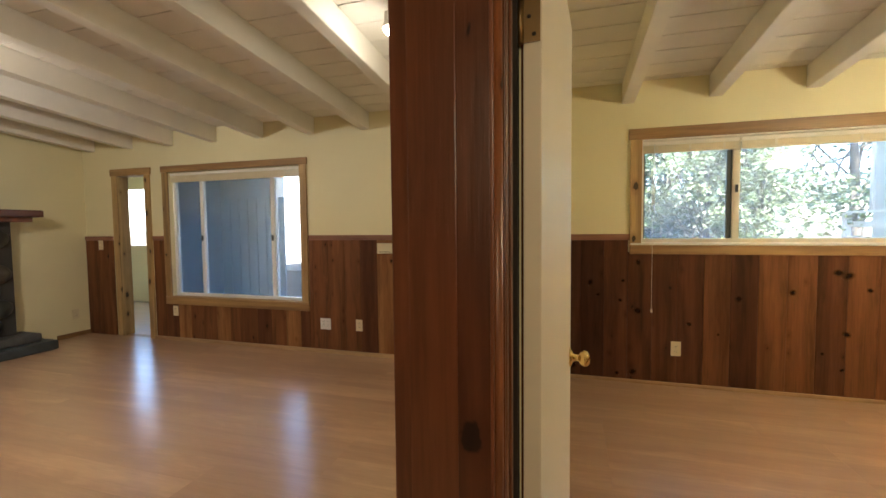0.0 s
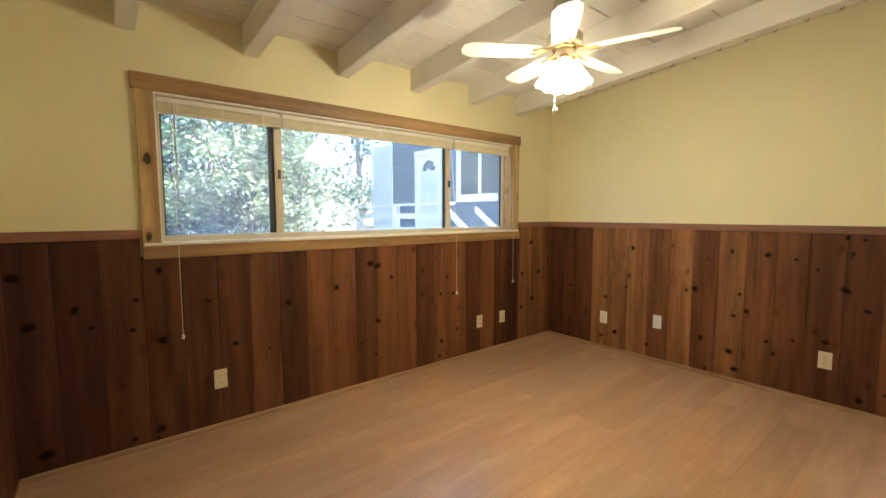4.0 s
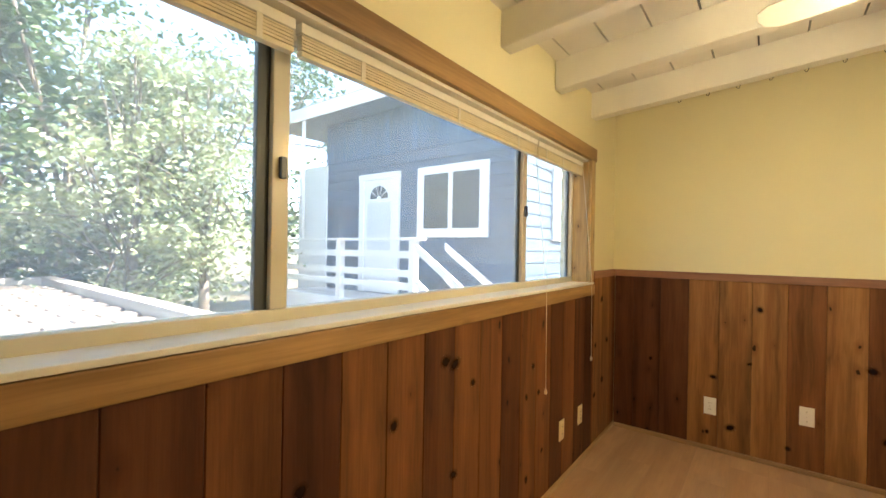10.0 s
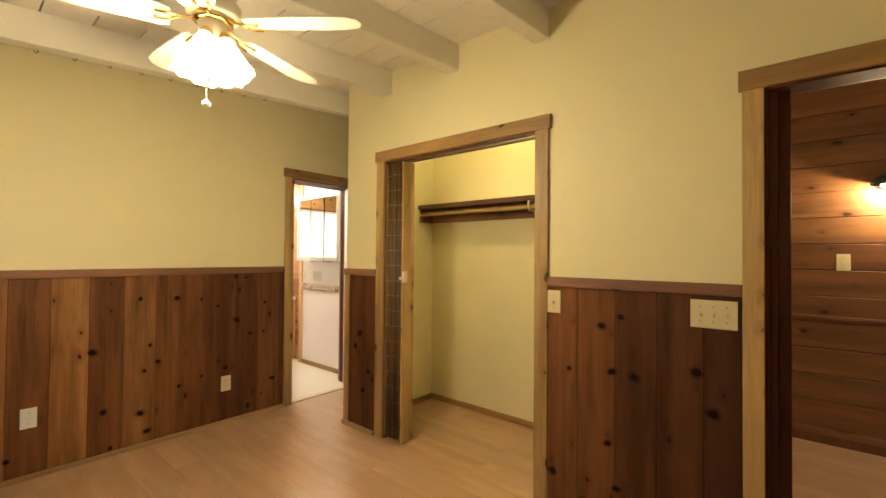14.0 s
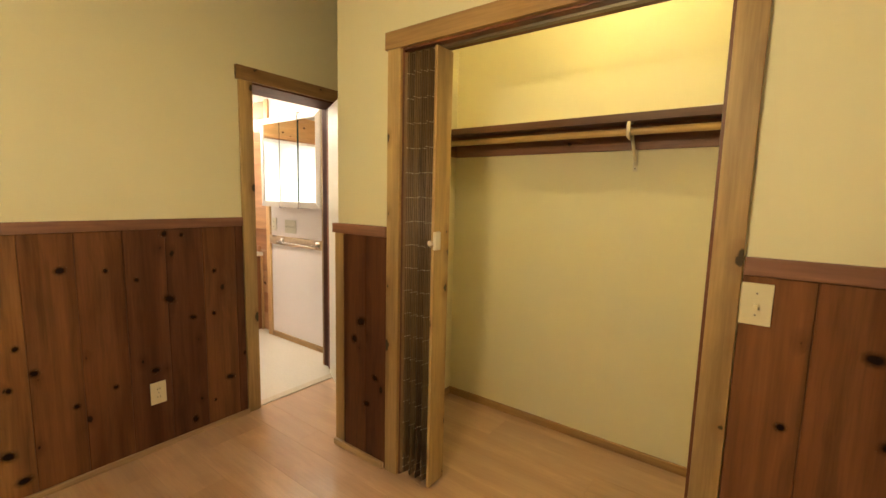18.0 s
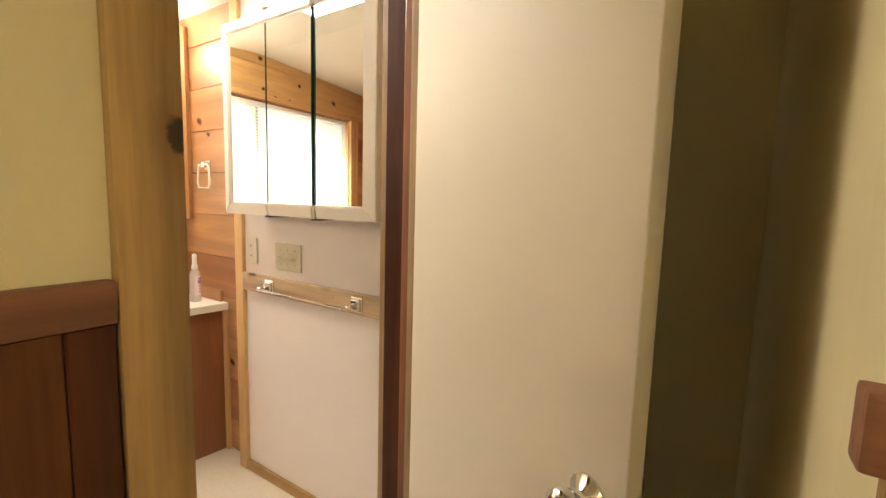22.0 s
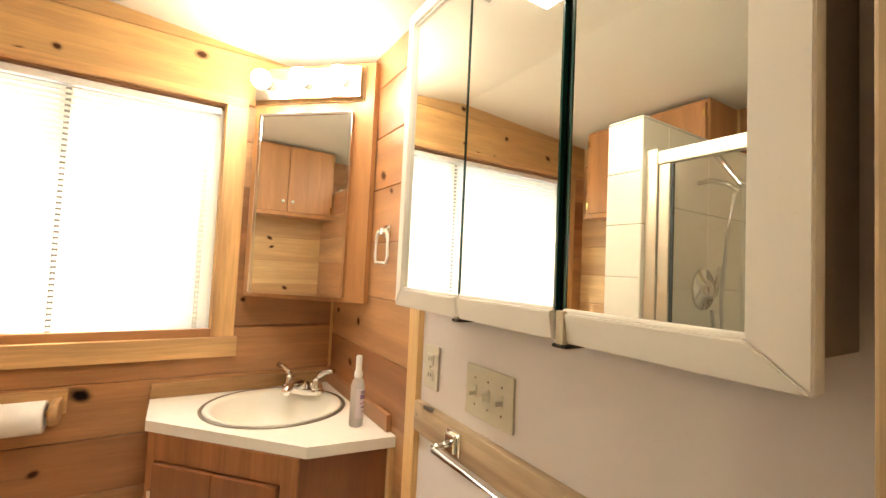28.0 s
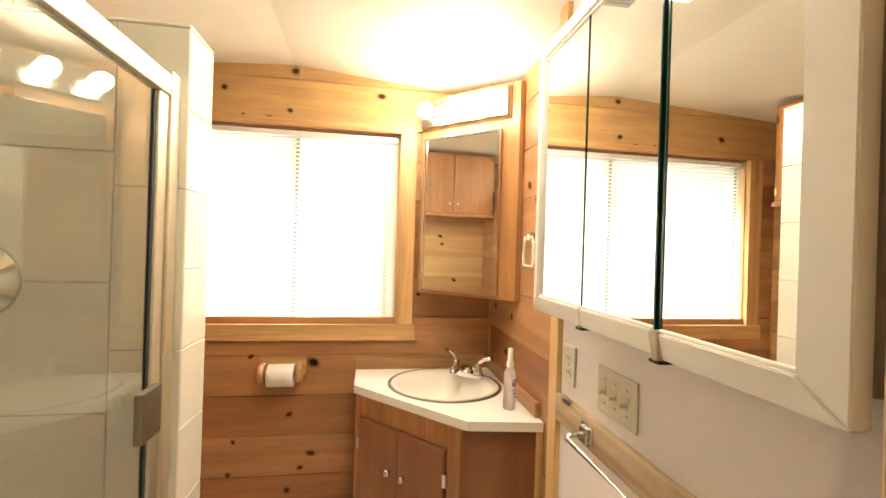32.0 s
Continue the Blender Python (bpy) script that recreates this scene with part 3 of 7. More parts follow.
knots(wall_closet, "x", YC, 1, [(1.31, 0.98, 0.035), (1.26, 0.77, 0.035), (1.22, 1.03, 0.03), (0.915, 0.83, 0.05), (0.855, 0.67, 0.05), (1.16, 0.76, 0.04), (1.28, 0.43, 0.03), (1.24, 0.23, 0.03), (0.88, 0.25, 0.025),
                                (1.47, 0.75, 0.025), (1.56, 0.21, 0.045), (1.39, 0.11, 0.06), (3.12, 0.72, 0.045), (3.02, 0.45, 0.03), (3.08, 0.30, 0.03), (3.17, 0.62, 0.045)])

for name, dims, m in (
    ("rail_window_wall", (XL + 0.022, 0.445, YW - 0.024, YW, RAIL - 0.05, RAIL), mat_rail),
    ("rail_window_corner", (3.48, XR - 0.024, YW - 0.024, YW, RAIL - 0.05, RAIL), mat_rail),
    ("rail_bath_wall", (XR - 0.024, XR, 1.267, YW - 0.0, RAIL - 0.05, RAIL), mat_rail_y),
    ("rail_closet_wall", (0.757, 1.589, YC, YC + 0.024, RAIL - 0.05, RAIL), mat_rail),
    ("rail_alcove", (2.95, 3.331, YC, YC + 0.024, RAIL - 0.05, RAIL), mat_rail),
    ("rail_left_wall", (XL, XL + 0.022, 1.62, YW, RAIL - 0.05, RAIL), mat_rail_y),
    ("rail_living", (-2.58, -0.32, 4.076, 4.1, RAIL - 0.05, RAIL), mat_rail),
    ("rail_living_doorside", (-4.66, -4.49, 4.076, 4.1, RAIL - 0.05, RAIL), mat_rail),
    ("rail_living_corner", (-5.75, -5.3, 4.076, 4.1, RAIL - 0.05, RAIL), mat_rail),
):
    block(name, m, *dims, bev=0.004, label="reddish wooden rail on top of the wainscot")

# ---- bedroom: frames of the openings, window, blinds ----
def casing(name, along, a0, a1, top, face, side, label, width=0.085, thick=0.02, over=0.014, mats=(None, None), foot=0.0):
    """Wooden casing round an opening: two uprights and a header that overhangs them."""
    up, across = mats[0] or mat_trim, mats[1] or (mat_trim_x if along == "x" else mat_trim_y)
    base = thing(name, (0, 0, 0), label, "", "", "structure")
    lo, hi = sorted((face, face + side * thick))
    def put(nm, p, q, r, s, m, grow=0.0):
        f0, f1 = (lo - (grow if side < 0 else 0), hi + (grow if side > 0 else 0))
        dims = (p, q, f0, f1) if along == "x" else (f0, f1, p, q)
        block(nm, m, *dims, r, s, bev=0.003, parent=base)
    put("upright", a0 - width, a0, foot, top, up)
    put("upright", a1, a1 + width, foot, top, up)
    put("header", a0 - width - over, a1 + width + over, top, top + width, across, 0.004)
    return base


def lining(name, along, a0, a1, top, t0, t1, mat, label, thick=0.012):
    """Boards that line the inside of an opening through a wall."""
    base = thing(name, (0, 0, 0), label, "", "", "structure")
    for nm, p, q, r, s in (("jamb", a0, a0 + thick, 0, top), ("jamb", a1 - thick, a1, 0, top), ("head", a0 + thick, a1 - thick, top - thick, top)):
        dims = (p, q, t0, t1) if along == "x" else (t0, t1, p, q)
        block(nm, mat, *dims, r, s, bev=0.002, parent=base)
    return base


casing("door_frame_bath", "y", 0.497, 1.187, 1.982, XR, -1, "knotty wood casing round the bathroom doorway", 0.078)
lining("door_lining_bath", "y", 0.488, 1.20, 1.985, XR - 0.002, XB + 0.0015, mat_jamb, "dark varnished lining of the bathroom doorway")
casing("closet_frame", "x", 1.666, 2.872, 1.985, YC, 1, "knotty wood casing round the closet opening", 0.075)
lining("closet_lining", "x", 1.664, 2.874, 1.988, YC - 0.112, YC + 0.002, mat_cedar_dark, "dark wood lining of the closet opening")
dfh = thing("door_frame_hall", (0, 0, 0), "knotty wood casing round the bedroom door", "", "", "structure")
block("upright", mat_trim, 0.686, 0.756, YC, YC + 0.02, 0, 1.975, bev=0.003, parent=dfh)
block("header", mat_trim_x, -0.108, 0.768, YC, YC + 0.024, 1.975, 2.055, bev=0.003, parent=dfh)
lining("door_lining_hall", "x", -0.139, 0.69, 1.98, YC - 0.112, YC + 0.002, mat_jamb, "dark varnished lining of the bedroom doorway", 0.014)
# these two blocks stand in for the end of the hallway's side wall
block("door_stop", mat_jamb, 0.648, 0.6755, YC - 0.09, YC - 0.03, 0, 1.966, bev=0.003, label="dark wooden block in place of the hallway wall's end")
block("door_stop", mat_jamb, 0.607, 0.6475, YC - 0.108, YC - 0.062, 0, 1.966, bev=0.004, label="dark wooden block in place of the hallway wall's end")
block("door_stop", mat_cedar_red, 4.126, 4.156, 0.5005, 0.526, 0, 1.963, bev=0.004, label="brown wooden door stop")
block("door_stop", mat_trim_clear, 4.10, 4.1255, 0.5005, 0.535, 0, 1.963, bev=0.002, label="pale wooden door stop")
# added strip: its dark colour gives the shade behind the open door
block("casing_hinge_side", mat_jamb, XL, XL + 0.008, YC + 0.004, YC + 0.075, 0, 1.97, label="added dark wooden strip that darkens the gap behind the open door")
block("corner_trim", mat_trim, 3.254, 3.316, YC, YC + 0.018, 0, RAIL - 0.05, bev=0.003, label="pale wooden corner strip")
block("baseboard_window", mat_strip_x, XL + 0.02, XR - 0.02, YW - 0.032, YW - 0.016, 0, 0.03, bev=0.006, label="pale wooden strip along the floor")
block("baseboard_bath", mat_strip_y, XR - 0.032, XR - 0.016, 1.265, YW - 0.034, 0, 0.03, bev=0.006, label="pale wooden strip along the floor")
block("baseboard_closet", mat_strip_x, 0.76, 1.588, YC + 0.016, YC + 0.032, 0, 0.035, bev=0.006, label="pale wooden strip along the floor")
block("baseboard_alcove", mat_strip_x, 2.952, 3.32, YC + 0.018, YC + 0.034, 0, 0.035, bev=0.006, label="pale wooden strip along the floor")
block("baseboard_left", mat_strip_y, XL + 0.016, XL + 0.03, 2.0, YW - 0.034, 0, 0.03, bev=0.006, label="pale wooden strip along the floor")
block("baseboard_closet_back", mat_trim_x, 0.98, 3.19, 0.245, 0.26, 0, 0.047, bev=0.003, label="brown baseboard in the closet")
block("baseboard_closet_side", mat_trim_y, 3.175, 3.19, 0.262, 1.005, 0, 0.047, bev=0.003, label="brown baseboard in the closet")

# window trim, sill and sash
mat_vinyl = plain("almond_vinyl", (0.66, 0.60, 0.46), 0.35, vary=0.04)
mat_vinyl_dark = plain("dark_gasket", (0.05, 0.06, 0.06), 0.5)
mat_sill = plain("white_reveal_paint", (0.80, 0.77, 0.68), 0.4, vary=0.04)
mat_glass = glass("window_glass", (0.97, 0.99, 0.98), haze=0.15)
mat_black = plain("black_plastic", (0.02, 0.02, 0.02), 0.35)

wtrim = thing("window_trim", (0, 0, 0), "knotty wood casing round the wide bedroom window", "", "", "structure")
block("upright", mat_trim, 0.445, 0.53, YW - 0.022, YW, 1.115, 1.945, bev=0.004, parent=wtrim)
block("upright", mat_trim, 3.395, 3.47, YW - 0.022, YW, 1.115, 1.945, bev=0.004, parent=wtrim)
block("header", mat_trim_x, 0.43, 3.485, YW - 0.026, YW, 1.945, 2.03, bev=0.004, parent=wtrim)
block("apron", mat_trim_x, 0.445, 3.485, YW - 0.026, YW, 1.045, 1.115, bev=0.004, parent=wtrim)
block("sill", mat_sill, 0.45, 3.47, YW - 0.024, YW + 0.10, 1.117, 1.133, bev=0.004, parent=wtrim, label="white painted window sill")
block("reveal", mat_trim, 3.385, 3.395, YW, YW + 0.10, 1.133, 1.945, parent=wtrim, label="knotty wooden reveal board")
block("reveal", mat_sill, 0.53, 0.54, YW, YW + 0.10, 1.133, 1.945, parent=wtrim, label="white painted reveal board")
block("reveal", mat_sill, 0.54, 3.385, YW, YW + 0.10, 1.933, 1.945, parent=wtrim, label="white painted reveal board")

win = thing("window_1", (0, 0, 0), "wide sliding window with almond vinyl frame", "window", "", "structure")
FY0, FY1 = YW + 0.10, YW + 0.16
for nm, dims in (("window_frame", (0.53, 3.395, FY0, FY1, 1.13, 1.165)), ("window_frame", (0.53, 3.395, FY0, FY1, 1.91, 1.945)),
                 ("window_frame", (0.53, 0.562, FY0, FY1, 1.165, 1.91)), ("window_frame", (3.362, 3.395, FY0, FY1, 1.165, 1.91)),
                 ("mullion", (1.189, 1.239, FY0 + 0.004, FY1, 1.165, 1.91)), ("mullion", (2.653, 2.703, FY0 + 0.004, FY1, 1.165, 1.91))):
    block(nm, mat_vinyl, *dims, bev=0.004, parent=win)
for a, b in ((0.562, 1.189), (1.239, 2.653), (2.703, 3.362)):
    p = block("pane", mat_glass, a, b, FY0 + 0.028, FY0 + 0.033, 1.165, 1.91, parent=win)
    p.visible_shadow = False
for a, b in ((1.154, 1.189), (0.562, 0.572), (2.633, 2.653), (2.703, 2.713), (3.35, 3.362)):
    block("gasket", mat_vinyl_dark, a, b, FY0 + 0.022, FY0 + 0.045, 1.165, 1.91, parent=win, label="dark rubber gasket")
for x, m in ((1.215, mat_black), (2.678, mat_black)):
    block("latch", m, x - 0.009, x + 0.009, FY0 - 0.012, FY0 + 0.004, 1.52, 1.58, bev=0.004, parent=win, label="black plastic sash latch")

mat_blind = plain("cream_blind_slats", (0.74, 0.66, 0.46), 0.4, vary=0.05)
mat_cord = plain("pale_cord", (0.75, 0.70, 0.58), 0.7)


mat_bead = plain("bead_plastic", (0.78, 0.72, 0.6), 0.35)
mat_clear_rod = plain("clear_plastic", (0.85, 0.85, 0.82), 0.2)


def raised_blind(x0, x1, cords=(), wand=None):
    """A mini blind pulled right up: head rail, slats and bottom rail; cords: (x, y, z) of their beads."""
    c = ((x0 + x1) / 2, YW + 0.045, 1.93)
    b = thing("raised_blind", c, "cream mini blind pulled up to the window head", "blind", "raised window blinds")
    w = (x1 - x0) / 2
    block("head_rail", mat_sill, -w, w, -0.015, 0.015, -0.028, 0.0, bev=0.003, parent=b)
    for k in range(9):
        z = -0.031 - k * 0.0045
        block("slat", mat_blind, -w + 0.004, w - 0.004, -0.012 + 0.002 * (k % 2), 0.012 - 0.001 * (k % 3), z - 0.0035, z, parent=b)
    block("bottom_rail", mat_blind, -w + 0.003, w - 0.003, -0.012, 0.012, -0.088, -0.073, bev=0.003, parent=b)
    for s in (-0.7, 0.0, 0.7):
        block("ladder_tape", mat_cord, s * w - 0.008, s * w + 0.008, -0.0145, -0.0125, -0.088, -0.028, parent=b)
    for x, y, z in cords:
        at = Vector((x, y, z)) - Vector(c)
        bm = bmesh.new()
        bent(bm, [at + Vector((0, 0, 0.02)), at + Vector((0.001, 0.004, 0.5)), Vector((at.x + 0.002, -0.016, -0.06)), Vector((at.x + 0.002, -0.012, -0.02))], 0.0016, 5)
        cord = part("pull_cord", bm, mat_cord, b, "thin pale pull cord")
        bm = bmesh.new()
        lathe(bm, [(0.001, -0.014), (0.007, -0.010), (0.0085, 0.0), (0.006, 0.012), (0.002, 0.02)], 10, at)
        part("bead", bm, mat_bead, cord)
    if wand is not None:
        bm = bmesh.new()
        tube(bm, (wand - c[0], -0.018, -0.55), (wand - c[0], -0.017, -0.02), 0.004, n=6)
        part("tilt_wand", bm, mat_clear_rod, b, "clear plastic tilt wand")
    return b


raised_blind(0.545, 1.205, [(0.604, 3.945, 0.60)], 0.625)
raised_blind(1.222, 2.672, [(2.644, 3.95, 0.605)])
raised_blind(2.686, 3.38, [(3.37, 3.955, 0.635)])

# ---- bedroom: doors ----
mat_brass = plain("polished_brass", (0.80, 0.58, 0.22), 0.18, 1.0, vary=0.05)
mat_chrome = plain("chrome", (0.78, 0.77, 0.75), 0.1, 1.0, vary=0.03)
mat_steel = plain("dull_steel", (0.32, 0.28, 0.22), 0.4, 1.0)
mat_brass_dark = plain("aged_brass", (0.30, 0.21, 0.10), 0.4, 1.0)


def knob(parent, x, y, z, way, mat, name="door_knob"):
    """A door knob on both faces: rose, neck and turned ball."""
    for s, w in ((1, way), (-1, -way)):
        bm = bmesh.new()
        turn = Euler((radians(-90 * w), 0, 0)).to_matrix()
        lathe(bm, [(0.032, 0.0), (0.032, 0.004), (0.014, 0.012), (0.011, 0.022), (0.012, 0.03), (0.022, 0.036), (0.0275, 0.047), (0.026, 0.058), (0.016, 0.066), (0.001, 0.068)], 20, (x, y + (0.0 if w > 0 else -0.036), z), turn)
        part(name, bm, mat, parent)


def slab_door(name, hinge, rz, width, height, label, knob_z, knob_mat, side, hinges):
    """A flush door; local x runs from the hinge along the door, the slab lies between y 0 and -0.036."""
    d = thing(name, (*hinge, 0), label, "door", rz=rz)
    block("leaf", mat_door, 0, width, -0.034, 0, 0.012, height, bev=0.0025, parent=d)
    knob(d, width - 0.06, 0.0, knob_z, 1, knob_mat)
    block("latch_plate", knob_mat, width - 0.001, width + 0.0015, -0.03, -0.006, knob_z - 0.028, knob_z + 0.028, parent=d)
    for z in hinges:
        h = block("hinge", mat_brass_dark, -0.003, 0.0005, -0.031, 0.001, z - 0.045, z + 0.045, parent=d, label="aged brass butt hinge")
        bm = bmesh.new()
        tube(bm, (-0.004, 0.004, z - 0.047), (-0.004, 0.004, z + 0.047), 0.006, n=10)
        part("pin", bm, mat_brass_dark, h)
        for k, off in ((-0.032, -0.02), (0, -0.011), (0.032, -0.02)):
            bm = bmesh.new()
            lathe(bm, [(0.004, 0.0), (0.003, 0.002), (0.0005, 0.0025)], 8, (-0.003, off, z + k), Euler((0, radians(-90), 0)).to_matrix())
            part("screw", bm, mat_dark, h)
    return d


# the bedroom door stands open along the side wall; the bathroom door stands open into the alcove
slab_door("bedroom_door", (-0.105, 1.112), 85.9, 0.78, 1.955, "open cream painted flush door with brass knob", 0.82, mat_brass, -1, (1.655, 0.19))
slab_door("bathroom_door", (4.057, 0.547), 152.3, 0.668, 1.955, "open cream painted bathroom door with chrome knob", 0.885, mat_chrome, -1, (1.72, 0.25))

# ---- bedroom: ceiling fan with lamps ----
mat_fan = plain("cream_fan_enamel", (0.72, 0.69, 0.58), 0.35, vary=0.04)
mat_blade = plain("white_fan_blade", (0.82, 0.79, 0.72), 0.4, vary=0.03)
mat_shade = glow("frosted_glass_lit", (1.0, 0.82, 0.48), 1.6)
FAN = (2.18, 2.572)
fan = thing("ceiling_fan", (*FAN, 2.06), "five-bladed white ceiling fan with brass trim and four lit glass shades", "ceiling fan")
bm = bmesh.new()
lathe(bm, [(0.02, 0.185), (0.036, 0.192), (0.054, 0.205), (0.060, 0.23), (0.062, 0.30)], 28)
part("canopy", bm, mat_fan, fan)
bm = bmesh.new()
tube(bm, (0, 0, 0.155), (0, 0, 0.20), 0.016, n=14)
part("downrod", bm, mat_fan, fan)
bm = bmesh.new()
lathe(bm, [(0.055, 0.085), (0.078, 0.088), (0.088, 0.098), (0.091, 0.132), (0.077, 0.152), (0.042, 0.165), (0.015, 0.168)], 36)
part("motor_housing", bm, mat_fan, fan)
bm = bmesh.new()
lathe(bm, [(0.045, 0.066), (0.06, 0.068), (0.068, 0.074), (0.068, 0.08), (0.06, 0.086)], 32)
part("brass_band", bm, mat_brass, fan, "polished brass band")
bm = bmesh.new()
lathe(bm, [(0.03, -0.005), (0.044, 0.0), (0.046, 0.05), (0.05, 0.067)], 28)
part("switch_housing", bm, mat_door, fan)
for k in range(5):
    a = radians(72 * k + 2)
    turn = Matrix.Rotation(a, 4, "Z")
    bm = bmesh.new()
    pts = [(0.13, -0.045), (0.16, -0.056), (0.40, -0.066), (0.49, -0.062), (0.525, -0.04), (0.535, 0), (0.525, 0.04), (0.49, 0.062), (0.40, 0.066), (0.16, 0.056), (0.13, 0.045)]
    prism(bm, pts, 0.060, 0.066, 0.0015)
    bm.transform(turn @ Matrix.Rotation(radians(11), 4, "X") @ Matrix.Translation((0, 0, 0.0)))
    blade = part("blade", bm, mat_blade, fan)
    bm = bmesh.new()
    bent(bm, [(0.06, 0, 0.078), (0.10, 0.0, 0.068), (0.13, 0.018, 0.057), (0.175, 0.022, 0.055)], 0.005)
    bent(bm, [(0.06, 0, 0.078), (0.10, 0.0, 0.068), (0.13, -0.018, 0.054), (0.175, -0.022, 0.051)], 0.005)
    bm.transform(turn)
    part("blade_arm", bm, mat_brass, blade, "brass blade arm")
for k in range(4):
    a = radians(90 * k + 38)
    turn = Matrix.Rotation(a, 4, "Z") @ Matrix.Translation((0.036, 0, 0.015)) @ Matrix.Rotation(radians(-23), 4, "Y")
    bm = bmesh.new()
    n = 28
    prof = [(0.023, -0.012), (0.028, -0.03), (0.036, -0.065), (0.045, -0.105), (0.052, -0.132), (0.056, -0.145)]
    lathe(bm, prof, n)
    bmesh.ops.delete(bm, geom=[f for f in bm.faces if len(f.verts) > 4], context="FACES")
    for v in bm.verts:                                   # scalloped rim
        if v.co.z < -0.1:
            v.co.z += 0.006 * math.cos(6 * math.atan2(v.co.y, v.co.x)) * (-0.1 - v.co.z) / 0.055
    bmesh.ops.solidify(bm, geom=list(bm.faces), thickness=0.003)
    bm.transform(turn)
    shade = part("lamp_shade", bm, mat_shade, fan, "frosted bell glass shade, lit")
    bm = bmesh.new()
    lathe(bm, [(0.012, 0.02), (0.022, 0.012), (0.026, -0.004), (0.025, -0.018), (0.02, -0.019)], 18)
    bm.transform(turn)
    part("shade_holder", bm, mat_brass, shade, "brass shade holder")
    spot = Vector((*FAN, 2.06)) + (turn @ Vector((0, 0, -0.18)))
    lamp("fan_bulb", "POINT", Matrix.Translation(spot), 1.55, WARM, radius=0.045)
bm = bmesh.new()
for j in range(21):
    bmesh.ops.create_icosphere(bm, subdivisions=1, radius=0.0022, matrix=Matrix.Translation((-0.03, 0.03, -0.02 - j * 0.0096)))
part("pull_chain", bm, mat_chrome, fan)
bm = bmesh.new()
lathe(bm, [(0.001, -0.243), (0.012, -0.237), (0.014, -0.229), (0.006, -0.221), (0.002, -0.217)], 14, (-0.03, 0.03, 0))
part("pull_knob", bm, plain("white_ceramic", (0.82, 0.8, 0.74), 0.25), fan)

# ---- bedroom: closet fittings ----
mat_shelf = wood("dark_shelf_board", [(0.11, 0.05, 0.028), (0.13, 0.06, 0.033)], "x", 0.5, 0.1)
mat_dowel = wood("pale_dowel", [(0.58, 0.38, 0.18), (0.62, 0.42, 0.2)], "x", 0.4, 0.0, dark=0.2)
shelf = thing("closet_shelf", (2.07, 0.245, 1.72), "dark wooden closet shelf resting on brown cleats", "shelf")
block("board", mat_shelf, -1.09, 1.12, 0.0, 0.18, 0.012, 0.032, bev=0.002, parent=shelf)
block("back_cleat", mat_rail, -1.09, 1.12, 0.0, 0.018, -0.114, 0.01, bev=0.002, parent=shelf)
block("front_strip", mat_shelf, -1.09, 1.12, 0.18, 0.198, -0.004, 0.034, bev=0.002, parent=shelf)
block("side_cleat", mat_rail_y, 1.10, 1.12, 0.02, 0.178, -0.114, 0.01, bev=0.002, parent=shelf)
rod = thing("closet_rod", (2.07, 0.40, 1.675), "pale wooden hanging rod under the closet shelf", "closet rod")
bm = bmesh.new()
tube(bm, (-1.085, 0, 0), (1.115, 0, 0), 0.017, n=20)
part("dowel", bm, mat_dowel, rod)
for x in (-1.08, 1.108):
    bm = bmesh.new()
    tube(bm, (x - 0.006, 0, 0), (x + 0.006, 0, 0), 0.028, n=18)
    part("socket", bm, mat_door, rod)
brk = thing("rod_bracket", (2.088, 0.25, 1.70), "white steel shelf and rod bracket on the closet wall", "bracket")
mat_brk = plain("white_bracket_enamel", (0.74, 0.66, 0.48), 0.4)
block("wall_leg", mat_brk, -0.011, 0.011, 0.0, 0.004, -0.2, 0.0, bev=0.001, parent=brk)
bm = bmesh.new()
bent(bm, [(0, 0.004, -0.17), (0, 0.06, -0.095), (0, 0.125, -0.025), (0, 0.147, -0.01)], 0.008)
part("brace", bm, mat_brk, brk)
bm = bmesh.new()
bent(bm, [(0, 0.13, 0.022), (0, 0.185, 0.018), (0, 0.193, -0.01), (0, 0.18, -0.05), (0, 0.147, -0.056), (0, 0.127, -0.035)], 0.009)
part("rod_hook", bm, mat_brk, brk)
cable = thing("cable", (1.57, 0.365, 1.752), "loose white cable lying along the closet shelf", "cable")
for k in range(3):
    bm = bmesh.new()
    bent(bm, [(-0.10, 0.03 - 0.012 * k, 0.004), (0.02, 0.045 - 0.016 * k, 0.004 + 0.004 * k), (0.11, 0.04 - 0.01 * k, 0.009 + 0.007 * k), (0.19, 0.045 - 0.008 * k, 0.006 + 0.004 * k), (0.27, 0.05 - 0.004 * k, 0.004)], 0.0034, 6)
    part("strand", bm, mat_cord, cable)
for z in (-0.03, -0.185):
    bm = bmesh.new()
    lathe(bm, [(0.004, 0), (0.003, 0.002), (0.0005, 0.003)], 8, (0, 0.004, z), Euler((radians(-90), 0, 0)).to_matrix())
    part("screw", bm, mat_steel, brk)

# folding woven-wood door, pushed to one side of the opening
mat_reed = wood("dark_woven_slats", [(0.14, 0.086, 0.040), (0.22, 0.139, 0.066), (0.175, 0.11, 0.053)], "z", 0.5, 0.0, stretch=30, dark=0.4, coat=0.08)
mat_wire = plain("pale_binding_wire", (0.58, 0.52, 0.40), 0.4, vary=0.1)
fold = thing("folding_door", (2.846, 1.072, 0.0), "woven dark wood folding closet door pushed together", "folding door")
N = 8
zig = [(-0.004 - 0.0182 * k, 0.046 if k % 2 == 0 else -0.046) for k in range(N + 1)]
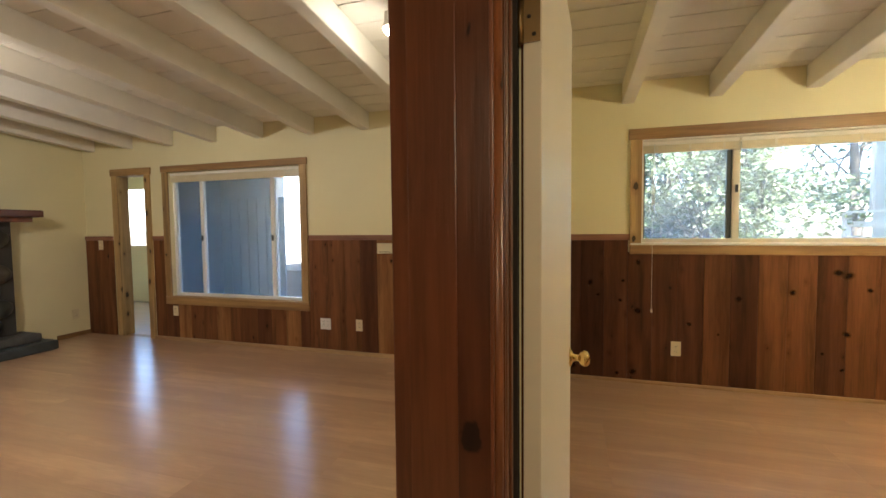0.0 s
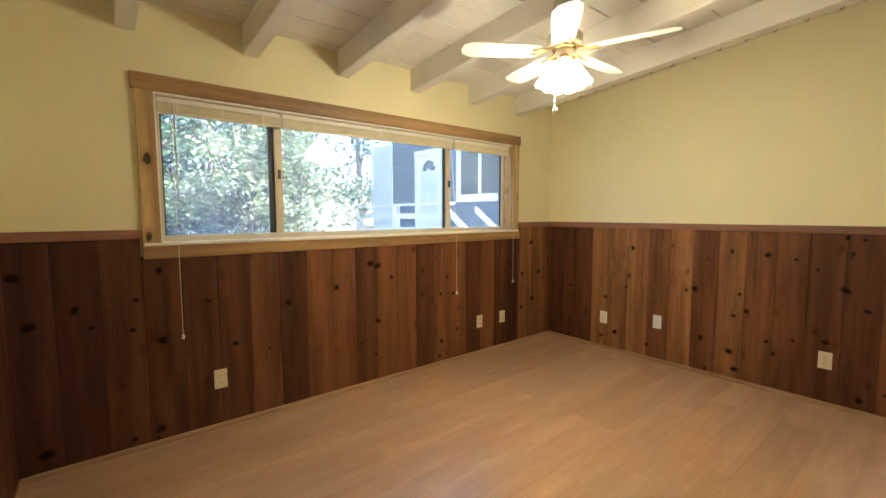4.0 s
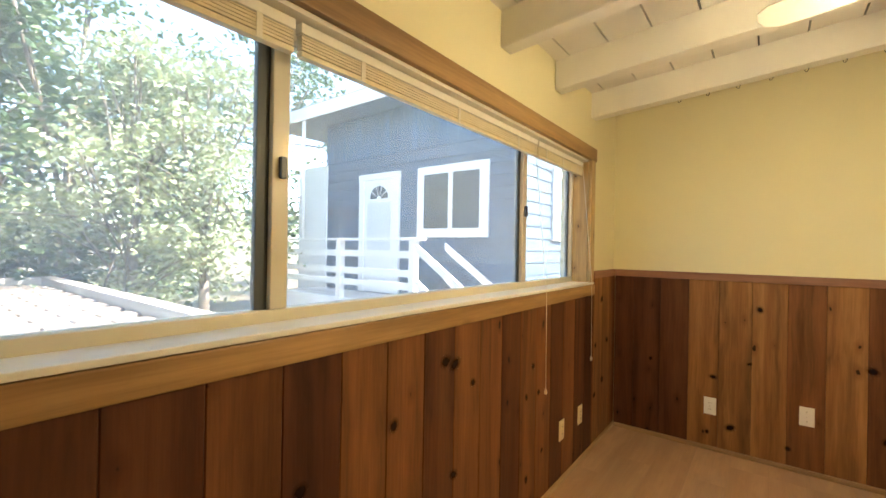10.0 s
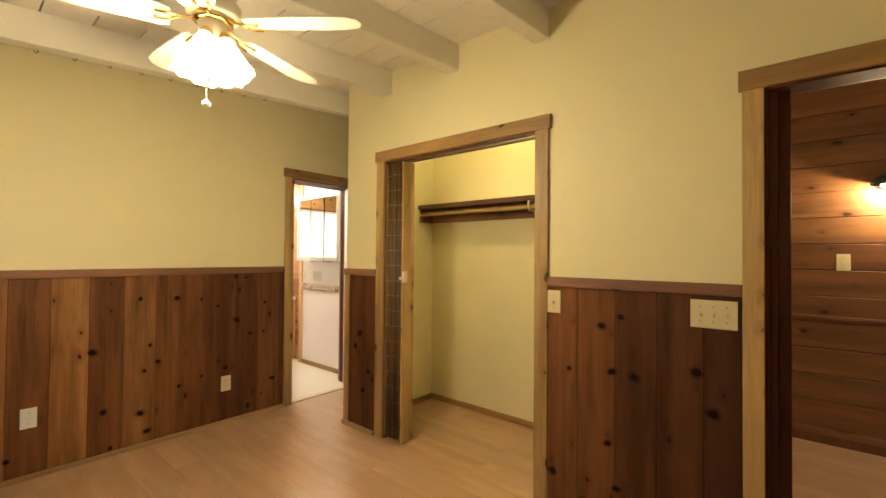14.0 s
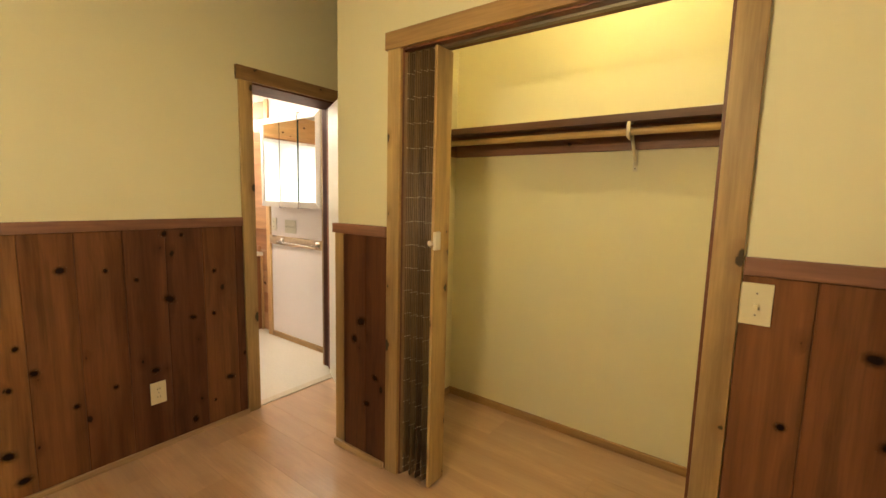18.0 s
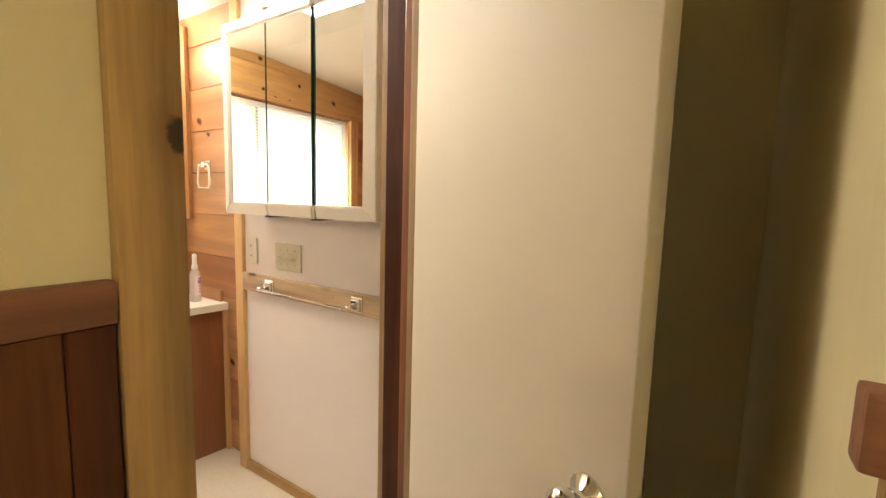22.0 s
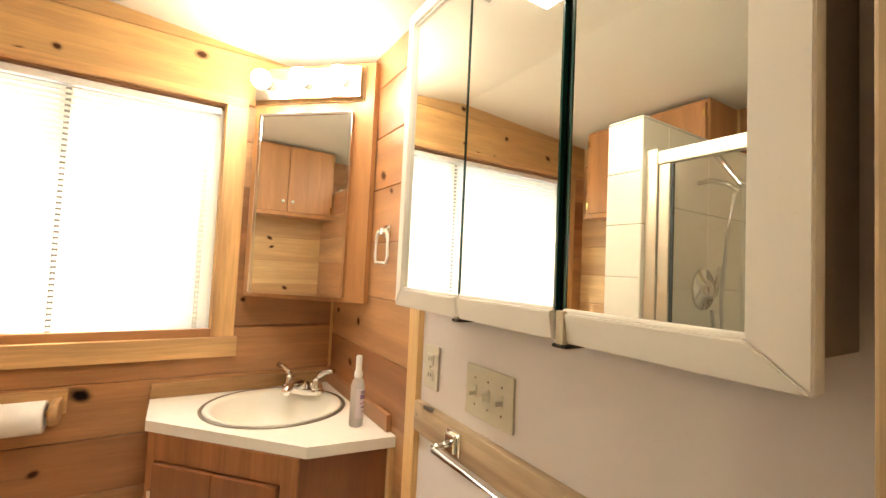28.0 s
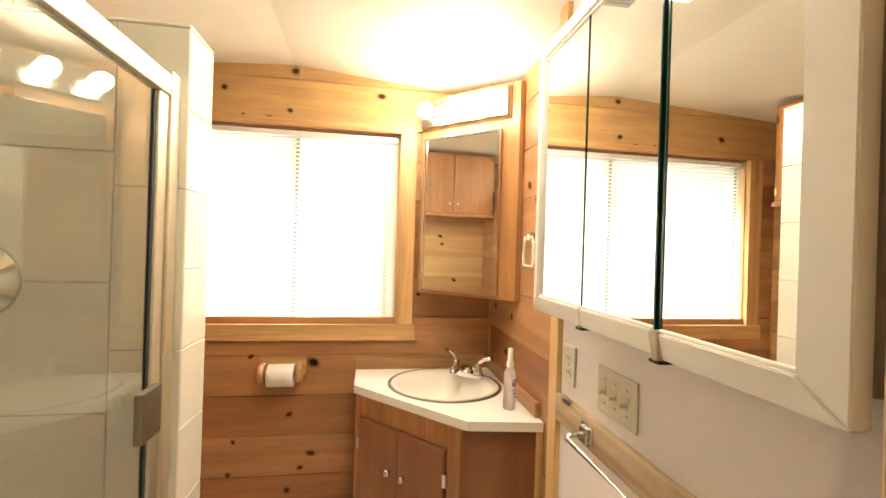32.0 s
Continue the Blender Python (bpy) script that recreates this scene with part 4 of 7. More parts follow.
for k in range(N):
    (xa, ya), (xb, yb) = zig[k], zig[k + 1]
    d = Vector((xb - xa, yb - ya, 0))
    bm = bmesh.new()
    for j in range(9):
        c = Vector((xa, ya, 0)) + d * ((j + 0.5) / 9)
        tube(bm, (c.x, c.y, 0.02), (c.x, c.y, 1.965), 0.0049, n=6)
    part("pleat", bm, mat_reed, fold, "bundle of dark woven slats")
for r in range(19):
    z = 0.06 + r * 0.107 if r > 1 else 0.05 + r * 0.04
    pts = []
    for k in range(N):
        (xa, ya), (xb, yb) = zig[k], zig[k + 1]
        s = 1 if yb < ya else -1
        pts += [(xa + 0.0, ya + 0.008 * (1 if k % 2 == 0 else -1), z + 0.004 * math.sin(k * 2.1 + r)), ((xa + xb) / 2 - 0.007, (ya + yb) / 2, z)]
    pts.append((zig[-1][0], zig[-1][1] + 0.008, z))
    bm = bmesh.new()
    bent(bm, pts, 0.0012, 5)
    part("binding_wire", bm, mat_wire, fold, "pale binding wire")
block("end_stile", mat_trim, -0.168, -0.153, -0.055, 0.055, 0.015, 1.965, bev=0.003, parent=fold, label="pale wooden end stile")
block("wall_stile", mat_reed, -0.002, 0.016, -0.05, 0.05, 0.015, 1.965, bev=0.002, parent=fold, label="dark wooden wall stile")
block("top_track", mat_steel, -1.16, 0.018, -0.012, 0.012, 1.966, 1.976, parent=fold, label="thin steel ceiling track")
latch = block("latch", mat_door, -0.181, -0.166, 0.02, 0.062, 1.12, 1.20, bev=0.006, parent=fold, label="white plastic latch")
bm = bmesh.new()
lathe(bm, [(0.007, 0), (0.011, 0.005), (0.013, 0.014), (0.008, 0.019)], 16, (-0.158, 0.056, 1.15), Euler((radians(-90), 0, 0)).to_matrix())
part("grip", bm, mat_door, latch)

# ---- bedroom: outlets and switches ----
mat_ivory = plain("ivory_plastic", (0.72, 0.64, 0.42), 0.35, vary=0.03)
mat_white_plastic = plain("white_plastic", (0.82, 0.81, 0.78), 0.3, vary=0.02)
mat_slot = plain("socket_slot", (0.05, 0.04, 0.03), 0.5)


def plate(kind, at, rz, mat, label, gangs=1, horizontal=False):
    """An outlet or switch plate; local -y is its front."""
    t = thing(kind, at, label, "outlet" if kind == "wall_outlet" else "switch", "wall outlets" if kind == "wall_outlet" else "wall switches", rz=rz)
    w = 0.036 + 0.0233 * (gangs - 1)
    block("plate", mat, -w, w, -0.006, 0, -0.058, 0.058, bev=0.003, parent=t)
    for g in range(gangs):
        x = (g - (gangs - 1) / 2) * 0.0466
        if kind == "wall_outlet":
            for z in (-0.021, 0.021):
                sock = block("socket", mat, x - 0.0165, x + 0.0165, -0.0085, -0.004, z - 0.0145, z + 0.0145, bev=0.003, parent=t)
                for dx in (-0.006, 0.006):
                    block("slot", mat_slot, x + dx - 0.0012, x + dx + 0.0012, -0.0092, -0.0084, z - 0.004, z + 0.006, parent=sock)
        else:
            block("collar", mat, x - 0.006, x + 0.006, -0.008, -0.004, -0.013, 0.013, bev=0.001, parent=t)
            bm = bmesh.new()
            prism(bm, [(x - 0.005, -0.007), (x + 0.005, -0.007), (x + 0.0036, -0.025), (x - 0.0036, -0.025)], -0.008, 0.002, 0.001)
            part("toggle", bm, mat, t)
        for z in ((0.0,) if kind == "wall_outlet" else (-0.03, 0.03)):
            bm = bmesh.new()
            lathe(bm, [(0.003, 0), (0.0025, 0.0012), (0.0004, 0.0015)], 8, (x, -0.006, z), Euler((radians(90), 0, 0)).to_matrix())
            part("screw", bm, mat_steel, t)
    return t


for x, m in ((0.79, mat_ivory), (2.948, mat_ivory), (3.25, mat_ivory)):
    plate("wall_outlet", (x, YW - 0.016, 0.30), 0, m, "ivory wall outlet on the cedar wainscot")
plate("wall_outlet", (XR - 0.016, 3.345, 0.30), -90, mat_white_plastic, "white wall outlet on the cedar wainscot")
plate("wall_switch", (XR - 0.016, 2.843, 0.352), -90, mat_white_plastic, "white wall jack plate low on the wainscot")
plate("wall_outlet", (XR - 0.016, 1.745, 0.308), -90, mat_ivory, "ivory wall outlet on the cedar wainscot")
plate("wall_switch", (1.553, YC + 0.016, 1.078), 180, mat_ivory, "ivory single light switch beside the closet")
plate("wall_switch", (0.853, YC + 0.016, 1.078), 180, mat_ivory, "ivory triple light switch beside the door", gangs=3)

# ---- bathroom: shell ----
YB, YP, XW, YE = 0.335, 0.274, 6.2, 2.42           # mirror wall, pine wall, window wall, end wall
wall_mirror = wall("wall_mirror", "x", XB, 5.22, YB - 0.1, YB, 0, 2.4, [], mat_panel, "white panelled bathroom wall with mirror cabinet")
wall_pine = wall("wall_pine", "x", 5.22, XW + 0.12, YP - 0.1, YP, 0, 2.4, [], mat_pine_x, "knotty pine wall beside the vanity")
wall_bath_window = wall("wall_bath_window", "y", YP, YE + 0.1, XW, XW + 0.12, 0, 2.4, [(0.80, 2.222, 1.006, 1.986)], mat_pine, "knotty pine wall with the bathroom window")
wall_bath_end = wall("wall_bath_end", "x", XB, XW, YE, YE + 0.1, 0, 2.4, [], mat_pine_x, "knotty pine end wall of the bathroom")
bm = bmesh.new()
ridge = [(0.15, 2.195), (1.338, 2.30), (2.6, 2.219)]
lo = [[bm.verts.new((x, yy, z)) for yy, z in ridge] for x in (4.1, XW + 0.14)]
hi = [[bm.verts.new((x, yy, 2.42)) for yy, z in ridge] for x in (4.1, XW + 0.14)]
for k in range(2):
    bm.faces.new((lo[0][k], lo[0][k + 1], lo[1][k + 1], lo[1][k]))
    bm.faces.new((hi[0][k], hi[1][k], hi[1][k + 1], hi[0][k + 1]))
structure("ceiling_bath", bm, mat_bath_ceiling, "cream panelled bathroom ceiling with a low ridge")


def bath_top(yy):
    return 2.195 + (yy - 0.15) * 0.0884 if yy < 1.338 else 2.30 - (yy - 1.338) * 0.0642


def planks(parent, along, a0, a1, at, side, z0, pitch, top, mat, gaps=()):
    """Level pine planks on a wall, cut round the gaps (a0, a1, z0, z1)."""
    z = z0
    while z < top - 0.01:
        lo_z, hi_z = max(z, 0.0), min(z + pitch, top)
        runs = [(a0, a1)]
        for g0, g1, b0, b1 in gaps:
            if lo_z < b1 - 0.005 and hi_z > b0 + 0.005:
                runs = [r for p, q in runs for r in ((p, min(q, g0)), (max(p, g1), q)) if r[1] - r[0] > 0.02]
        for p, q in runs:
            c, d = ((p + q) / 2, 0.016)
            sz = (q - p, d, hi_z - lo_z - 0.0016) if along == "x" else (d, q - p, hi_z - lo_z - 0.0016)
            ce = (c, at + side * d / 2, (lo_z + hi_z) / 2) if along == "x" else (at + side * d / 2, c, (lo_z + hi_z) / 2)
            if sz[2] > 0.01:
                piece("plank", mat, sz, ce, parent, 0.003)
        z += pitch


planks(wall_pine, "x", 5.27, XW - 0.016, YP, 1, -0.039, 0.2085, 2.19, mat_pine_x)
planks(wall_bath_window, "y", YP, YE, XW, -1, -0.155, 0.2003, 1.04, mat_pine)
planks(wall_bath_window, "y", YP, 0.73, XW, -1, 1.047, 0.2003, 2.007, mat_pine)
planks(wall_bath_window, "y", 2.30, YE, XW, -1, 1.047, 0.2003, 2.007, mat_pine)
planks(wall_bath_window, "y", YP, YE, XW, -1, 2.009, 0.219, 2.31, mat_pine_lit)
planks(wall_bath_end, "x", 5.20, XW - 0.016, YE, -1, 0.01, 0.19, 2.23, mat_pine_pale_x)
knots(wall_bath_window, "y", XW, -1, [(0.91, 2.18, 0.032), (1.34, 2.27, 0.032), (1.36, 2.07, 0.024), (1.21, 0.35, 0.028), (1.26, 0.28, 0.024), (1.32, 0.17, 0.032), (1.32, 0.55, 0.024), (0.69, 1.16, 0.02),
                                      (1.58, 0.42, 0.026), (1.46, 2.03, 0.02), (1.58, 2.03, 0.022), (1.51, 0.84, 0.02), (1.60, 0.26, 0.026), (1.81, 0.54, 0.032), (1.67, 2.16, 0.03), (2.03, 2.10, 0.032)], 1.15, KNOT_PINE)
knots(wall_pine, "x", YP, 1, [(5.66, 1.68, 0.034), (5.84, 1.10, 0.034), (6.10, 1.12, 0.024), (5.58, 1.61, 0.02), (5.91, 0.92, 0.03), (5.78, 1.35, 0.022), (5.42, 0.47, 0.03), (5.40, 2.03, 0.024)], 1.15, KNOT_PINE)
knots(wall_bath_end, "x", YE, -1, [(5.62, 1.52, 0.028), (5.60, 1.45, 0.024), (5.78, 1.32, 0.022), (5.48, 1.12, 0.03), (5.70, 0.9, 0.03), (5.35, 0.75, 0.03), (5.85, 0.7, 0.026), (5.5, 0.5, 0.03)], 1.15, KNOT_PINE)
knots(wall_bath_window, "y", XW, -1, [(1.21, 0.81, 0.045)])
block("trim_corner", mat_pine_trim, XW - 0.026, XW - 0.016, YP + 0.016, YP + 0.028, 0.845, 1.18, bev=0.002, label="pale wooden corner strip")
block("trim_panel_edge", mat_pine_trim, 5.212, 5.27, YP + 0.002, YB + 0.018, 0, 2.19, bev=0.003, label="pale wooden strip beside the pine planks")
block("trim_panel_rail", wood("panel_rail_wood", [(0.55, 0.40, 0.26), (0.58, 0.43, 0.28)], "x", 0.5, 0.25, dark=0.25), 4.262, 5.212, YB, YB + 0.02, 0.885, 0.965, bev=0.003, label="pale wooden rail that carries the towel bar")
block("trim_panel_base", mat_trim_x, 4.262, 5.212, YB, YB + 0.014, 0, 0.05, bev=0.003, label="pale wooden baseboard in the bathroom")
block("trim_bath_door", mat_trim_clear, XB, XB + 0.023, 0.415, 0.4975, 0, 2.0, bev=0.003, label="pale wooden casing on the bathroom side")
block("trim_bath_door", mat_trim_clear, XB, XB + 0.023, 1.19, 1.265, 0, 2.0, bev=0.003, label="pale wooden casing on the bathroom side")
block("threshold", plain("pale_threshold", (0.6, 0.5, 0.36), 0.4), 4.0, 4.06, 0.5005, 1.1875, 0.0, 0.008, bev=0.003, label="pale floor strip in the bathroom doorway")

# ---- bathroom: window with lowered blind ----
bwt = thing("window_trim_bath", (0, 0, 0), "knotty pine casing round the bathroom window", "", "", "structure")
block("upright", mat_pine_trim, XW - 0.036, XW - 0.004, 0.719, 0.805, 1.006, 1.99, bev=0.003, parent=bwt)
block("upright", mat_pine_trim, XW - 0.036, XW - 0.004, 2.217, 2.302, 1.006, 1.99, bev=0.003, parent=bwt)
block("apron", mat_pine_trim_y, XW - 0.040, XW - 0.004, 0.705, 2.313, 0.923, 1.004, bev=0.003, parent=bwt)
block("head_strip", mat_pine_trim_y, XW - 0.028, XW - 0.004, 0.719, 2.302, 1.992, 2.03, bev=0.003, parent=bwt)
block("reveal", mat_pine_trim, XW - 0.004, XW + 0.1, 0.80, 0.81, 1.006, 1.986, parent=bwt)
block("reveal", mat_pine_trim, XW - 0.004, XW + 0.1, 2.212, 2.222, 1.006, 1.986, parent=bwt)
block("reveal", mat_pine_trim_y, XW - 0.004, XW + 0.1, 0.81, 2.212, 0.996, 1.008, parent=bwt)
win2 = thing("window_2", (0, 0, 0), "sliding bathroom window behind a white blind", "window", "", "structure")
for y0, y1, z0, z1 in ((0.81, 2.212, 1.008, 1.05), (0.81, 2.212, 1.95, 1.986), (0.81, 0.842, 1.05, 1.95), (2.18, 2.212, 1.05, 1.95), (1.317, 1.36, 1.05, 1.95)):
    block("window_frame", mat_white_plastic, XW + 0.06, XW + 0.1, y0, y1, z0, z1, bev=0.003, parent=win2)
for a, b in ((0.842, 1.317), (1.36, 2.18)):
    p = block("pane", mat_glass, XW + 0.078, XW + 0.083, a, b, 1.05, 1.95, parent=win2)
    p.visible_shadow = False
block("window_latch", mat_dark, XW + 0.045, XW + 0.0595, 1.322, 1.352, 1.45, 1.53, bev=0.003, parent=win2, label="dark sash latch")
m, n, p = material("translucent_blind_slats")
p.inputs["Base Color"].default_value = (0.82, 0.80, 0.74, 1)
p.inputs["Roughness"].default_value = 0.4
tr = n.nodes.new("ShaderNodeBsdfTranslucent")
tr.inputs[0].default_value = (0.86, 0.81, 0.66, 1)
ms = n.nodes.new("ShaderNodeMixShader")
ms.inputs[0].default_value = 0.45
n.links.new(p.outputs[0], ms.inputs[1])
n.links.new(tr.outputs[0], ms.inputs[2])
n.links.new(ms.outputs[0], n.nodes["Material Output"].inputs[0])
mat_slat = m
blind = thing("window_blind", (XW + 0.025, 1.511, 1.027), "white mini blind lowered over the bathroom window", "blind")
bm = bmesh.new()
box(bm, -0.014, 0.014, -0.69, 0.69, 0.926, 0.953, 0.002)
part("head_rail", bm, mat_white_plastic, blind)
sl = bmesh.new()
tilt = 1.12
vs = [sl.verts.new((dx * math.cos(tilt), yy, dx * math.sin(tilt) + (0.002 if dx == 0 else 0))) for yy in (-0.687, 0.687) for dx in (-0.0125, 0, 0.0125)]
sl.faces.new((vs[0], vs[1], vs[4], vs[3]))
sl.faces.new((vs[1], vs[2], vs[5], vs[4]))
slat_mesh = bpy.data.meshes.new("slat")
sl.to_mesh(slat_mesh)
sl.free()
slat_mesh.materials.append(mat_slat)
for k in range(43):
    o = new("slat", slat_mesh)
    o.location = (0, 0, 0.012 + k * 0.0213)
    o.parent = blind
block("bottom_rail", mat_white_plastic, -0.012, 0.012, -0.687, 0.687, -0.012, 0.002, bev=0.002, parent=blind)
mat_ladder = plain("grey_ladder_tape", (0.34, 0.32, 0.29), 0.7)
for yy in (-0.645, -0.19, 0.645):
    bm = bmesh.new()
    for dy in (-0.006, 0.006):
        tube(bm, (-0.014, yy + dy, -0.005), (-0.014, yy + dy, 0.93), 0.0009, n=4)
    part("ladder_cord", bm, mat_cord, blind)
    bm = bmesh.new()
    for k in range(43):
        z = 0.012 + k * 0.0213
        box(bm, -0.0165, -0.0145, yy - 0.0085, yy + 0.0085, z - 0.004, z + 0.004)
    part("ladder", bm, mat_cord if yy < -0.5 else mat_ladder, blind, "fine rung ladder of the blind")

# ---- bathroom: corner vanity ----
CT = 0.775
mat_laminate = plain("cream_laminate", (0.82, 0.785, 0.72), 0.3, vary=0.02, scale=40)
mat_porcelain = plain("porcelain", (0.84, 0.80, 0.70), 0.3, vary=0.01, coat=0.1)
E1, E2, E3 = (5.44, YP + 0.018), (5.475, 0.572), (5.918, 0.997)
SC, SA = (5.90, 0.585), 1.22                                # sink centre
vanity = thing("vanity_cabinet", (5.8, 0.55, 0), "reddish stained corner vanity cabinet with two doors", "cabinet")
vanity.matrix_world = Matrix.Identity(4)
out = [(5.465, YP + 0.018), (5.50, 0.585), (5.915, 0.975), (XW - 0.018, 0.975), (XW - 0.018, YP + 0.018)]
bm = bmesh.new()
prism(bm, out, 0.0, CT - 0.036, 0.0)
bmesh.ops.delete(bm, geom=[f for f in bm.faces if f.normal.z > 0.5 or (abs(f.calc_center_median().z - (CT - 0.036)) < 0.01)], context="FACES_ONLY")
part("body", bm, mat_vanity, vanity)
dvec = Vector((out[2][0] - out[1][0], out[2][1] - out[1][1], 0)).normalized()
nvec = Vector((-dvec.y, dvec.x, 0))
if nvec.x > 0:
    nvec = -nvec
face = Matrix.Translation((*out[1], 0)) @ Matrix(((dvec.x, -nvec.x, 0, 0), (dvec.y, -nvec.y, 0, 0), (0, 0, 1, 0), (0, 0, 0, 1)))
L = (Vector(out[2]) - Vector(out[1])).length
def on_face(name, x0, x1, d, z0, z1, mat, parent, label="", bev=0.003):
    bm = bmesh.new()
    box(bm, x0, x1, -d, 0.0, z0, z1, bev)
    bm.transform(face)
    return part(name, bm, mat, parent, label)
on_face("stile", -0.004, 0.055, 0.012, 0.0, CT - 0.037, mat_vanity_frame, vanity)
on_face("stile", L - 0.03, L + 0.004, 0.012, 0.0, CT - 0.037, mat_vanity_frame, vanity)
on_face("rail", 0.055, L - 0.03, 0.012, CT - 0.125, CT - 0.037, mat_vanity_frame, vanity)
mid = (0.055 + L - 0.03) / 2
for a, b, kx, hx in ((0.062, mid - 0.002, mid - 0.04, 0.056), (mid + 0.002, L - 0.036, mid + 0.04, L - 0.034)):
    dr = on_face("cabinet_door", a, b, 0.026, 0.10, CT - 0.13, mat_vanity, vanity, "stained plywood door")
    bm = bmesh.new()
    lathe(bm, [(0.006, 0), (0.006, 0.01), (0.014, 0.016), (0.016, 0.022), (0.011, 0.028), (0.001, 0.029)], 16, (kx, -0.026, CT - 0.30), Euler((radians(90), 0, 0)).to_matrix())
    bm.transform(face)
    part("knob", bm, mat_chrome, dr)
    for z in (0.18, CT - 0.24):
        on_face("hinge", hx - 0.008, hx + 0.008, 0.029, z - 0.025, z + 0.025, mat_chrome, dr, "small chrome hinge", 0.001)
block("side_strip", mat_pine_trim, 5.442, 5.464, YP + 0.017, YP + 0.037, 0.0, CT - 0.037, bev=0.002, parent=vanity)

counter = thing("vanity_countertop", (5.8, 0.55, CT - 0.035), "cream laminate corner countertop with wooden backsplash", "countertop")
bm = bmesh.new()
outline = [E1, E2, E3, (XW - 0.018, 0.997), (XW - 0.018, YP + 0.018)]
ell = [(SC[0] + 0.238 * math.cos(a) * math.cos(SA) - 0.216 * math.sin(a) * math.sin(SA), SC[1] + 0.238 * math.cos(a) * math.sin(SA) + 0.216 * math.sin(a) * math.cos(SA)) for a in (2 * math.pi * k / 48 for k in range(48))]
def ring_faces(bm, z, flip):
    """The countertop's face with an elliptical hole."""
    o = [bm.verts.new((px - 5.8, py - 0.55, z)) for px, py in outline]
    i = [bm.verts.new((px - 5.8, py - 0.55, z)) for px, py in ell]
    es = [bm.edges.new((o[k], o[(k + 1) % len(o)])) for k in range(len(o))] + [bm.edges.new((i[k], i[(k + 1) % 48])) for k in range(48)]
    bmesh.ops.triangle_fill(bm, use_beauty=True, edges=es)
    return o, i
o1, i1 = ring_faces(bm, 0.035, False)
o0, i0 = ring_faces(bm, 0.0, True)
for a, b in ((o0, o1), (i0, i1)):
    for k in range(len(a)):
        bm.faces.new((a[k], a[(k + 1) % len(a)], b[(k + 1) % len(a)], b[k]))
part("slab", bm, mat_laminate, counter)
block("backsplash", mat_pine_trim_y, XW - 0.038 - 5.8, XW - 0.018 - 5.8, YP + 0.018 - 0.55, 0.997 - 0.55, 0.0355, 0.092, bev=0.003, parent=counter)
block("backsplash", mat_pine_x, 5.48 - 5.8, XW - 0.04 - 5.8, YP + 0.018 - 0.55, YP + 0.036 - 0.55, 0.0355, 0.092, bev=0.003, parent=counter)

sink = thing("sink", (SC[0], SC[1], CT), "oval cream drop-in sink with a dark metal rim", "sink", rz=math.degrees(SA))
def oval(bm, prof, a, b, n=48, slide=0.0):
    rings = [[bm.verts.new((a * s * math.cos(t), b * s * math.sin(t) + slide * max(0.0, 1 - s) ** 0.5, z)) for t in (2 * math.pi * k / n for k in range(n))] for s, z in prof]
    for p, q in zip(rings, rings[1:]):
        for k in range(n):
            f = bm.faces.new((p[k], p[(k + 1) % n], q[(k + 1) % n], q[k]))
            f.smooth = True
    return rings
bm = bmesh.new()
r = oval(bm, [(1.0, 0.001), (1.0, 0.006), (0.98, 0.009), (0.92, 0.008), (0.86, 0.0), (0.76, -0.05), (0.55, -0.11), (0.25, -0.13), (0.12, -0.132)], 0.248, 0.226, slide=0.04)
bm.faces.new(r[-1])
part("basin", bm, mat_porcelain, sink)
bm = bmesh.new()
oval(bm, [(1.0, 0.0005), (1.045, 0.0005), (1.05, 0.004), (1.03, 0.008), (1.002, 0.0065), (1.0, 0.0005)], 0.251, 0.229)
part("rim", bm, mat_steel, sink, "dark metal sink rim")
bm = bmesh.new()
lathe(bm, [(0.022, -0.132), (0.022, -0.129), (0.012, -0.1285), (0.001, -0.130)], 18, (0, 0.037, 0))
part("drain", bm, mat_chrome, sink)

faucet = thing("faucet", (6.015, 0.455, CT + 0.009), "chrome two-handled bathroom faucet behind the sink", "faucet", rz=222)
bm = bmesh.new()
prism(bm, [(-0.098, -0.012), (-0.08, -0.028), (-0.03, -0.036), (0.03, -0.036), (0.08, -0.028), (0.098, -0.012), (0.098, 0.012), (0.08, 0.027), (-0.08, 0.027), (-0.098, 0.012)], 0.0, 0.02, 0.006)
part("base", bm, mat_chrome, faucet)
bm = bmesh.new()
lathe(bm, [(0.034, 0.016), (0.031, 0.03), (0.024, 0.042), (0.012, 0.05), (0.001, 0.051)], 24, (0, 0, 0))
bent(bm, [(0, 0.004, 0.03), (0, -0.03, 0.044), (0, -0.075, 0.046), (0, -0.112, 0.036), (0, -0.122, 0.018)], 0.0165, 14)
part("spout", bm, mat_chrome, faucet)
for s in (-1, 1):
    bm = bmesh.new()
    lathe(bm, [(0.026, 0.016), (0.024, 0.03), (0.018, 0.048), (0.019, 0.058), (0.013, 0.067), (0.001, 0.069)], 20, (0.066 * s, 0, 0))
    h = part("handle", bm, mat_chrome, faucet)
    bm = bmesh.new()
    bent(bm, [(0.062 * s, 0, 0.058), (0.078 * s, 0.004, 0.078), (0.102 * s, 0.008, 0.093), (0.138 * s, 0.012, 0.10)], 0.0105, 10)
    part("lever", bm, mat_chrome, h)

bottle = thing("spray_bottle", (5.585, 0.377, CT + 0.001), "clear plastic spray bottle with purple lettering and white cap", "bottle")
mat_clear = glass("clear_bottle_plastic", (0.98, 0.95, 0.96), haze=0.75)
bm = bmesh.new()
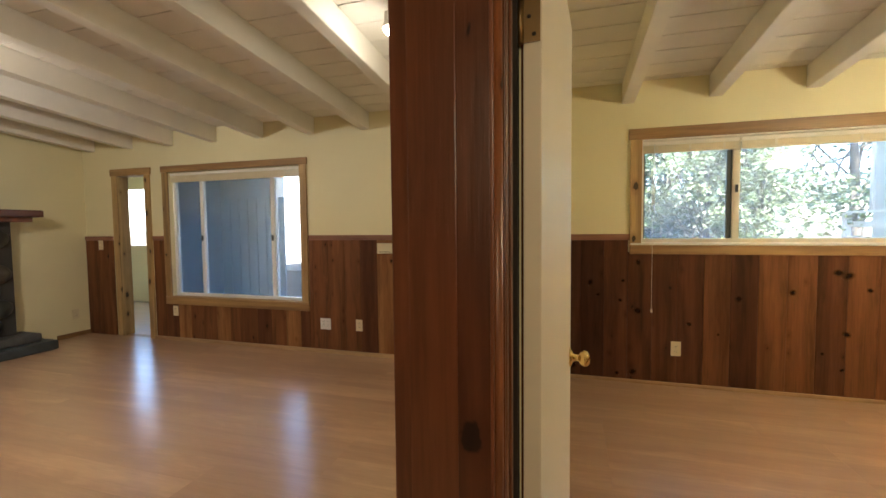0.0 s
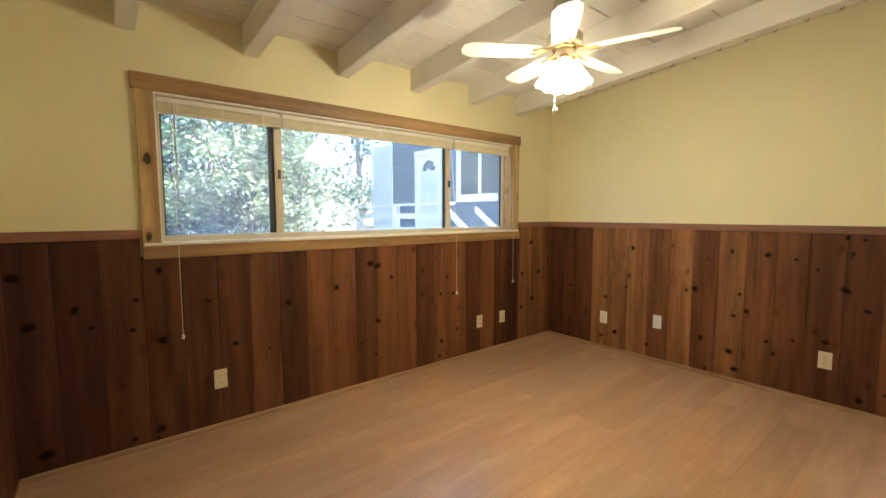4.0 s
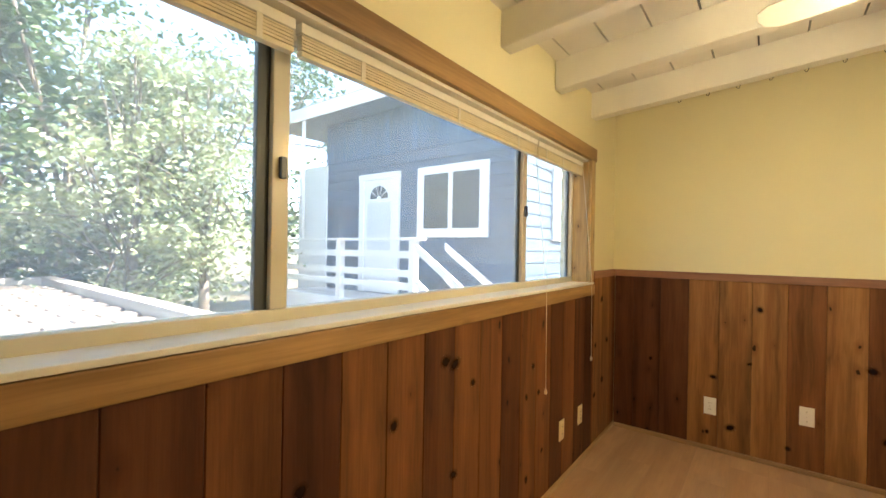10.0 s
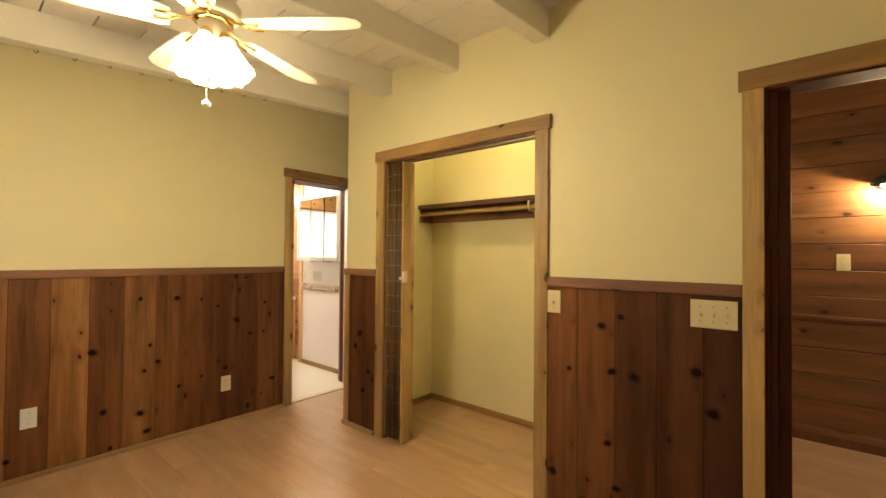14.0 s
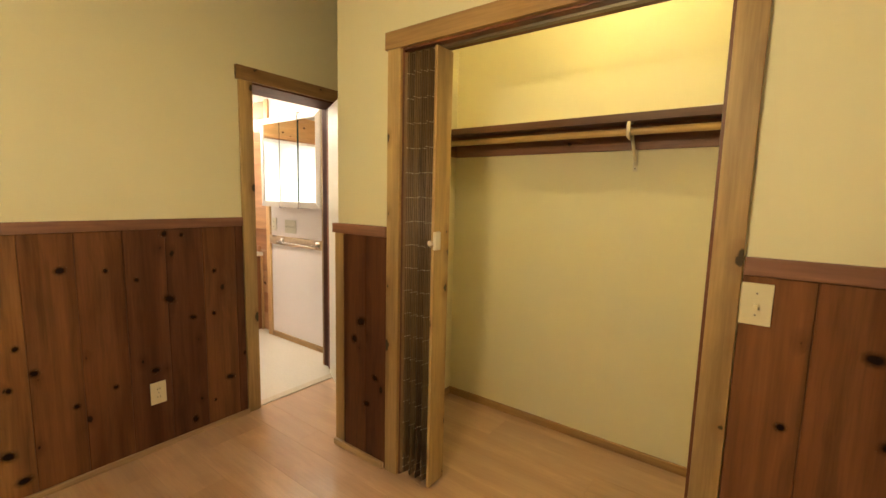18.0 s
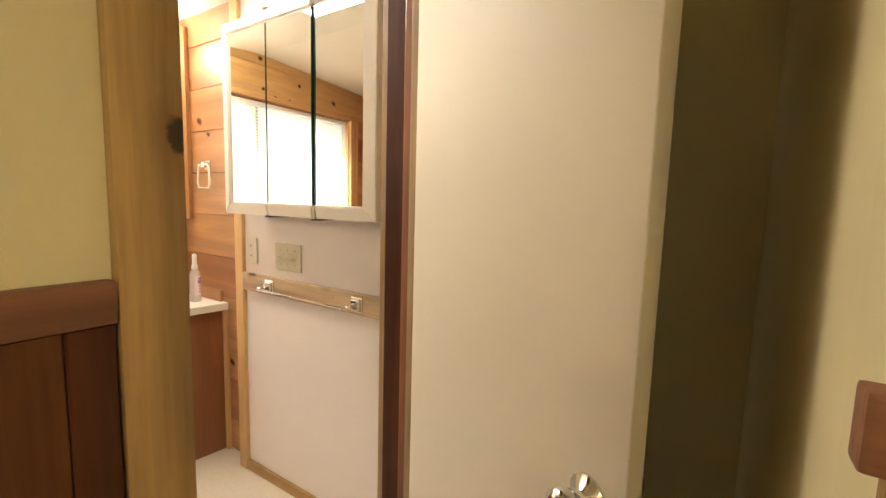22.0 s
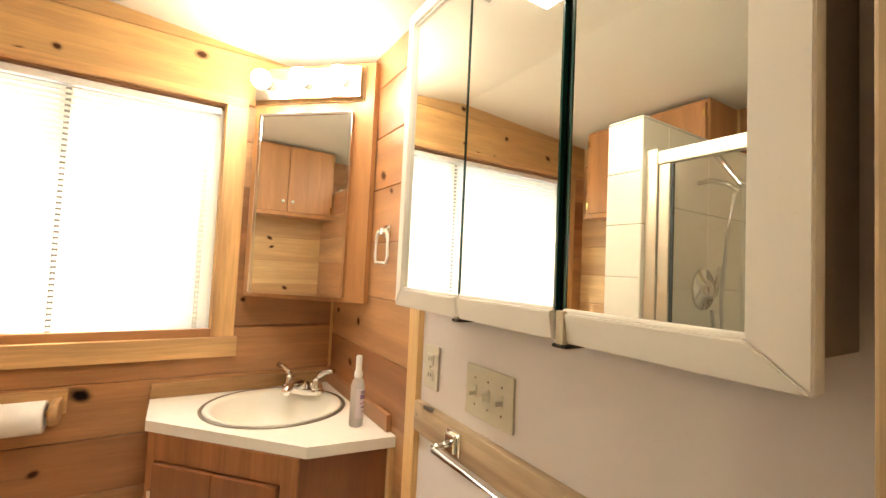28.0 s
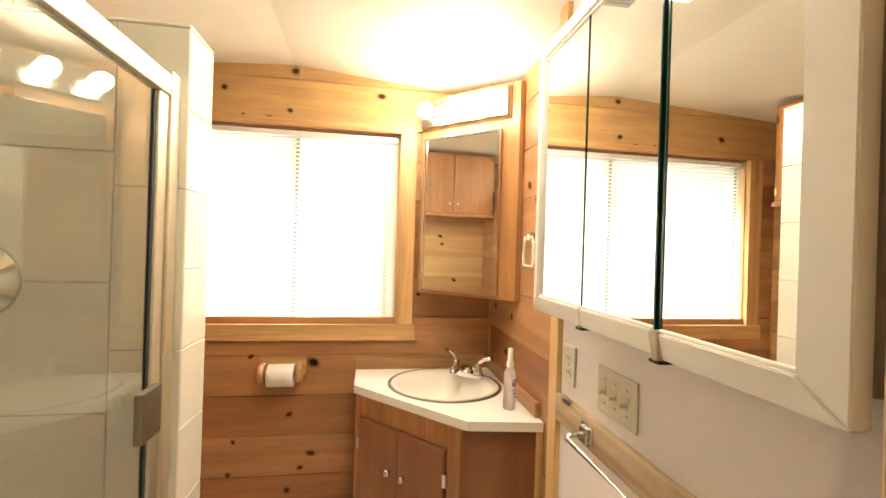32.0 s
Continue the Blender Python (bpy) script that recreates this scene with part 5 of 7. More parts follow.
lathe(bm, [(0.001, 0.0), (0.022, 0.0), (0.024, 0.004), (0.024, 0.135), (0.02, 0.152), (0.012, 0.163), (0.012, 0.17)], 24)
part("body", bm, mat_clear, bottle)
bm = bmesh.new()
lathe(bm, [(0.0243, 0.03), (0.0246, 0.031), (0.0246, 0.13), (0.0243, 0.131)], 24)
bmesh.ops.delete(bm, geom=[f for f in bm.faces if len(f.verts) > 4], context="FACES")
bmesh.ops.delete(bm, geom=[v for v in bm.verts if v.co.y > 0.016 or v.co.x > 0.018], context="VERTS")
lab = part("label", bm, plain("pale_label", (0.78, 0.72, 0.78), 0.4), bottle)
for z, h, w, c in ((0.112, 0.010, 0.8, (0.22, 0.14, 0.3)), (0.094, 0.016, 0.9, (0.16, 0.06, 0.3)), (0.078, 0.004, 0.9, (0.5, 0.15, 0.4)), (0.064, 0.005, 0.7, (0.3, 0.2, 0.4)), (0.05, 0.004, 0.6, (0.4, 0.3, 0.45))):
    bm = bmesh.new()
    for j in range(7):
        a0, a1 = math.pi * 1.22 + (j - 3.5) * 0.2 * w, math.pi * 1.22 + (j - 2.7) * 0.2 * w
        vs = [bm.verts.new((0.0251 * math.cos(a), 0.0251 * math.sin(a), zz)) for a in (a0, a1) for zz in (z, z + h)]
        bm.faces.new((vs[0], vs[2], vs[3], vs[1]))
    part("print", bm, plain("label_ink", c, 0.5), lab, "purple bars of printing")
bm = bmesh.new()
lathe(bm, [(0.014, 0.165), (0.015, 0.168), (0.015, 0.182), (0.011, 0.19), (0.011, 0.232), (0.009, 0.24), (0.001, 0.241)], 20)
part("cap", bm, mat_white_plastic, bottle)

# ---- bathroom: corner cabinet with mirror and light bar ----
m, n, p = material("mirror_silver")
p.inputs["Base Color"].default_value = (0.86, 0.87, 0.85, 1)
p.inputs["Metallic"].default_value = 1.0
p.inputs["Roughness"].default_value = 0.01
mat_mirror = m
A, B = Vector((5.747, 0.305, 0)), Vector((6.115, 0.692, 0))
cd = (B - A).normalized()
cn = Vector((-cd.y, cd.x, 0))                      # towards the room
CL = (B - A).length
cface = Matrix.Translation(A) @ Matrix(((cd.x, -cn.x, 0, 0), (cd.y, -cn.y, 0, 0), (0, 0, 1, 0), (0, 0, 0, 1)))
def on_corner(name, x0, x1, d0, d1, z0, z1, mat, parent, label="", bev=0.003):
    bm = bmesh.new()
    box(bm, x0, x1, -d1, -d0, z0, z1, bev)
    bm.transform(cface)
    return part(name, bm, mat, parent, label)
corner = thing("corner_cabinet", (0, 0, 0), "orange stained corner cabinet with a framed mirror door", "cabinet")
bm = bmesh.new()
prism(bm, [(A.x, A.y), (B.x, B.y), (XW - 0.018, B.y), (XW - 0.018, YP + 0.018), (A.x, YP + 0.018)], 1.182, 2.15, 0.0)
part("body", bm, mat_cab_box, corner)
on_corner("front_panel", 0.0, CL, 0.0, 0.012, 1.182, 2.15, mat_cab_box, corner, bev=0.002)
M0, M1 = 0.082, CL - 0.036
md = on_corner("mirror_door", M0, M1, 0.014, 0.03, 1.20, 1.945, mat_cab_box, corner)
on_corner("mirror_glass", M0 + 0.010, M1 - 0.010, 0.03, 0.0325, 1.21, 1.935, mat_mirror, md, "mirror glass", 0)
for x0, x1, z0, z1 in ((M0, M0 + 0.012, 1.20, 1.945), (M1 - 0.012, M1, 1.20, 1.945), (M0 + 0.012, M1 - 0.012, 1.20, 1.212), (M0 + 0.012, M1 - 0.012, 1.933, 1.945)):
    on_corner("mirror_frame", x0, x1, 0.03, 0.036, z0, z1, mat_chrome, md, "thin chrome frame", 0.001)
bar = thing("vanity_light", (0, 0, 0), "chrome vanity light bar with lit globe bulbs", "wall lamp")
on_corner("bar", 0.05, CL - 0.012, 0.013, 0.04, 2.0, 2.125, plain("satin_nickel", (0.72, 0.68, 0.6), 0.22, 1.0), bar)
on_corner("back_board", 0.04, CL - 0.002, 0.0125, 0.02, 1.99, 2.135, mat_trim, bar)
mat_bulb = glow("lit_globe_bulb", (1.0, 0.9, 0.72), 5.5)
for k in range(3):
    x = 0.12 + k * (CL - 0.20) / 2
    c = cface @ Vector((x, -0.04, 2.062))
    q = cn.to_track_quat("Z", "Y").to_matrix()
    bm = bmesh.new()
    lathe(bm, [(0.022, 0.0), (0.021, 0.02), (0.017, 0.022), (0.016, 0.028)], 18, c, q)
    sk = part("socket", bm, mat_steel, bar)
    bm = bmesh.new()
    bmesh.ops.create_uvsphere(bm, u_segments=20, v_segments=12, radius=0.038, matrix=Matrix.Translation(c + cn * 0.06))
    for f in bm.faces:
        f.smooth = True
    part("bulb", bm, mat_bulb, sk, "lit globe bulb")
    lamp("vanity_bulb", "POINT", Matrix.Translation(c + cn * 0.115), 0.78, (1.0, 0.89, 0.73), radius=0.035)

# ---- bathroom: three-door mirror cabinet, rail and plates ----
mat_frame = plain("white_cabinet_enamel", (0.75, 0.70, 0.64), 0.3, vary=0.02)
mat_edge = plain("mirror_edge_glass", (0.008, 0.04, 0.032), 0.12)
# near-black with hardly any sheen: shade of the door gap as colour
mat_gap = plain("black_gap_shade", (0.003, 0.004, 0.004), 0.9)
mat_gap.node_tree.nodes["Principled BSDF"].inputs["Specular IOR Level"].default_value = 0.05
# brown because the shade on the cabinet's side is put into its colour
mat_cab_side = plain("shaded_cabinet_body", (0.33, 0.26, 0.21), 0.5, vary=0.08)
med = thing("mirror_cabinet", (0, 0, 0), "white framed three-door mirror cabinet, one door ajar", "cabinet")
Z0, Z1 = 1.236, 1.985
block("body", mat_cab_side, 4.306, 5.13, YB + 0.002, 0.4365, Z0 + 0.03, Z1 - 0.03, bev=0.003, parent=med)
def bar_of(name, outer, inner, y0, parent):
    """A frame bar between an outer and an inner edge, each ((x, z), (x, z)); its face falls away to the outer edge."""
    bm = bmesh.new()
    back = [bm.verts.new((x, y0, z)) for x, z in (*outer, *inner[::-1])]
    front = [bm.verts.new((x, y0 + (0.027 if i < 2 else 0.035), z)) for i, (x, z) in enumerate((*outer, *inner[::-1]))]
    bm.faces.new(back)
    bm.faces.new(front)
    for i in range(4):
        bm.faces.new((back[i], back[(i + 1) % 4], front[(i + 1) % 4], front[i]))
    bmesh.ops.bevel(bm, geom=list(bm.edges), offset=0.0022, segments=2, affect="EDGES")
    return part(name, bm, mat_frame, parent)


def mitre(name, p, q, wide, cut_high, cut_low, y0, parent):
    """A level frame bar from p to q, mitred at the ends that meet a stile."""
    s = 1 if p[1] == Z0 else -1
    bar_of(name, (p, q), ((p[0] + cut_low, p[1] + s * wide), (q[0] - cut_high, q[1] + s * wide)), y0, parent)


def mitre_up(name, x, wide, y0, parent):
    bar_of(name, ((x, Z0 + 0.0006), (x, Z1 - 0.0006)), ((x + wide, Z0 + 0.0426), (x + wide, Z1 - 0.0426)), y0, parent)


def mirror_door(x0, x1, y0, left, right):
    d = block("mirror_door", mat_mirror, x0 + (0.01 if right else 0), x1 - (0.01 if left else 0), y0 + 0.002, y0 + 0.0245, Z0 + 0.03, Z1 - 0.03, parent=med, label="mirror door panel")
    for nm, dims in (("frame_rail", (x0, x1, y0, y0 + 0.034, Z0, Z0 + 0.042)), ("frame_rail", (x0, x1, y0, y0 + 0.034, Z1 - 0.042, Z1))):
        low = dims[4] == Z0
        mitre(nm, (x0, Z0 if low else Z1), (x1, Z0 if low else Z1), 0.042, 0.042 if left else 0.0, 0.05 if right else 0.0, y0, d)
        lip = (dims[0] + (0.051 if right else 0), dims[1] - (0.043 if left else 0), y0 + 0.02, y0 + 0.029, (dims[5] if dims[4] == Z0 else dims[4] - 0.006), (dims[5] + 0.006 if dims[4] == Z0 else dims[4]))
        block("frame_lip", mat_frame, *lip, bev=0.002, parent=d)
    if left:
        mitre_up("frame_stile", x1, -0.042, y0, d)
    if right:
        mitre_up("frame_stile", x0, 0.05, y0, d)
    for x in ((x0,) if not right else (x1,)):
        block("glass_edge", mat_edge, x - 0.002, x + 0.002, y0, y0 + 0.0262, Z0 + 0.043, Z1 - 0.043, parent=d, label="dark green mirror edge")
    return d
mirror_door(4.302, 4.579, 0.446, False, True)
# this strip fills the gap and carries its shade as black colour
block("door_gap", mat_gap, 4.5795, 4.602, 0.437, 0.455, Z0 + 0.043, Z1 - 0.043, parent=med, label="black strip for the shade in the gap beside the open mirror door")
mirror_door(4.605, 4.853, 0.438, False, False)
mirror_door(4.857, 5.14, 0.438, True, False)
for x, y in ((4.578, 0.47), (4.855, 0.458)):
    h = block("pivot_clip", mat_dark, x - 0.012, x + 0.012, 0.35, y + 0.012, Z0 - 0.006, Z0 - 0.001, parent=med, label="metal pivot clip")
    block("clip_tab", plain("beige_clip_plastic", (0.44, 0.36, 0.26), 0.4) if x < 4.6 else mat_steel, x - 0.007, x + 0.007, y, y + 0.012, Z0 - 0.006, Z0 + 0.045 if x < 4.6 else Z0 + 0.004, bev=0.002, parent=h)
    block("pivot_clip", mat_steel, x - 0.012, x + 0.012, 0.39, y + 0.012, Z1 + 0.001, Z1 + 0.006, parent=med, label="metal pivot clip")

plate("wall_outlet", (5.155, YB + 0.001, 1.067), 180, plain("aged_white_plastic", (0.72, 0.68, 0.58), 0.35), "aged white wall outlet below the mirror cabinet")
plate("wall_switch", (4.905, YB + 0.001, 1.058), 180, plain("grey_ivory_plastic", (0.62, 0.575, 0.46), 0.35), "pale triple light switch below the mirror cabinet", gangs=3)

tb = thing("towel_bar", (4.75, YB + 0.02, 0.925), "chrome towel bar on a wooden rail", "towel bar")
for x in (-0.26, 0.255):
    bm = bmesh.new()
    box(bm, x - 0.028, x + 0.028, 0.0, 0.008, -0.028, 0.028, 0.003)
    box(bm, x - 0.02, x + 0.02, 0.008, 0.018, -0.02, 0.02, 0.004)
    mt = part("mount", bm, mat_chrome, tb)
    bm = bmesh.new()
    bent(bm, [(x, 0.016, 0), (x, 0.045, -0.002), (x, 0.062, -0.004)], 0.008, 10)
    part("post", bm, mat_chrome, mt)
bm = bmesh.new()
bent(bm, [(-0.262, 0.058, -0.004), (-0.25, 0.066, -0.004), (0.245, 0.066, -0.004), (0.257, 0.058, -0.004)], 0.0065, 10)
part("bar", bm, mat_chrome, tb)
for x in (4.28, 4.52, 4.62, 5.0, 5.195):
    s = thing("screw_head", (x, YB + 0.0205, 0.925 + 0.012 * math.sin(x * 40)), "dark screw head in the wooden rail", "screw", "rail screws")
    bm = bmesh.new()
    lathe(bm, [(0.004, 0), (0.0035, 0.001), (0.0005, 0.0012)], 10, (0, 0, 0), Euler((radians(-90), 0, 0)).to_matrix())
    part("head", bm, mat_steel, s)

rg = thing("towel_ring", (5.59, YP + 0.0165, 1.46), "chrome towel ring with clear square loop on pine planks", "towel ring")
bm = bmesh.new()
box(bm, -0.024, 0.024, 0.0, 0.008, -0.024, 0.024, 0.004)
box(bm, -0.012, 0.012, 0.006, 0.03, -0.014, 0.014, 0.004)
part("mount", bm, mat_chrome, rg)
bm = bmesh.new()
bent(bm, [(0.035, 0.024, 0.0), (-0.035, 0.024, 0.0), (-0.048, 0.024, -0.015), (-0.055, 0.024, -0.09), (-0.045, 0.024, -0.115), (0.045, 0.024, -0.115), (0.055, 0.024, -0.09), (0.048, 0.024, -0.015), (0.035, 0.024, 0.0)], 0.006, 10)
part("loop", bm, plain("clear_acrylic", (0.85, 0.82, 0.76), 0.1), rg)

# ---- bathroom: paper holder ----
tp = thing("paper_holder", (XW - 0.016, 1.355, 0.785), "pale wooden toilet paper holder on the pine wall", "paper holder")
block("back_plate", mat_pine_trim_y, -0.014, 0.0, -0.112, 0.112, -0.035, 0.055, bev=0.006, parent=tp)
for yy in (-0.088, 0.088):
    bm = bmesh.new()
    lathe(bm, [(0.040, -0.013), (0.044, -0.007), (0.044, 0.007), (0.040, 0.013)], 24, (-0.058, yy, -0.012), Euler((radians(90), 0, 0)).to_matrix())
    box(bm, -0.058, -0.01, yy - 0.012, yy + 0.012, -0.05, 0.03, 0.004)
    part("arm", bm, mat_pine_trim, tp)
bm = bmesh.new()
tube(bm, (-0.058, -0.078, -0.012), (-0.058, 0.078, -0.012), 0.01, n=14)
part("spindle", bm, mat_pine_trim_y, tp)
roll = thing("toilet_paper", (XW - 0.075, 1.352, 0.763), "white toilet paper roll on its holder", "toilet paper")
bm = bmesh.new()
lathe(bm, [(0.02, -0.062), (0.05, -0.062), (0.054, -0.06), (0.054, 0.06), (0.05, 0.062), (0.02, 0.062), (0.02, -0.062)], 32, (0, 0, 0), Euler((radians(90), 0, 0)).to_matrix())
part("paper", bm, plain("tissue_paper", (0.84, 0.82, 0.78), 0.9, relief=0.2, scale=12), roll)

# ---- bathroom: shower with tiled end wall ----
mat_tile = plain("white_glazed_tile", (0.80, 0.76, 0.66), 0.15, vary=0.03, coat=0.3)
mat_grout = plain("grey_grout", (0.70, 0.66, 0.58), 0.8)
SX0, SX1, SY = 5.055, 5.20, 1.37
partition = wall("wall_shower", "y", SY + 0.008, YE, SX0 + 0.008, SX1 - 0.008, 0, 1.905, [], mat_grout, "white tiled shower wall that stops below the ceiling")
def tiles(parent, along, a0, a1, at, side, z0, z1, w, h):
    na, nz = max(1, round((a1 - a0) / w)), round((z1 - z0) / h)
    ww, hh = (a1 - a0) / na, (z1 - z0) / nz
    for i in range(na):
        for j in range(nz):
            c, z = a0 + (i + 0.5) * ww, z0 + (j + 0.5) * hh
            if along == "y":
                piece("tile", mat_tile, (0.008, ww - 0.0016, hh - 0.0016), (at + side * 0.004, c, z), parent, 0.002)
            else:
                piece("tile", mat_tile, (ww - 0.0016, 0.008, hh - 0.0016), (c, at + side * 0.004, z), parent, 0.002)
tiles(partition, "x", SX0, SX1, SY + 0.008, -1, 0.0, 1.905, 0.155, 0.19)
tiles(partition, "y", SY, SY + 0.16, SX0 + 0.008, -1, 0.0, 1.905, 0.16, 0.381)
tiles(partition, "y", SY + 0.16, YE - 0.014, SX0 + 0.008, -1, 0.09, 1.905, 0.3, 0.31)
planks(partition, "y", SY + 0.03, YE, SX1 - 0.008, 1, 0.02, 0.19, 1.905, mat_pine)
block("trim_shower_cap", mat_tile, SX0, SX1, SY, YE, 1.906, 1.914, bev=0.003, label="white tile cap on the shower wall")
tiles(wall_bath_end, "x", 4.25, SX0, YE - 0.004, -1, 0.09, 2.0, 0.3, 0.31)
tiles(wall_far, "y", 1.30, YE - 0.014, XB + 0.002, 1, 0.09, 2.0, 0.3, 0.31)
block("shower_base", mat_frame, 4.252, SX0, 1.36, YE - 0.014, 0, 0.09, bev=0.008, label="white shower base with a curb")
mat_alu = plain("gold_aluminium", (0.80, 0.75, 0.62), 0.42, 1.0, vary=0.02, scale=1.5)
mat_shower_glass = glass("shower_glass", (0.95, 0.97, 0.95))
shower = thing("shower_door", (0, 0, 0), "gold aluminium framed glass shower door", "shower door")
DY = 1.405
for nm, dims in (("post", (SX0 - 0.044, SX0 - 0.003, DY - 0.018, DY + 0.018, 0.09, 1.785)), ("post", (4.252, 4.276, DY - 0.016, DY + 0.016, 0.09, 1.775)), ("sill", (4.276, SX0 - 0.044, DY - 0.016, DY + 0.016, 0.09, 0.115)),
                 ("top_rail", (4.276, SX0 - 0.044, DY - 0.016, DY + 0.016, 1.728, 1.775)), ("door_stile", (SX0 - 0.086, SX0 - 0.047, DY - 0.012, DY + 0.012, 0.118, 1.727)), ("door_stile", (4.279, 4.301, DY - 0.012, DY + 0.012, 0.118, 1.727))):
    block(nm, mat_alu, *dims, bev=0.004, parent=shower)
block("gasket", mat_vinyl_dark, SX0 - 0.095, SX0 - 0.0865, DY - 0.006, DY + 0.006, 0.12, 1.725, parent=shower, label="dark glazing gasket")
g = block("pane", mat_shower_glass, 4.301, SX0 - 0.095, DY - 0.003, DY + 0.003, 0.12, 1.726, parent=shower)
g.visible_shadow = False
block("handle", mat_steel, SX0 - 0.155, SX0 - 0.075, DY - 0.03, DY - 0.0125, 0.985, 1.09, bev=0.004, parent=shower, label="metal pull strip")

valve = thing("shower_valve", (SX0 - 0.001, 1.79, 1.30), "round chrome shower valve with lever", "shower valve")
bm = bmesh.new()
lathe(bm, [(0.085, 0), (0.082, 0.006), (0.04, 0.012), (0.034, 0.04), (0.028, 0.046), (0.001, 0.047)], 28, (0, 0, 0), Euler((0, radians(-90), 0)).to_matrix())
part("plate", bm, mat_chrome, valve)
bm = bmesh.new()
bent(bm, [(-0.045, 0, 0), (-0.052, 0.0, 0.03), (-0.06, 0.0, 0.09)], 0.008, 10)
part("lever", bm, mat_chrome, valve)
head = thing("hand_shower", (SX0 - 0.001, 1.74, 1.72), "chrome hand shower on its arm with a long hose", "shower head")
bm = bmesh.new()
bent(bm, [(0, 0, 0), (-0.05, 0, 0.005), (-0.11, 0, -0.02), (-0.14, 0, -0.05)], 0.01, 10)
part("arm", bm, mat_chrome, head)
bm = bmesh.new()
lathe(bm, [(0.012, 0.03), (0.02, 0.01), (0.045, -0.01), (0.05, -0.02), (0.046, -0.026), (0.001, -0.026)], 22, (-0.20, 0, -0.075), Euler((0, radians(35), 0)).to_matrix())
bent(bm, [(-0.205, 0.0, -0.06), (-0.15, 0, -0.02), (-0.10, 0.0, 0.05), (-0.06, 0.0, 0.11)], 0.011, 10)
part("sprayer", bm, mat_chrome, head)
bm = bmesh.new()
bent(bm, [(-0.13, 0, -0.06), (-0.11, 0.0, -0.2), (-0.10, -0.02, -0.45), (-0.10, 0.0, -0.75), (-0.08, 0.05, -0.92), (-0.05, 0.09, -0.75), (-0.02, 0.08, -0.5)], 0.007, 8)
part("hose", bm, plain("grey_hose", (0.5, 0.48, 0.45), 0.3, 0.6), head)

# ---- bathroom: wall cabinet, ceiling light and vent ----
cab = thing("wall_cabinet", (5.57, YE, 1.69), "orange plywood wall cabinet with two doors and small knobs", "cabinet")
block("body", mat_cab_box, -0.36, 0.36, -0.28, -0.002, 0, 0.535, bev=0.003, parent=cab)
block("bottom_lip", mat_cab_box, -0.365, 0.365, -0.30, -0.28, -0.006, 0.02, bev=0.003, parent=cab)
for s in (-1, 1):
    d = block("cabinet_door", mat_cab_box, min(0.003 * s, 0.347 * s), max(0.003 * s, 0.347 * s), -0.298, -0.281, 0.024, 0.515, bev=0.003, parent=cab)
    bm = bmesh.new()
    lathe(bm, [(0.006, 0), (0.006, 0.008), (0.013, 0.014), (0.012, 0.022), (0.001, 0.024)], 14, (0.035 * s, -0.298, 0.10), Euler((radians(90), 0, 0)).to_matrix())
    part("knob", bm, plain("white_knob", (0.8, 0.78, 0.7), 0.3), d)
    for z in (0.07, 0.46):
        block("hinge", mat_brass, 0.34 * s - 0.006, 0.34 * s + 0.006, -0.302, -0.297, z - 0.02, z + 0.02, parent=d, label="small brass hinge")
ZC = bath_top(0.85)
cl = thing("ceiling_light", (5.02, 0.86, ZC - 0.005), "white box ceiling light with a lit diffuser", "ceiling light")
block("frame", mat_frame, -0.30, 0.16, -0.13, 0.13, -0.02, 0.012, bev=0.004, parent=cl)
block("diffuser", glow("lit_diffuser", (1.0, 0.90, 0.72), 3.2), -0.26, 0.12, -0.09, 0.09, -0.062, -0.021, bev=0.012, parent=cl, label="lit acrylic diffuser")
lamp("bath_ceiling_lamp", "AREA", look((4.95, 0.86, ZC - 0.075), (4.95, 0.861, 0)), 1.15, (1.0, 0.90, 0.77), size=(0.36, 0.16))
mat_vent = plain("grey_vent_plastic", (0.36, 0.34, 0.31), 0.5)
vent = thing("ceiling_vent", (5.175, 0.75, bath_top(0.75) - 0.008), "grey slatted ceiling vent grille", "vent")
block("frame", mat_frame, -0.115, 0.115, -0.085, 0.085, -0.008, 0.012, bev=0.003, parent=vent)
for k in range(9):
    block("slat", mat_vent, -0.1 + k * 0.0225, -0.086 + k * 0.0225, -0.062, 0.062, -0.014, -0.0085, bev=0.001, parent=vent)

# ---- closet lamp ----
# out of view: the light is inferred, its holder and bulb are assumed
cb = thing("closet_lamp", (2.15, 0.92, roof(0.92)), "unseen, assumed bare bulb in a porcelain holder on the closet ceiling", "ceiling lamp")
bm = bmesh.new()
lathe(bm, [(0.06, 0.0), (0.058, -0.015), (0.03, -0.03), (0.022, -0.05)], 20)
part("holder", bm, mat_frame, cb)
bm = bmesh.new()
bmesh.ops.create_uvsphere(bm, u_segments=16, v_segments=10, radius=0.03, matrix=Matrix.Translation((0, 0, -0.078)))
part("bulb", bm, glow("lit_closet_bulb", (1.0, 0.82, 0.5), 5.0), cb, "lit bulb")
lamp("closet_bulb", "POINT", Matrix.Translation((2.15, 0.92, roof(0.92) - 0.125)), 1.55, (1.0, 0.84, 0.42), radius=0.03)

# ---- hallway ----
for z in range(14):
    piece("plank", mat_cedar_h, (3.5, 0.016, 0.182), (-0.78, -0.892, 0.115 + 0.093 + (z - 1) * 0.186), wall_hall, 0.004)
block("rail_hall", mat_rail, -2.5, 0.9, -0.884, -0.868, 0.884, 0.905, bev=0.004, label="thin wooden ledge along the hallway planks")
block("baseboard_hall", mat_cedar_dark, -2.5, 0.9, -0.884, -0.872, 0, 0.06, bev=0.003, label="dark wooden baseboard in the hallway")
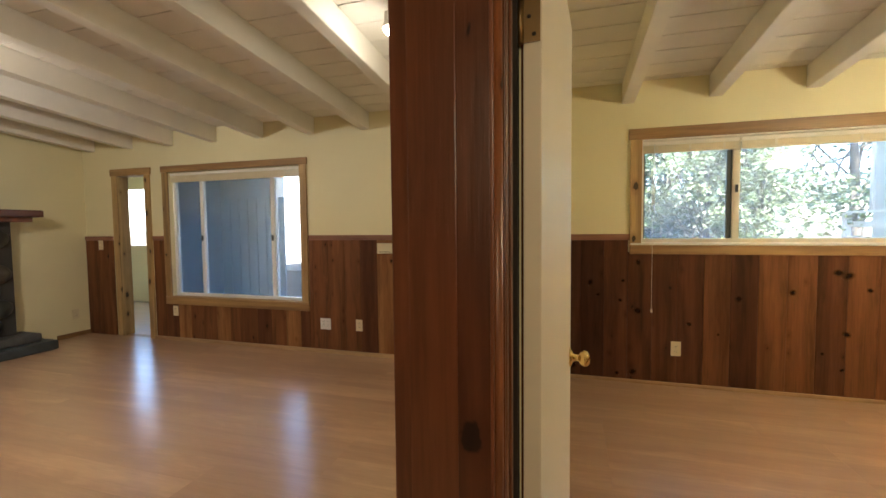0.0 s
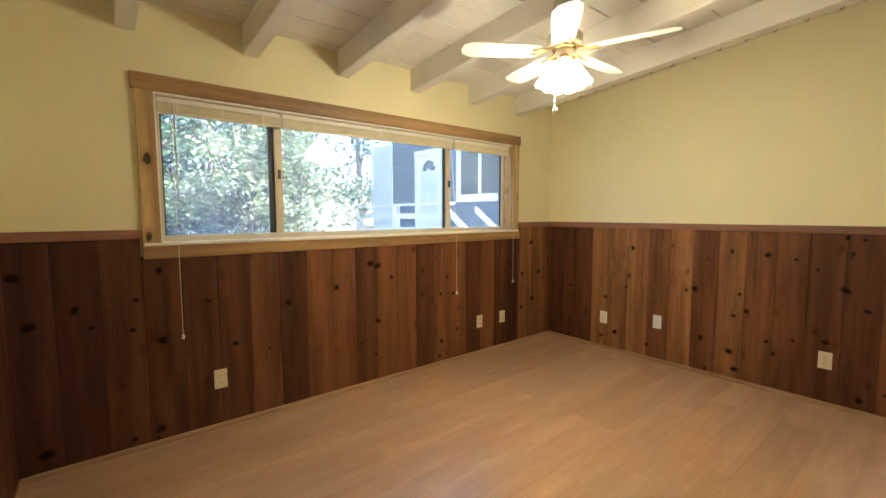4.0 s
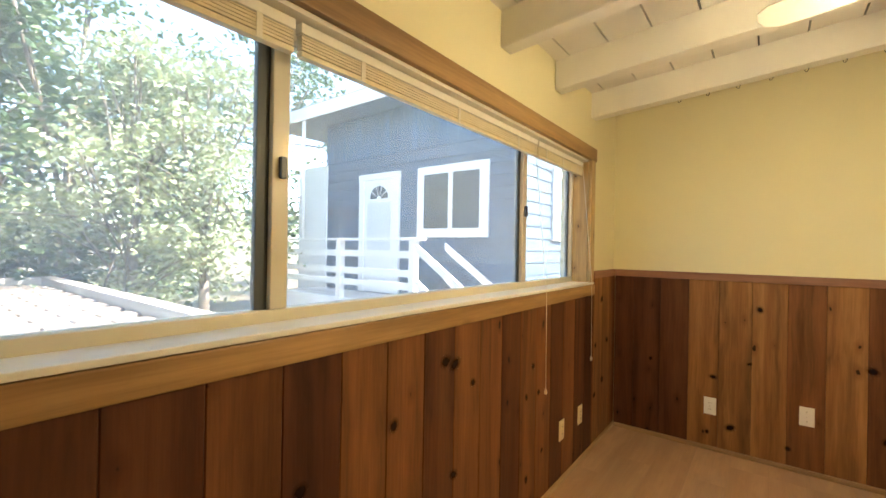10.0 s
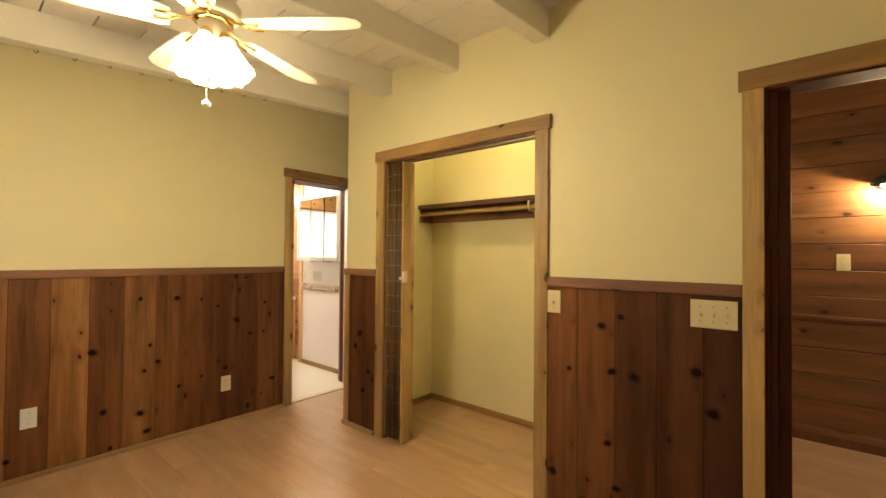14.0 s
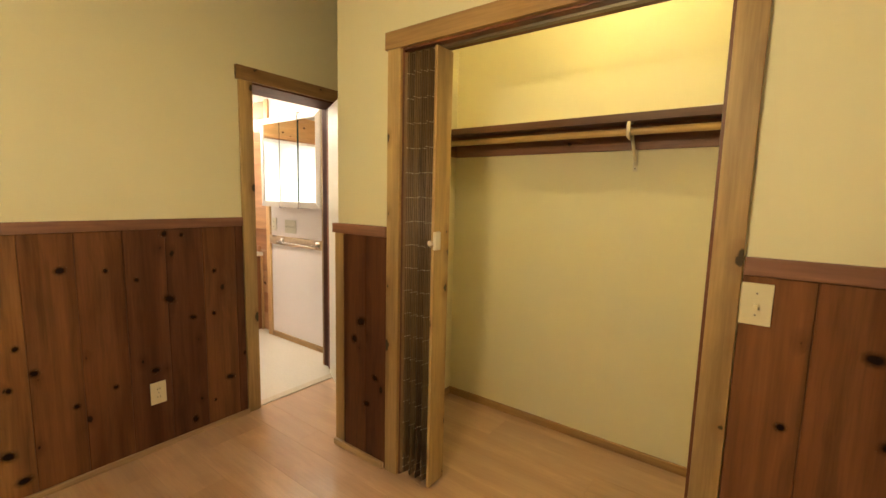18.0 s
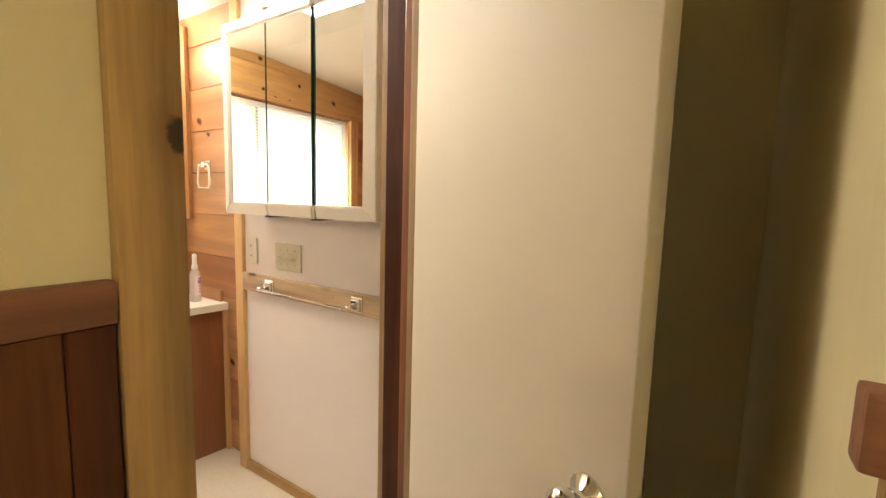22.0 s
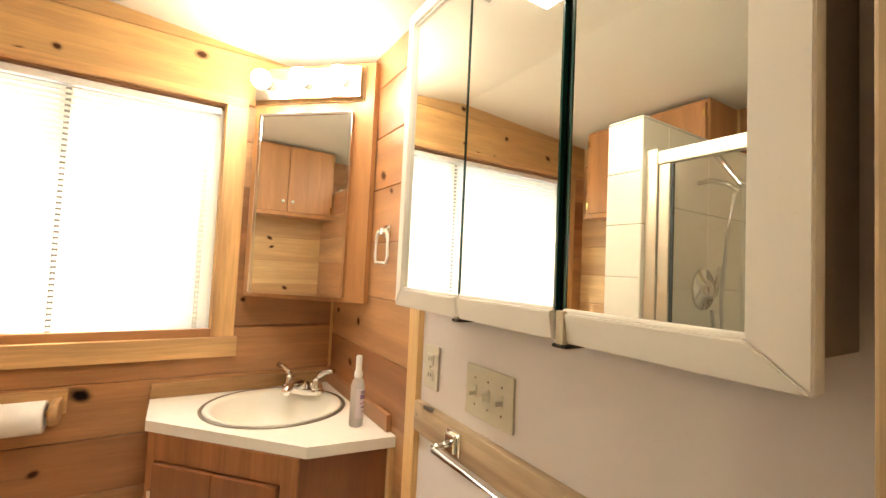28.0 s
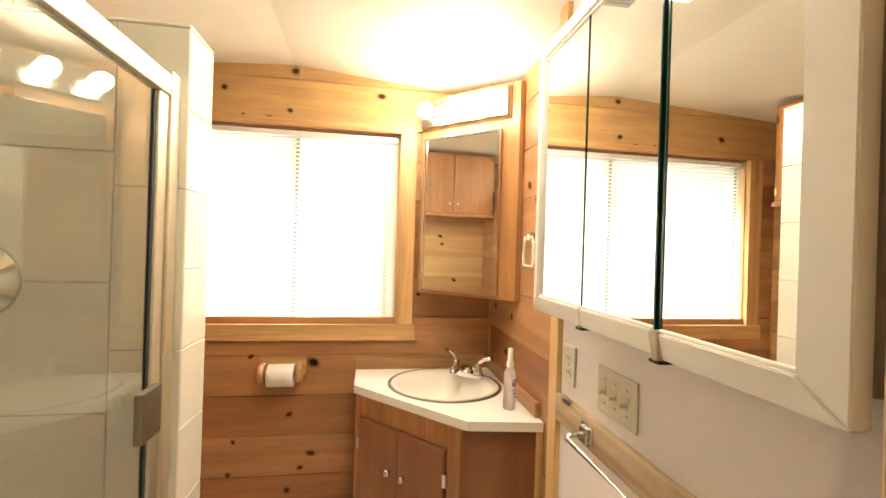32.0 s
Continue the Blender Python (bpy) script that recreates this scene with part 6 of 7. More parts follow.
mat_post = wood("dark_red_post_boards", [(0.12, 0.041, 0.018), (0.18, 0.065, 0.028)], "z", 0.34, 0.2, dark=0.5, coat=0.25, streak=0.8)
post = thing("wall_end_post", (0, 0, 0), "varnished dark red cedar boards on the wall end", "", "", "structure")
block("core", mat_dark, -0.32, -0.1425, 1.04, YC + 0.003, 0, 2.62, parent=post)
for x0, x1, y0 in ((-0.334, -0.296, 1.026), (-0.2955, -0.206, 1.008), (-0.2055, -0.146, 1.001)):
    block("board", mat_post, x0, x1, y0, 1.04, 0, 2.62, bev=0.003, parent=post)
block("casing", mat_cedar_dark, -0.1455, -0.140, 0.985, 1.04, 0, 2.05, bev=0.002, parent=post)
bm = bmesh.new()
tube(bm, (-0.1365, 1.006, 0), (-0.1365, 1.006, 1.97), 0.0095, n=16)
part("casing_bead", bm, mat_cedar_red, post, "rounded glossy bead")
block("jamb_strip", mat_cedar_dark, -0.14, -0.123, 1.022, 1.046, 0, 1.966, bev=0.004, parent=post)
block("jamb_strip", mat_cedar_dark, -0.1245, -0.120, 1.056, 1.078, 0, 1.966, bev=0.002, parent=post)
# black block covers the wall end; the hinge gap's shade as colour
block("hinge_jamb", mat_dark, -0.1385, -0.1135, 1.092, YC + 0.0035, 0, 1.966, parent=post)
block("corner_board", mat_cedar_dark, -0.334, -0.3205, 1.0405, YC + 0.06, 0, 2.62, bev=0.003, parent=post)
block("casing_hall_side", mat_cedar_dark, 0.68, 0.76, 0.985, 1.009, 0, 2.05, bev=0.004, label="dark varnished casing on the hallway side")
block("casing_hall_head", mat_cedar_dark, -0.139, 0.78, 0.987, 1.009, 1.966, 2.05, bev=0.004, label="dark varnished casing on the hallway side")
plate("wall_switch", (0.352, -0.884, 1.286), 180, mat_ivory, "ivory light switch on the dark hallway planks")
sc = thing("wall_sconce", (0.15, -0.884, 1.82), "black wall lamp with a lit bulb on cedar planks", "wall lamp")
bm = bmesh.new()
lathe(bm, [(0.05, 0), (0.048, 0.012), (0.012, 0.02), (0.01, 0.09)], 20, (0, 0, 0), Euler((radians(-90), 0, 0)).to_matrix())
part("bracket", bm, mat_black, sc)
bm = bmesh.new()
lathe(bm, [(0.014, 0.05), (0.045, 0.03), (0.078, -0.02)], 24, (0, 0.10, 0.0))
bmesh.ops.solidify(bm, geom=list(bm.faces), thickness=0.002)
part("shade", bm, mat_black, sc)
bm = bmesh.new()
bmesh.ops.create_uvsphere(bm, u_segments=16, v_segments=10, radius=0.028, matrix=Matrix.Translation((0, 0.10, -0.015)))
part("bulb", bm, glow("lit_sconce_bulb", (1.0, 0.8, 0.5), 8.0), sc, "lit bulb")
lamp("sconce_bulb", "POINT", Matrix.Translation((0.15, -0.784, 1.762)), 2.95, WARM, radius=0.012)

# ---- living room ----
lt = thing("window_trim_living", (0, 0, 0), "knotty wood casing round the living room window", "", "", "structure")
block("upright", mat_trim, -4.49, -4.41, 4.078, 4.1, 0.5, 1.93, bev=0.004, parent=lt)
block("upright", mat_trim, -2.67, -2.59, 4.078, 4.1, 0.5, 1.93, bev=0.004, parent=lt)
block("header", mat_trim_x, -4.5, -2.58, 4.074, 4.1, 1.93, 2.0, bev=0.004, parent=lt)
block("apron", mat_trim_x, -4.49, -2.58, 4.074, 4.1, 0.42, 0.498, bev=0.004, parent=lt)
block("sill", mat_trim_x, -4.49, -2.58, 4.07, 4.16, 0.499, 0.512, bev=0.003, parent=lt)
lw = thing("window_3", (0, 0, 0), "sliding living room window with white frame", "window", "", "structure")
for dims in ((-4.41, -2.67, 4.15, 4.2, 0.512, 0.545), (-4.41, -2.67, 4.15, 4.2, 1.89, 1.93), (-4.41, -4.375, 4.15, 4.2, 0.545, 1.89), (-2.705, -2.67, 4.15, 4.2, 0.545, 1.89),
             (-4.02, -3.98, 4.15, 4.2, 0.545, 1.89), (-3.08, -3.03, 4.15, 4.2, 0.545, 1.89)):
    block("window_frame", mat_white_plastic, *dims, bev=0.003, parent=lw)
for a, b in ((-4.375, -4.02), (-3.98, -3.08), (-3.03, -2.705)):
    p = block("pane", mat_glass, a, b, 4.172, 4.177, 0.545, 1.89, parent=lw)
    p.visible_shadow = False
for x in (-4.0, -3.06):
    block("latch", mat_black, x - 0.012, x + 0.012, 4.138, 4.151, 1.15, 1.21, bev=0.003, parent=lw, label="black plastic sash latch")
lb = thing("raised_blind", (-3.54, 4.125, 1.92), "cream blind pulled up over the living room window", "blind", "raised window blinds")
block("head_rail", mat_sill, -0.86, 0.86, -0.015, 0.015, -0.03, 0.0, bev=0.003, parent=lb)
for k in range(8):
    block("slat", mat_blind, -0.855, 0.855, -0.013, 0.012, -0.04 - k * 0.009, -0.033 - k * 0.009, parent=lb)
casing("door_frame_living", "x", -5.19, -4.76, 1.92, 4.1, -1, "knotty wood casing round the living room doorway", 0.08)
lining("door_lining_living", "x", -5.2, -4.75, 1.93, 4.098, 4.222, mat_trim, "wood lining of the living room doorway")
block("baseboard_living", mat_strip_x, -4.68, -0.33, 4.066, 4.084, 0, 0.04, bev=0.005, label="pale wooden strip along the floor")
block("baseboard_living_left", mat_trim_y, -5.75, -5.735, 3.72, 4.08, 0, 0.05, bev=0.004, label="wooden baseboard in the living room")
plate("wall_outlet", (-2.40, 4.084, 0.30), 0, mat_white_plastic, "white wall outlet in the living room", gangs=2)
plate("wall_outlet", (-2.02, 4.084, 0.305), 0, mat_ivory, "ivory wall outlet in the living room")
plate("wall_outlet", (-4.36, 4.084, 0.345), 0, mat_ivory, "ivory wall outlet in the living room")
plate("wall_switch", (-5.49, 4.084, 1.10), 0, mat_ivory, "ivory light switch beside the living room doorway")
plate("wall_outlet", (-5.748, 3.93, 0.27), 90, mat_ivory, "ivory wall outlet beside the fireplace")
th = thing("thermostat", (-1.72, 4.084, 1.075), "beige thermostat on the living room wainscot", "thermostat")
block("case", mat_ivory, -0.08, 0.08, -0.03, 0, -0.05, 0.05, bev=0.006, parent=th)
block("vent_slot", mat_slot, -0.06, 0.06, -0.0305, -0.029, -0.036, -0.03, parent=th)

# fireplace of rounded field stones
stone_tones = [(0.02, 0.026, 0.024), (0.045, 0.05, 0.045), (0.10, 0.09, 0.07), (0.03, 0.04, 0.036), (0.14, 0.125, 0.10)]
mat_stone = wood("field_stone", stone_tones, "x", 0.6, 0.0, stretch=5.0, dark=0.35)
mat_slate = plain("dark_slate", (0.05, 0.06, 0.065), 0.45, vary=0.3, scale=9, relief=0.3)
fp = thing("fireplace", (-5.75, 2.6, 0), "dark field stone fireplace with a reddish wooden mantel", "fireplace")
block("core", plain("mortar", (0.06, 0.055, 0.05), 0.9), 0.0, 0.14, -0.8, 0.68, 0.0, 1.42, bev=0.004, parent=fp)
rng = random.Random(5)
for iy in range(7):
    for iz in range(7):
        w, h = 0.225, 0.19
        cy, cz = -0.68 + iy * w + (0.1 if iz % 2 else 0.0), 0.30 + iz * 0.18
        if cy > 0.66 or (abs(cy) < 0.42 and cz < 0.95):
            continue
        bm = bmesh.new()
        bmesh.ops.create_icosphere(bm, subdivisions=2, radius=0.5)
        for v in bm.verts:
            k = 1 + 0.18 * noise.noise(v.co * 2.3 + Vector((iy * 3.1, iz * 5.7, 0)))
            v.co = Vector((v.co.x * 0.14, v.co.y * (w + 0.01), v.co.z * (h + 0.015))) * k
        bmesh.ops.translate(bm, verts=bm.verts, vec=(0.15, cy, cz))
        for f in bm.faces:
            f.smooth = True
        part("stone", bm, mat_stone, fp)
block("firebox", mat_dark, 0.13, 0.145, -0.40, 0.40, 0.22, 0.88, parent=fp, label="black firebox opening")
block("hearth", mat_slate, 0.0, 0.42, -0.95, 0.89, 0.0, 0.10, bev=0.02, parent=fp, label="dark slate hearth")
block("hearth_step", plain("grey_hearth_stone", (0.09, 0.085, 0.08), 0.6, vary=0.3, relief=0.3), 0.0, 0.32, -0.9, 0.80, 0.101, 0.19, bev=0.02, parent=fp)
block("mantel", wood("red_mantel_wood", [(0.14, 0.045, 0.02), (0.17, 0.055, 0.025)], "y", 0.35, 0.1, coat=0.3), 0.0, 0.30, -0.95, 0.89, 1.425, 1.50, bev=0.012, parent=fp, label="reddish wooden mantel shelf")
block("mantel_strip", mat_cedar_dark, 0.0, 0.24, -0.9, 0.82, 1.375, 1.423, bev=0.006, parent=fp)

# a lit spot lamp under the living room beams
sp = thing("spot_lamp", (-0.96, 2.5, 2.36), "small white ceiling spot lamp, lit; the second one is added", "ceiling lamp")
bm = bmesh.new()
lathe(bm, [(0.03, 0.08), (0.032, 0.03), (0.045, 0.0), (0.042, 0.0)], 18)
part("housing", bm, mat_frame, sp)
bm = bmesh.new()
tube(bm, (0, 0, 0.085), (0, 0, roof(2.5) - 2.36), 0.012)
part("stem", bm, mat_frame, sp)
bm = bmesh.new()
bmesh.ops.create_uvsphere(bm, u_segments=14, v_segments=8, radius=0.034, matrix=Matrix.Translation((0, 0, -0.006)))
part("bulb", bm, glow("lit_spot_bulb", (1.0, 0.85, 0.6), 14.0), sp, "lit bulb")
lamp("spot_bulb", "POINT", Matrix.Translation((-0.96, 2.5, 2.27)), 0.57, (1.0, 0.84, 0.62), radius=0.04)
# second spot lamp, added out of view to brighten the living room
copy_thing(sp, Matrix.Translation((-3.6, 1.2, 2.46)))
lamp("spot_bulb", "POINT", Matrix.Translation((-3.6, 1.2, 2.31)), 7.6, (1.0, 0.86, 0.68), radius=0.04)

# room beyond the living room doorway
wall("wall_back_room", "x", -9.0, -4.5, 6.0, 6.1, 0, 2.6, [(-8.3, -6.3, 1.0, 2.0)], mat_wall, "cream wall of the room beyond")
wall("wall_back_room_left", "y", 4.2, 6.0, -9.1, -9.0, 0, 2.6, [], mat_wall, "cream wall of the room beyond")
wall("wall_back_room_front", "x", -9.0, -5.75, 4.12, 4.22, 0, 2.6, [], mat_wall, "cream wall of the room beyond")
mat_blue = wood("blue_siding", [(0.075, 0.115, 0.17), (0.085, 0.13, 0.19), (0.07, 0.108, 0.16)], "y", 0.6, 0.0, stretch=6, dark=0.15)
mat_blue_up = wood("blue_porch_boards", [(0.066, 0.135, 0.222), (0.075, 0.15, 0.245), (0.062, 0.125, 0.21)], "z", 0.6, 0.0, stretch=6, dark=0.2)
wall_porch_side = wall("wall_porch_side", "y", 4.22, 4.95, -4.62, -4.5, 0, 2.5, [], mat_blue_up, "blue painted porch wall")
wall_porch = wall("wall_porch", "x", -4.62, -3.62, 4.97, 5.07, 0, 2.5, [], mat_blue_up, "blue boarded porch wall")
for k in range(7):
    piece("board", mat_blue_up, (0.135, 0.02, 1.68), (-4.42 + k * 0.14, 4.96, 0.84), wall_porch, 0.004)
block("trim_porch", mat_white, -3.66, -3.6, 4.94, 5.08, 0, 2.4, bev=0.004, label="white porch corner post")
block("ceiling_back_room", mat_white, -9.1, -4.5, 4.22, 6.1, 2.5, 2.56, label="white ceiling of the room beyond")
block("ceiling_porch", mat_white, -4.5, -2.2, 4.3, 5.2, 2.42, 2.48, label="white porch soffit")
block("floor_back_room", mat_floor, -9.1, -4.62, 4.2, 6.1, -0.05, -0.004, label="tan floor of the room beyond")

# ---- outside: ground, patio, neighbouring house, trees ----
m, n, p = material("garden_ground")
v = coords(n, shift=False)
g1 = noise_tex(n, v, 0.7, 6)
g2 = noise_tex(n, v, 22.0, 5)
c = ramp(n, g1.outputs[0], [(0.35, (0.05, 0.06, 0.025)), (0.55, (0.13, 0.10, 0.06)), (0.7, (0.2, 0.16, 0.1))])
n.links.new(mix(n, "MULTIPLY", 0.7, c, ramp(n, g2.outputs[0], [(0.3, (0.5, 0.5, 0.5)), (0.7, (1.2, 1.2, 1.2))])), p.inputs["Base Color"])
p.inputs["Roughness"].default_value = 0.95
bump(n, p, g2.outputs[0], 0.6, 0.03)
mat_ground = m
bm = bmesh.new()
for x0, x1, y0, y1 in ((-400, 400, 6.2, 400), (6.3, 400, -400, 6.2), (-400, -9.2, -400, 6.2), (-9.2, 6.3, -400, -3.2), (-4.5, 6.3, 4.25, 6.2)):
    vs = [bm.verts.new((x, y, -0.15)) for x, y in ((x0, y0), (x1, y0), (x1, y1), (x0, y1))]
    bm.faces.new(vs)
structure("ground", bm, mat_ground, "earth and dry grass in the garden")

mat_paver = wood("pale_paving", [(0.14, 0.115, 0.10), (0.185, 0.155, 0.13), (0.16, 0.135, 0.115)], "x", 0.8, 0.0, stretch=4, dark=0.15)
mat_timber = wood("grey_timber", [(0.36, 0.33, 0.28), (0.42, 0.38, 0.33)], "y", 0.8, 0.1, dark=0.3)
patio = thing("raised_patio", (-1.2, 8.2, -0.15), "raised patio of pale square pavers with a timber edge", "patio")
block("base", plain("patio_sand", (0.16, 0.14, 0.11), 0.95, vary=0.2), -3.2, 3.2, -2.9, 3.1, 0, 0.85, parent=patio)
for i in range(11):
    for j in range(27):
        piece("paver", mat_paver, (0.385, 0.20, 0.05), (-1.2 + i * 0.4 + (0.2 if j % 2 else 0.0), -2.75 + j * 0.215, 0.872), patio, 0.008)
block("edging", mat_timber, 3.08, 3.24, -2.95, 3.16, 0.5, 0.99, bev=0.01, parent=patio)
block("edging", mat_timber, -3.24, 3.08, 3.02, 3.16, 0.5, 0.99, bev=0.01, parent=patio)

mat_white_trim = plain("white_house_trim", (0.80, 0.79, 0.76), 0.5, vary=0.03)
mat_dark_glass = plain("dark_window_glass", (0.05, 0.06, 0.07), 0.04, vary=0.2, coat=0.5)
HX, HY = 5.85, 5.8
house = thing("neighbour_house", (0, 0, 0), "blue-grey clapboard house with white trim and a small deck", "house")
block("wall", mat_blue, HX, HX + 6.0, HY, 10.05, -0.15, 3.75, parent=house)
for k in range(17):
    z = -0.1 + k * 0.18
    bm = bmesh.new()
    vs = [bm.verts.new(q) for q in ((HX - 0.022, HY - 0.02, z), (HX - 0.004, HY - 0.02, z + 0.178), (HX - 0.004, 10.05, z + 0.178), (HX - 0.022, 10.05, z), (HX + 0.01, HY - 0.02, z), (HX + 0.01, 10.05, z))]
    for f in ((0, 1, 2, 3), (0, 3, 5, 4)):
        bm.faces.new([vs[i] for i in f])
    part("clapboard", bm, mat_blue, house)
    bm = bmesh.new()
    vs = [bm.verts.new(q) for q in ((HX, HY - 0.022, z), (HX, HY - 0.004, z + 0.178), (HX + 6, HY - 0.004, z + 0.178), (HX + 6, HY - 0.022, z), (HX, HY + 0.01, z), (HX + 6, HY + 0.01, z))]
    for f in ((0, 1, 2, 3), (0, 3, 5, 4)):
        bm.faces.new([vs[i] for i in f])
    part("clapboard", bm, mat_blue, house)
for k in range(21):
    block("batten_board", mat_blue_up, HX - 0.02, HX - 0.002, 5.83 + k * 0.2, 5.83 + k * 0.2 + 0.194, 2.97, 3.72, bev=0.003, parent=house)
block("corner_board", mat_blue_up, HX - 0.03, HX + 0.03, HY - 0.03, HY + 0.03, -0.15, 3.4, bev=0.004, parent=house)
block("corner_board", mat_white_trim, HX - 0.04, HX + 0.05, 9.98, 10.9, -0.15, 2.95, bev=0.004, parent=house, label="white painted end panel")
rf = block("roof", plain("dark_shingle", (0.09, 0.085, 0.08), 0.9, vary=0.25, scale=20), HX - 0.55, HX + 6.3, HY - 0.5, 11.2, 3.86, 3.98, bev=0.01, parent=house)
block("fascia", mat_white_trim, HX - 0.58, HX - 0.55, HY - 0.5, 11.2, 3.72, 3.95, bev=0.003, parent=rf)
block("fascia", mat_white_trim, HX - 0.55, HX + 6.3, HY - 0.53, HY - 0.5, 3.72, 3.95, bev=0.003, parent=rf)
block("soffit", plain("blue_soffit", (0.12, 0.17, 0.23), 0.6), HX - 0.55, HX + 6.3, HY - 0.5, 11.2, 3.74, 3.86, parent=rf)
bm = bmesh.new()
tube(bm, (HX - 0.5, 10.1, 1.5), (HX - 0.5, 10.1, 3.75), 0.035)
part("downpipe", bm, mat_white_trim, house)
hd = block("house_door", mat_white_trim, HX - 0.05, HX - 0.024, 8.12, 8.87, 0.56, 2.54, bev=0.004, parent=house, label="white front door with a fanlight")
for dims in ((HX - 0.075, HX - 0.024, 8.0, 8.12, 0.56, 2.54), (HX - 0.075, HX - 0.024, 8.87, 8.99, 0.56, 2.54), (HX - 0.08, HX - 0.024, 7.99, 9.0, 2.54, 2.65)):
    block("door_casing", mat_white_trim, *dims, bev=0.004, parent=hd)
block("door_panel", plain("pale_door_panel", (0.62, 0.62, 0.62), 0.5), HX - 0.058, HX - 0.05, 8.2, 8.79, 1.2, 2.14, bev=0.004, parent=hd)
for k in range(5):
    a0, a1 = math.pi * k / 5 + 0.05, math.pi * (k + 1) / 5 - 0.05
    bm = bmesh.new()
    vs = [bm.verts.new((HX - 0.056, 8.495 + r * math.cos(a), 2.2 + r * math.sin(a))) for r, a in ((0.06, a0), (0.06, a1), (0.23, a1), (0.23, (a0 + a1) / 2), (0.23, a0))]
    bm.faces.new(vs)
    part("fanlight_pane", bm, mat_dark_glass, hd)
hw = block("house_window", mat_white_trim, HX - 0.06, HX - 0.02, 6.25, 7.6, 1.52, 2.65, bev=0.004, parent=house, label="white framed double window")
for y0, y1 in ((6.40, 6.88), (6.97, 7.45)):
    block("pane", mat_dark_glass, HX - 0.068, HX - 0.061, y0, y1, 1.66, 2.52, parent=hw)
hw = block("house_window", mat_white_trim, 6.95, 8.5, HY - 0.06, HY - 0.02, 1.5, 2.65, bev=0.004, parent=house, label="white framed side window")
block("pane", mat_dark_glass, 7.1, 8.35, HY - 0.068, HY - 0.061, 1.65, 2.5, parent=hw)

deck = thing("house_deck", (5.4, 8.4, -0.15), "white painted wooden deck with railing and steps", "deck")
mat_deck = wood("white_deck_boards", [(0.62, 0.60, 0.56), (0.68, 0.66, 0.62)], "y", 0.6, 0.0, dark=0.15)
for k in range(6):
    block("deck_board", mat_deck, -0.42 + k * 0.145, -0.28 + k * 0.145, -1.5, 1.8, 0.66, 0.69, bev=0.004, parent=deck)
block("rim", mat_white_trim, -0.45, -0.42, -1.5, 1.8, 0.4, 0.69, bev=0.003, parent=deck)
for y in (-1.45, 0.12, 1.72):
    block("post", mat_white_trim, -0.46, -0.36, y - 0.05, y + 0.05, 0.0, 1.60, bev=0.005, parent=deck)
block("top_rail", mat_white_trim, -0.48, -0.34, -1.62, 1.8, 1.60, 1.64, bev=0.005, parent=deck)
for z in (0.95, 1.13, 1.40):
    block("rail", mat_white_trim, -0.43, -0.39, -1.42, 1.7, z - 0.05, z + 0.05, bev=0.004, parent=deck)
for s in (-0.42, 0.3):
    bm = bmesh.new()
    for z0, w in ((1.52, 0.055), (1.05, 0.045)):
        vs = [bm.verts.new((s + dx, y, z + dz)) for dx in (-0.025, 0.025) for y, z in ((-1.47, z0), (-2.38, z0 - 0.62)) for dz in (-w, w)]
        for f in ((0, 1, 3, 2), (4, 6, 7, 5), (0, 4, 5, 1), (2, 3, 7, 6), (0, 2, 6, 4), (1, 5, 7, 3)):
            bm.faces.new([vs[i] for i in f])
    part("stair_rail", bm, mat_white_trim, deck)
    block("post", mat_white_trim, s - 0.04, s + 0.04, -2.42, -2.33, 0.0, 1.0, bev=0.004, parent=deck)
for k in range(3):
    block("step", mat_deck, -0.42, 0.34, -1.5 - 0.29 * (k + 1), -1.5 - 0.29 * k, 0.69 - 0.19 * (k + 1) - 0.04, 0.69 - 0.19 * (k + 1), bev=0.004, parent=deck)


def leaf_material(name, tones):
    m, n, p = material(name)
    geo = n.nodes.new("ShaderNodeNewGeometry")
    col = ramp(n, geo.outputs["Random Per Island"], [(k / (len(tones) - 1), c) for k, c in enumerate(tones)])
    n.links.new(col, p.inputs["Base Color"])
    p.inputs["Roughness"].default_value = 0.7
    p.inputs["Specular IOR Level"].default_value = 0.25
    tr = n.nodes.new("ShaderNodeBsdfTranslucent")
    n.links.new(col, tr.inputs[0])
    ms = n.nodes.new("ShaderNodeMixShader")
    ms.inputs[0].default_value = 0.35
    n.links.new(p.outputs[0], ms.inputs[1])
    n.links.new(tr.outputs[0], ms.inputs[2])
    n.links.new(ms.outputs[0], n.nodes["Material Output"].inputs[0])
    return m


mat_leaf = leaf_material("green_leaves", [(0.036, 0.066, 0.032), (0.065, 0.108, 0.046), (0.09, 0.14, 0.06), (0.125, 0.18, 0.075)])
# pale leaves, whitened further: full sun is put into the colour
mat_leaf_pale = leaf_material("sunlit_pale_leaves", [(0.16, 0.20, 0.09), (0.27, 0.31, 0.16), (0.38, 0.41, 0.25)])
mat_bark = wood("grey_bark", [(0.12, 0.10, 0.08), (0.16, 0.13, 0.1)], "z", 0.9, 0.0, dark=0.5)


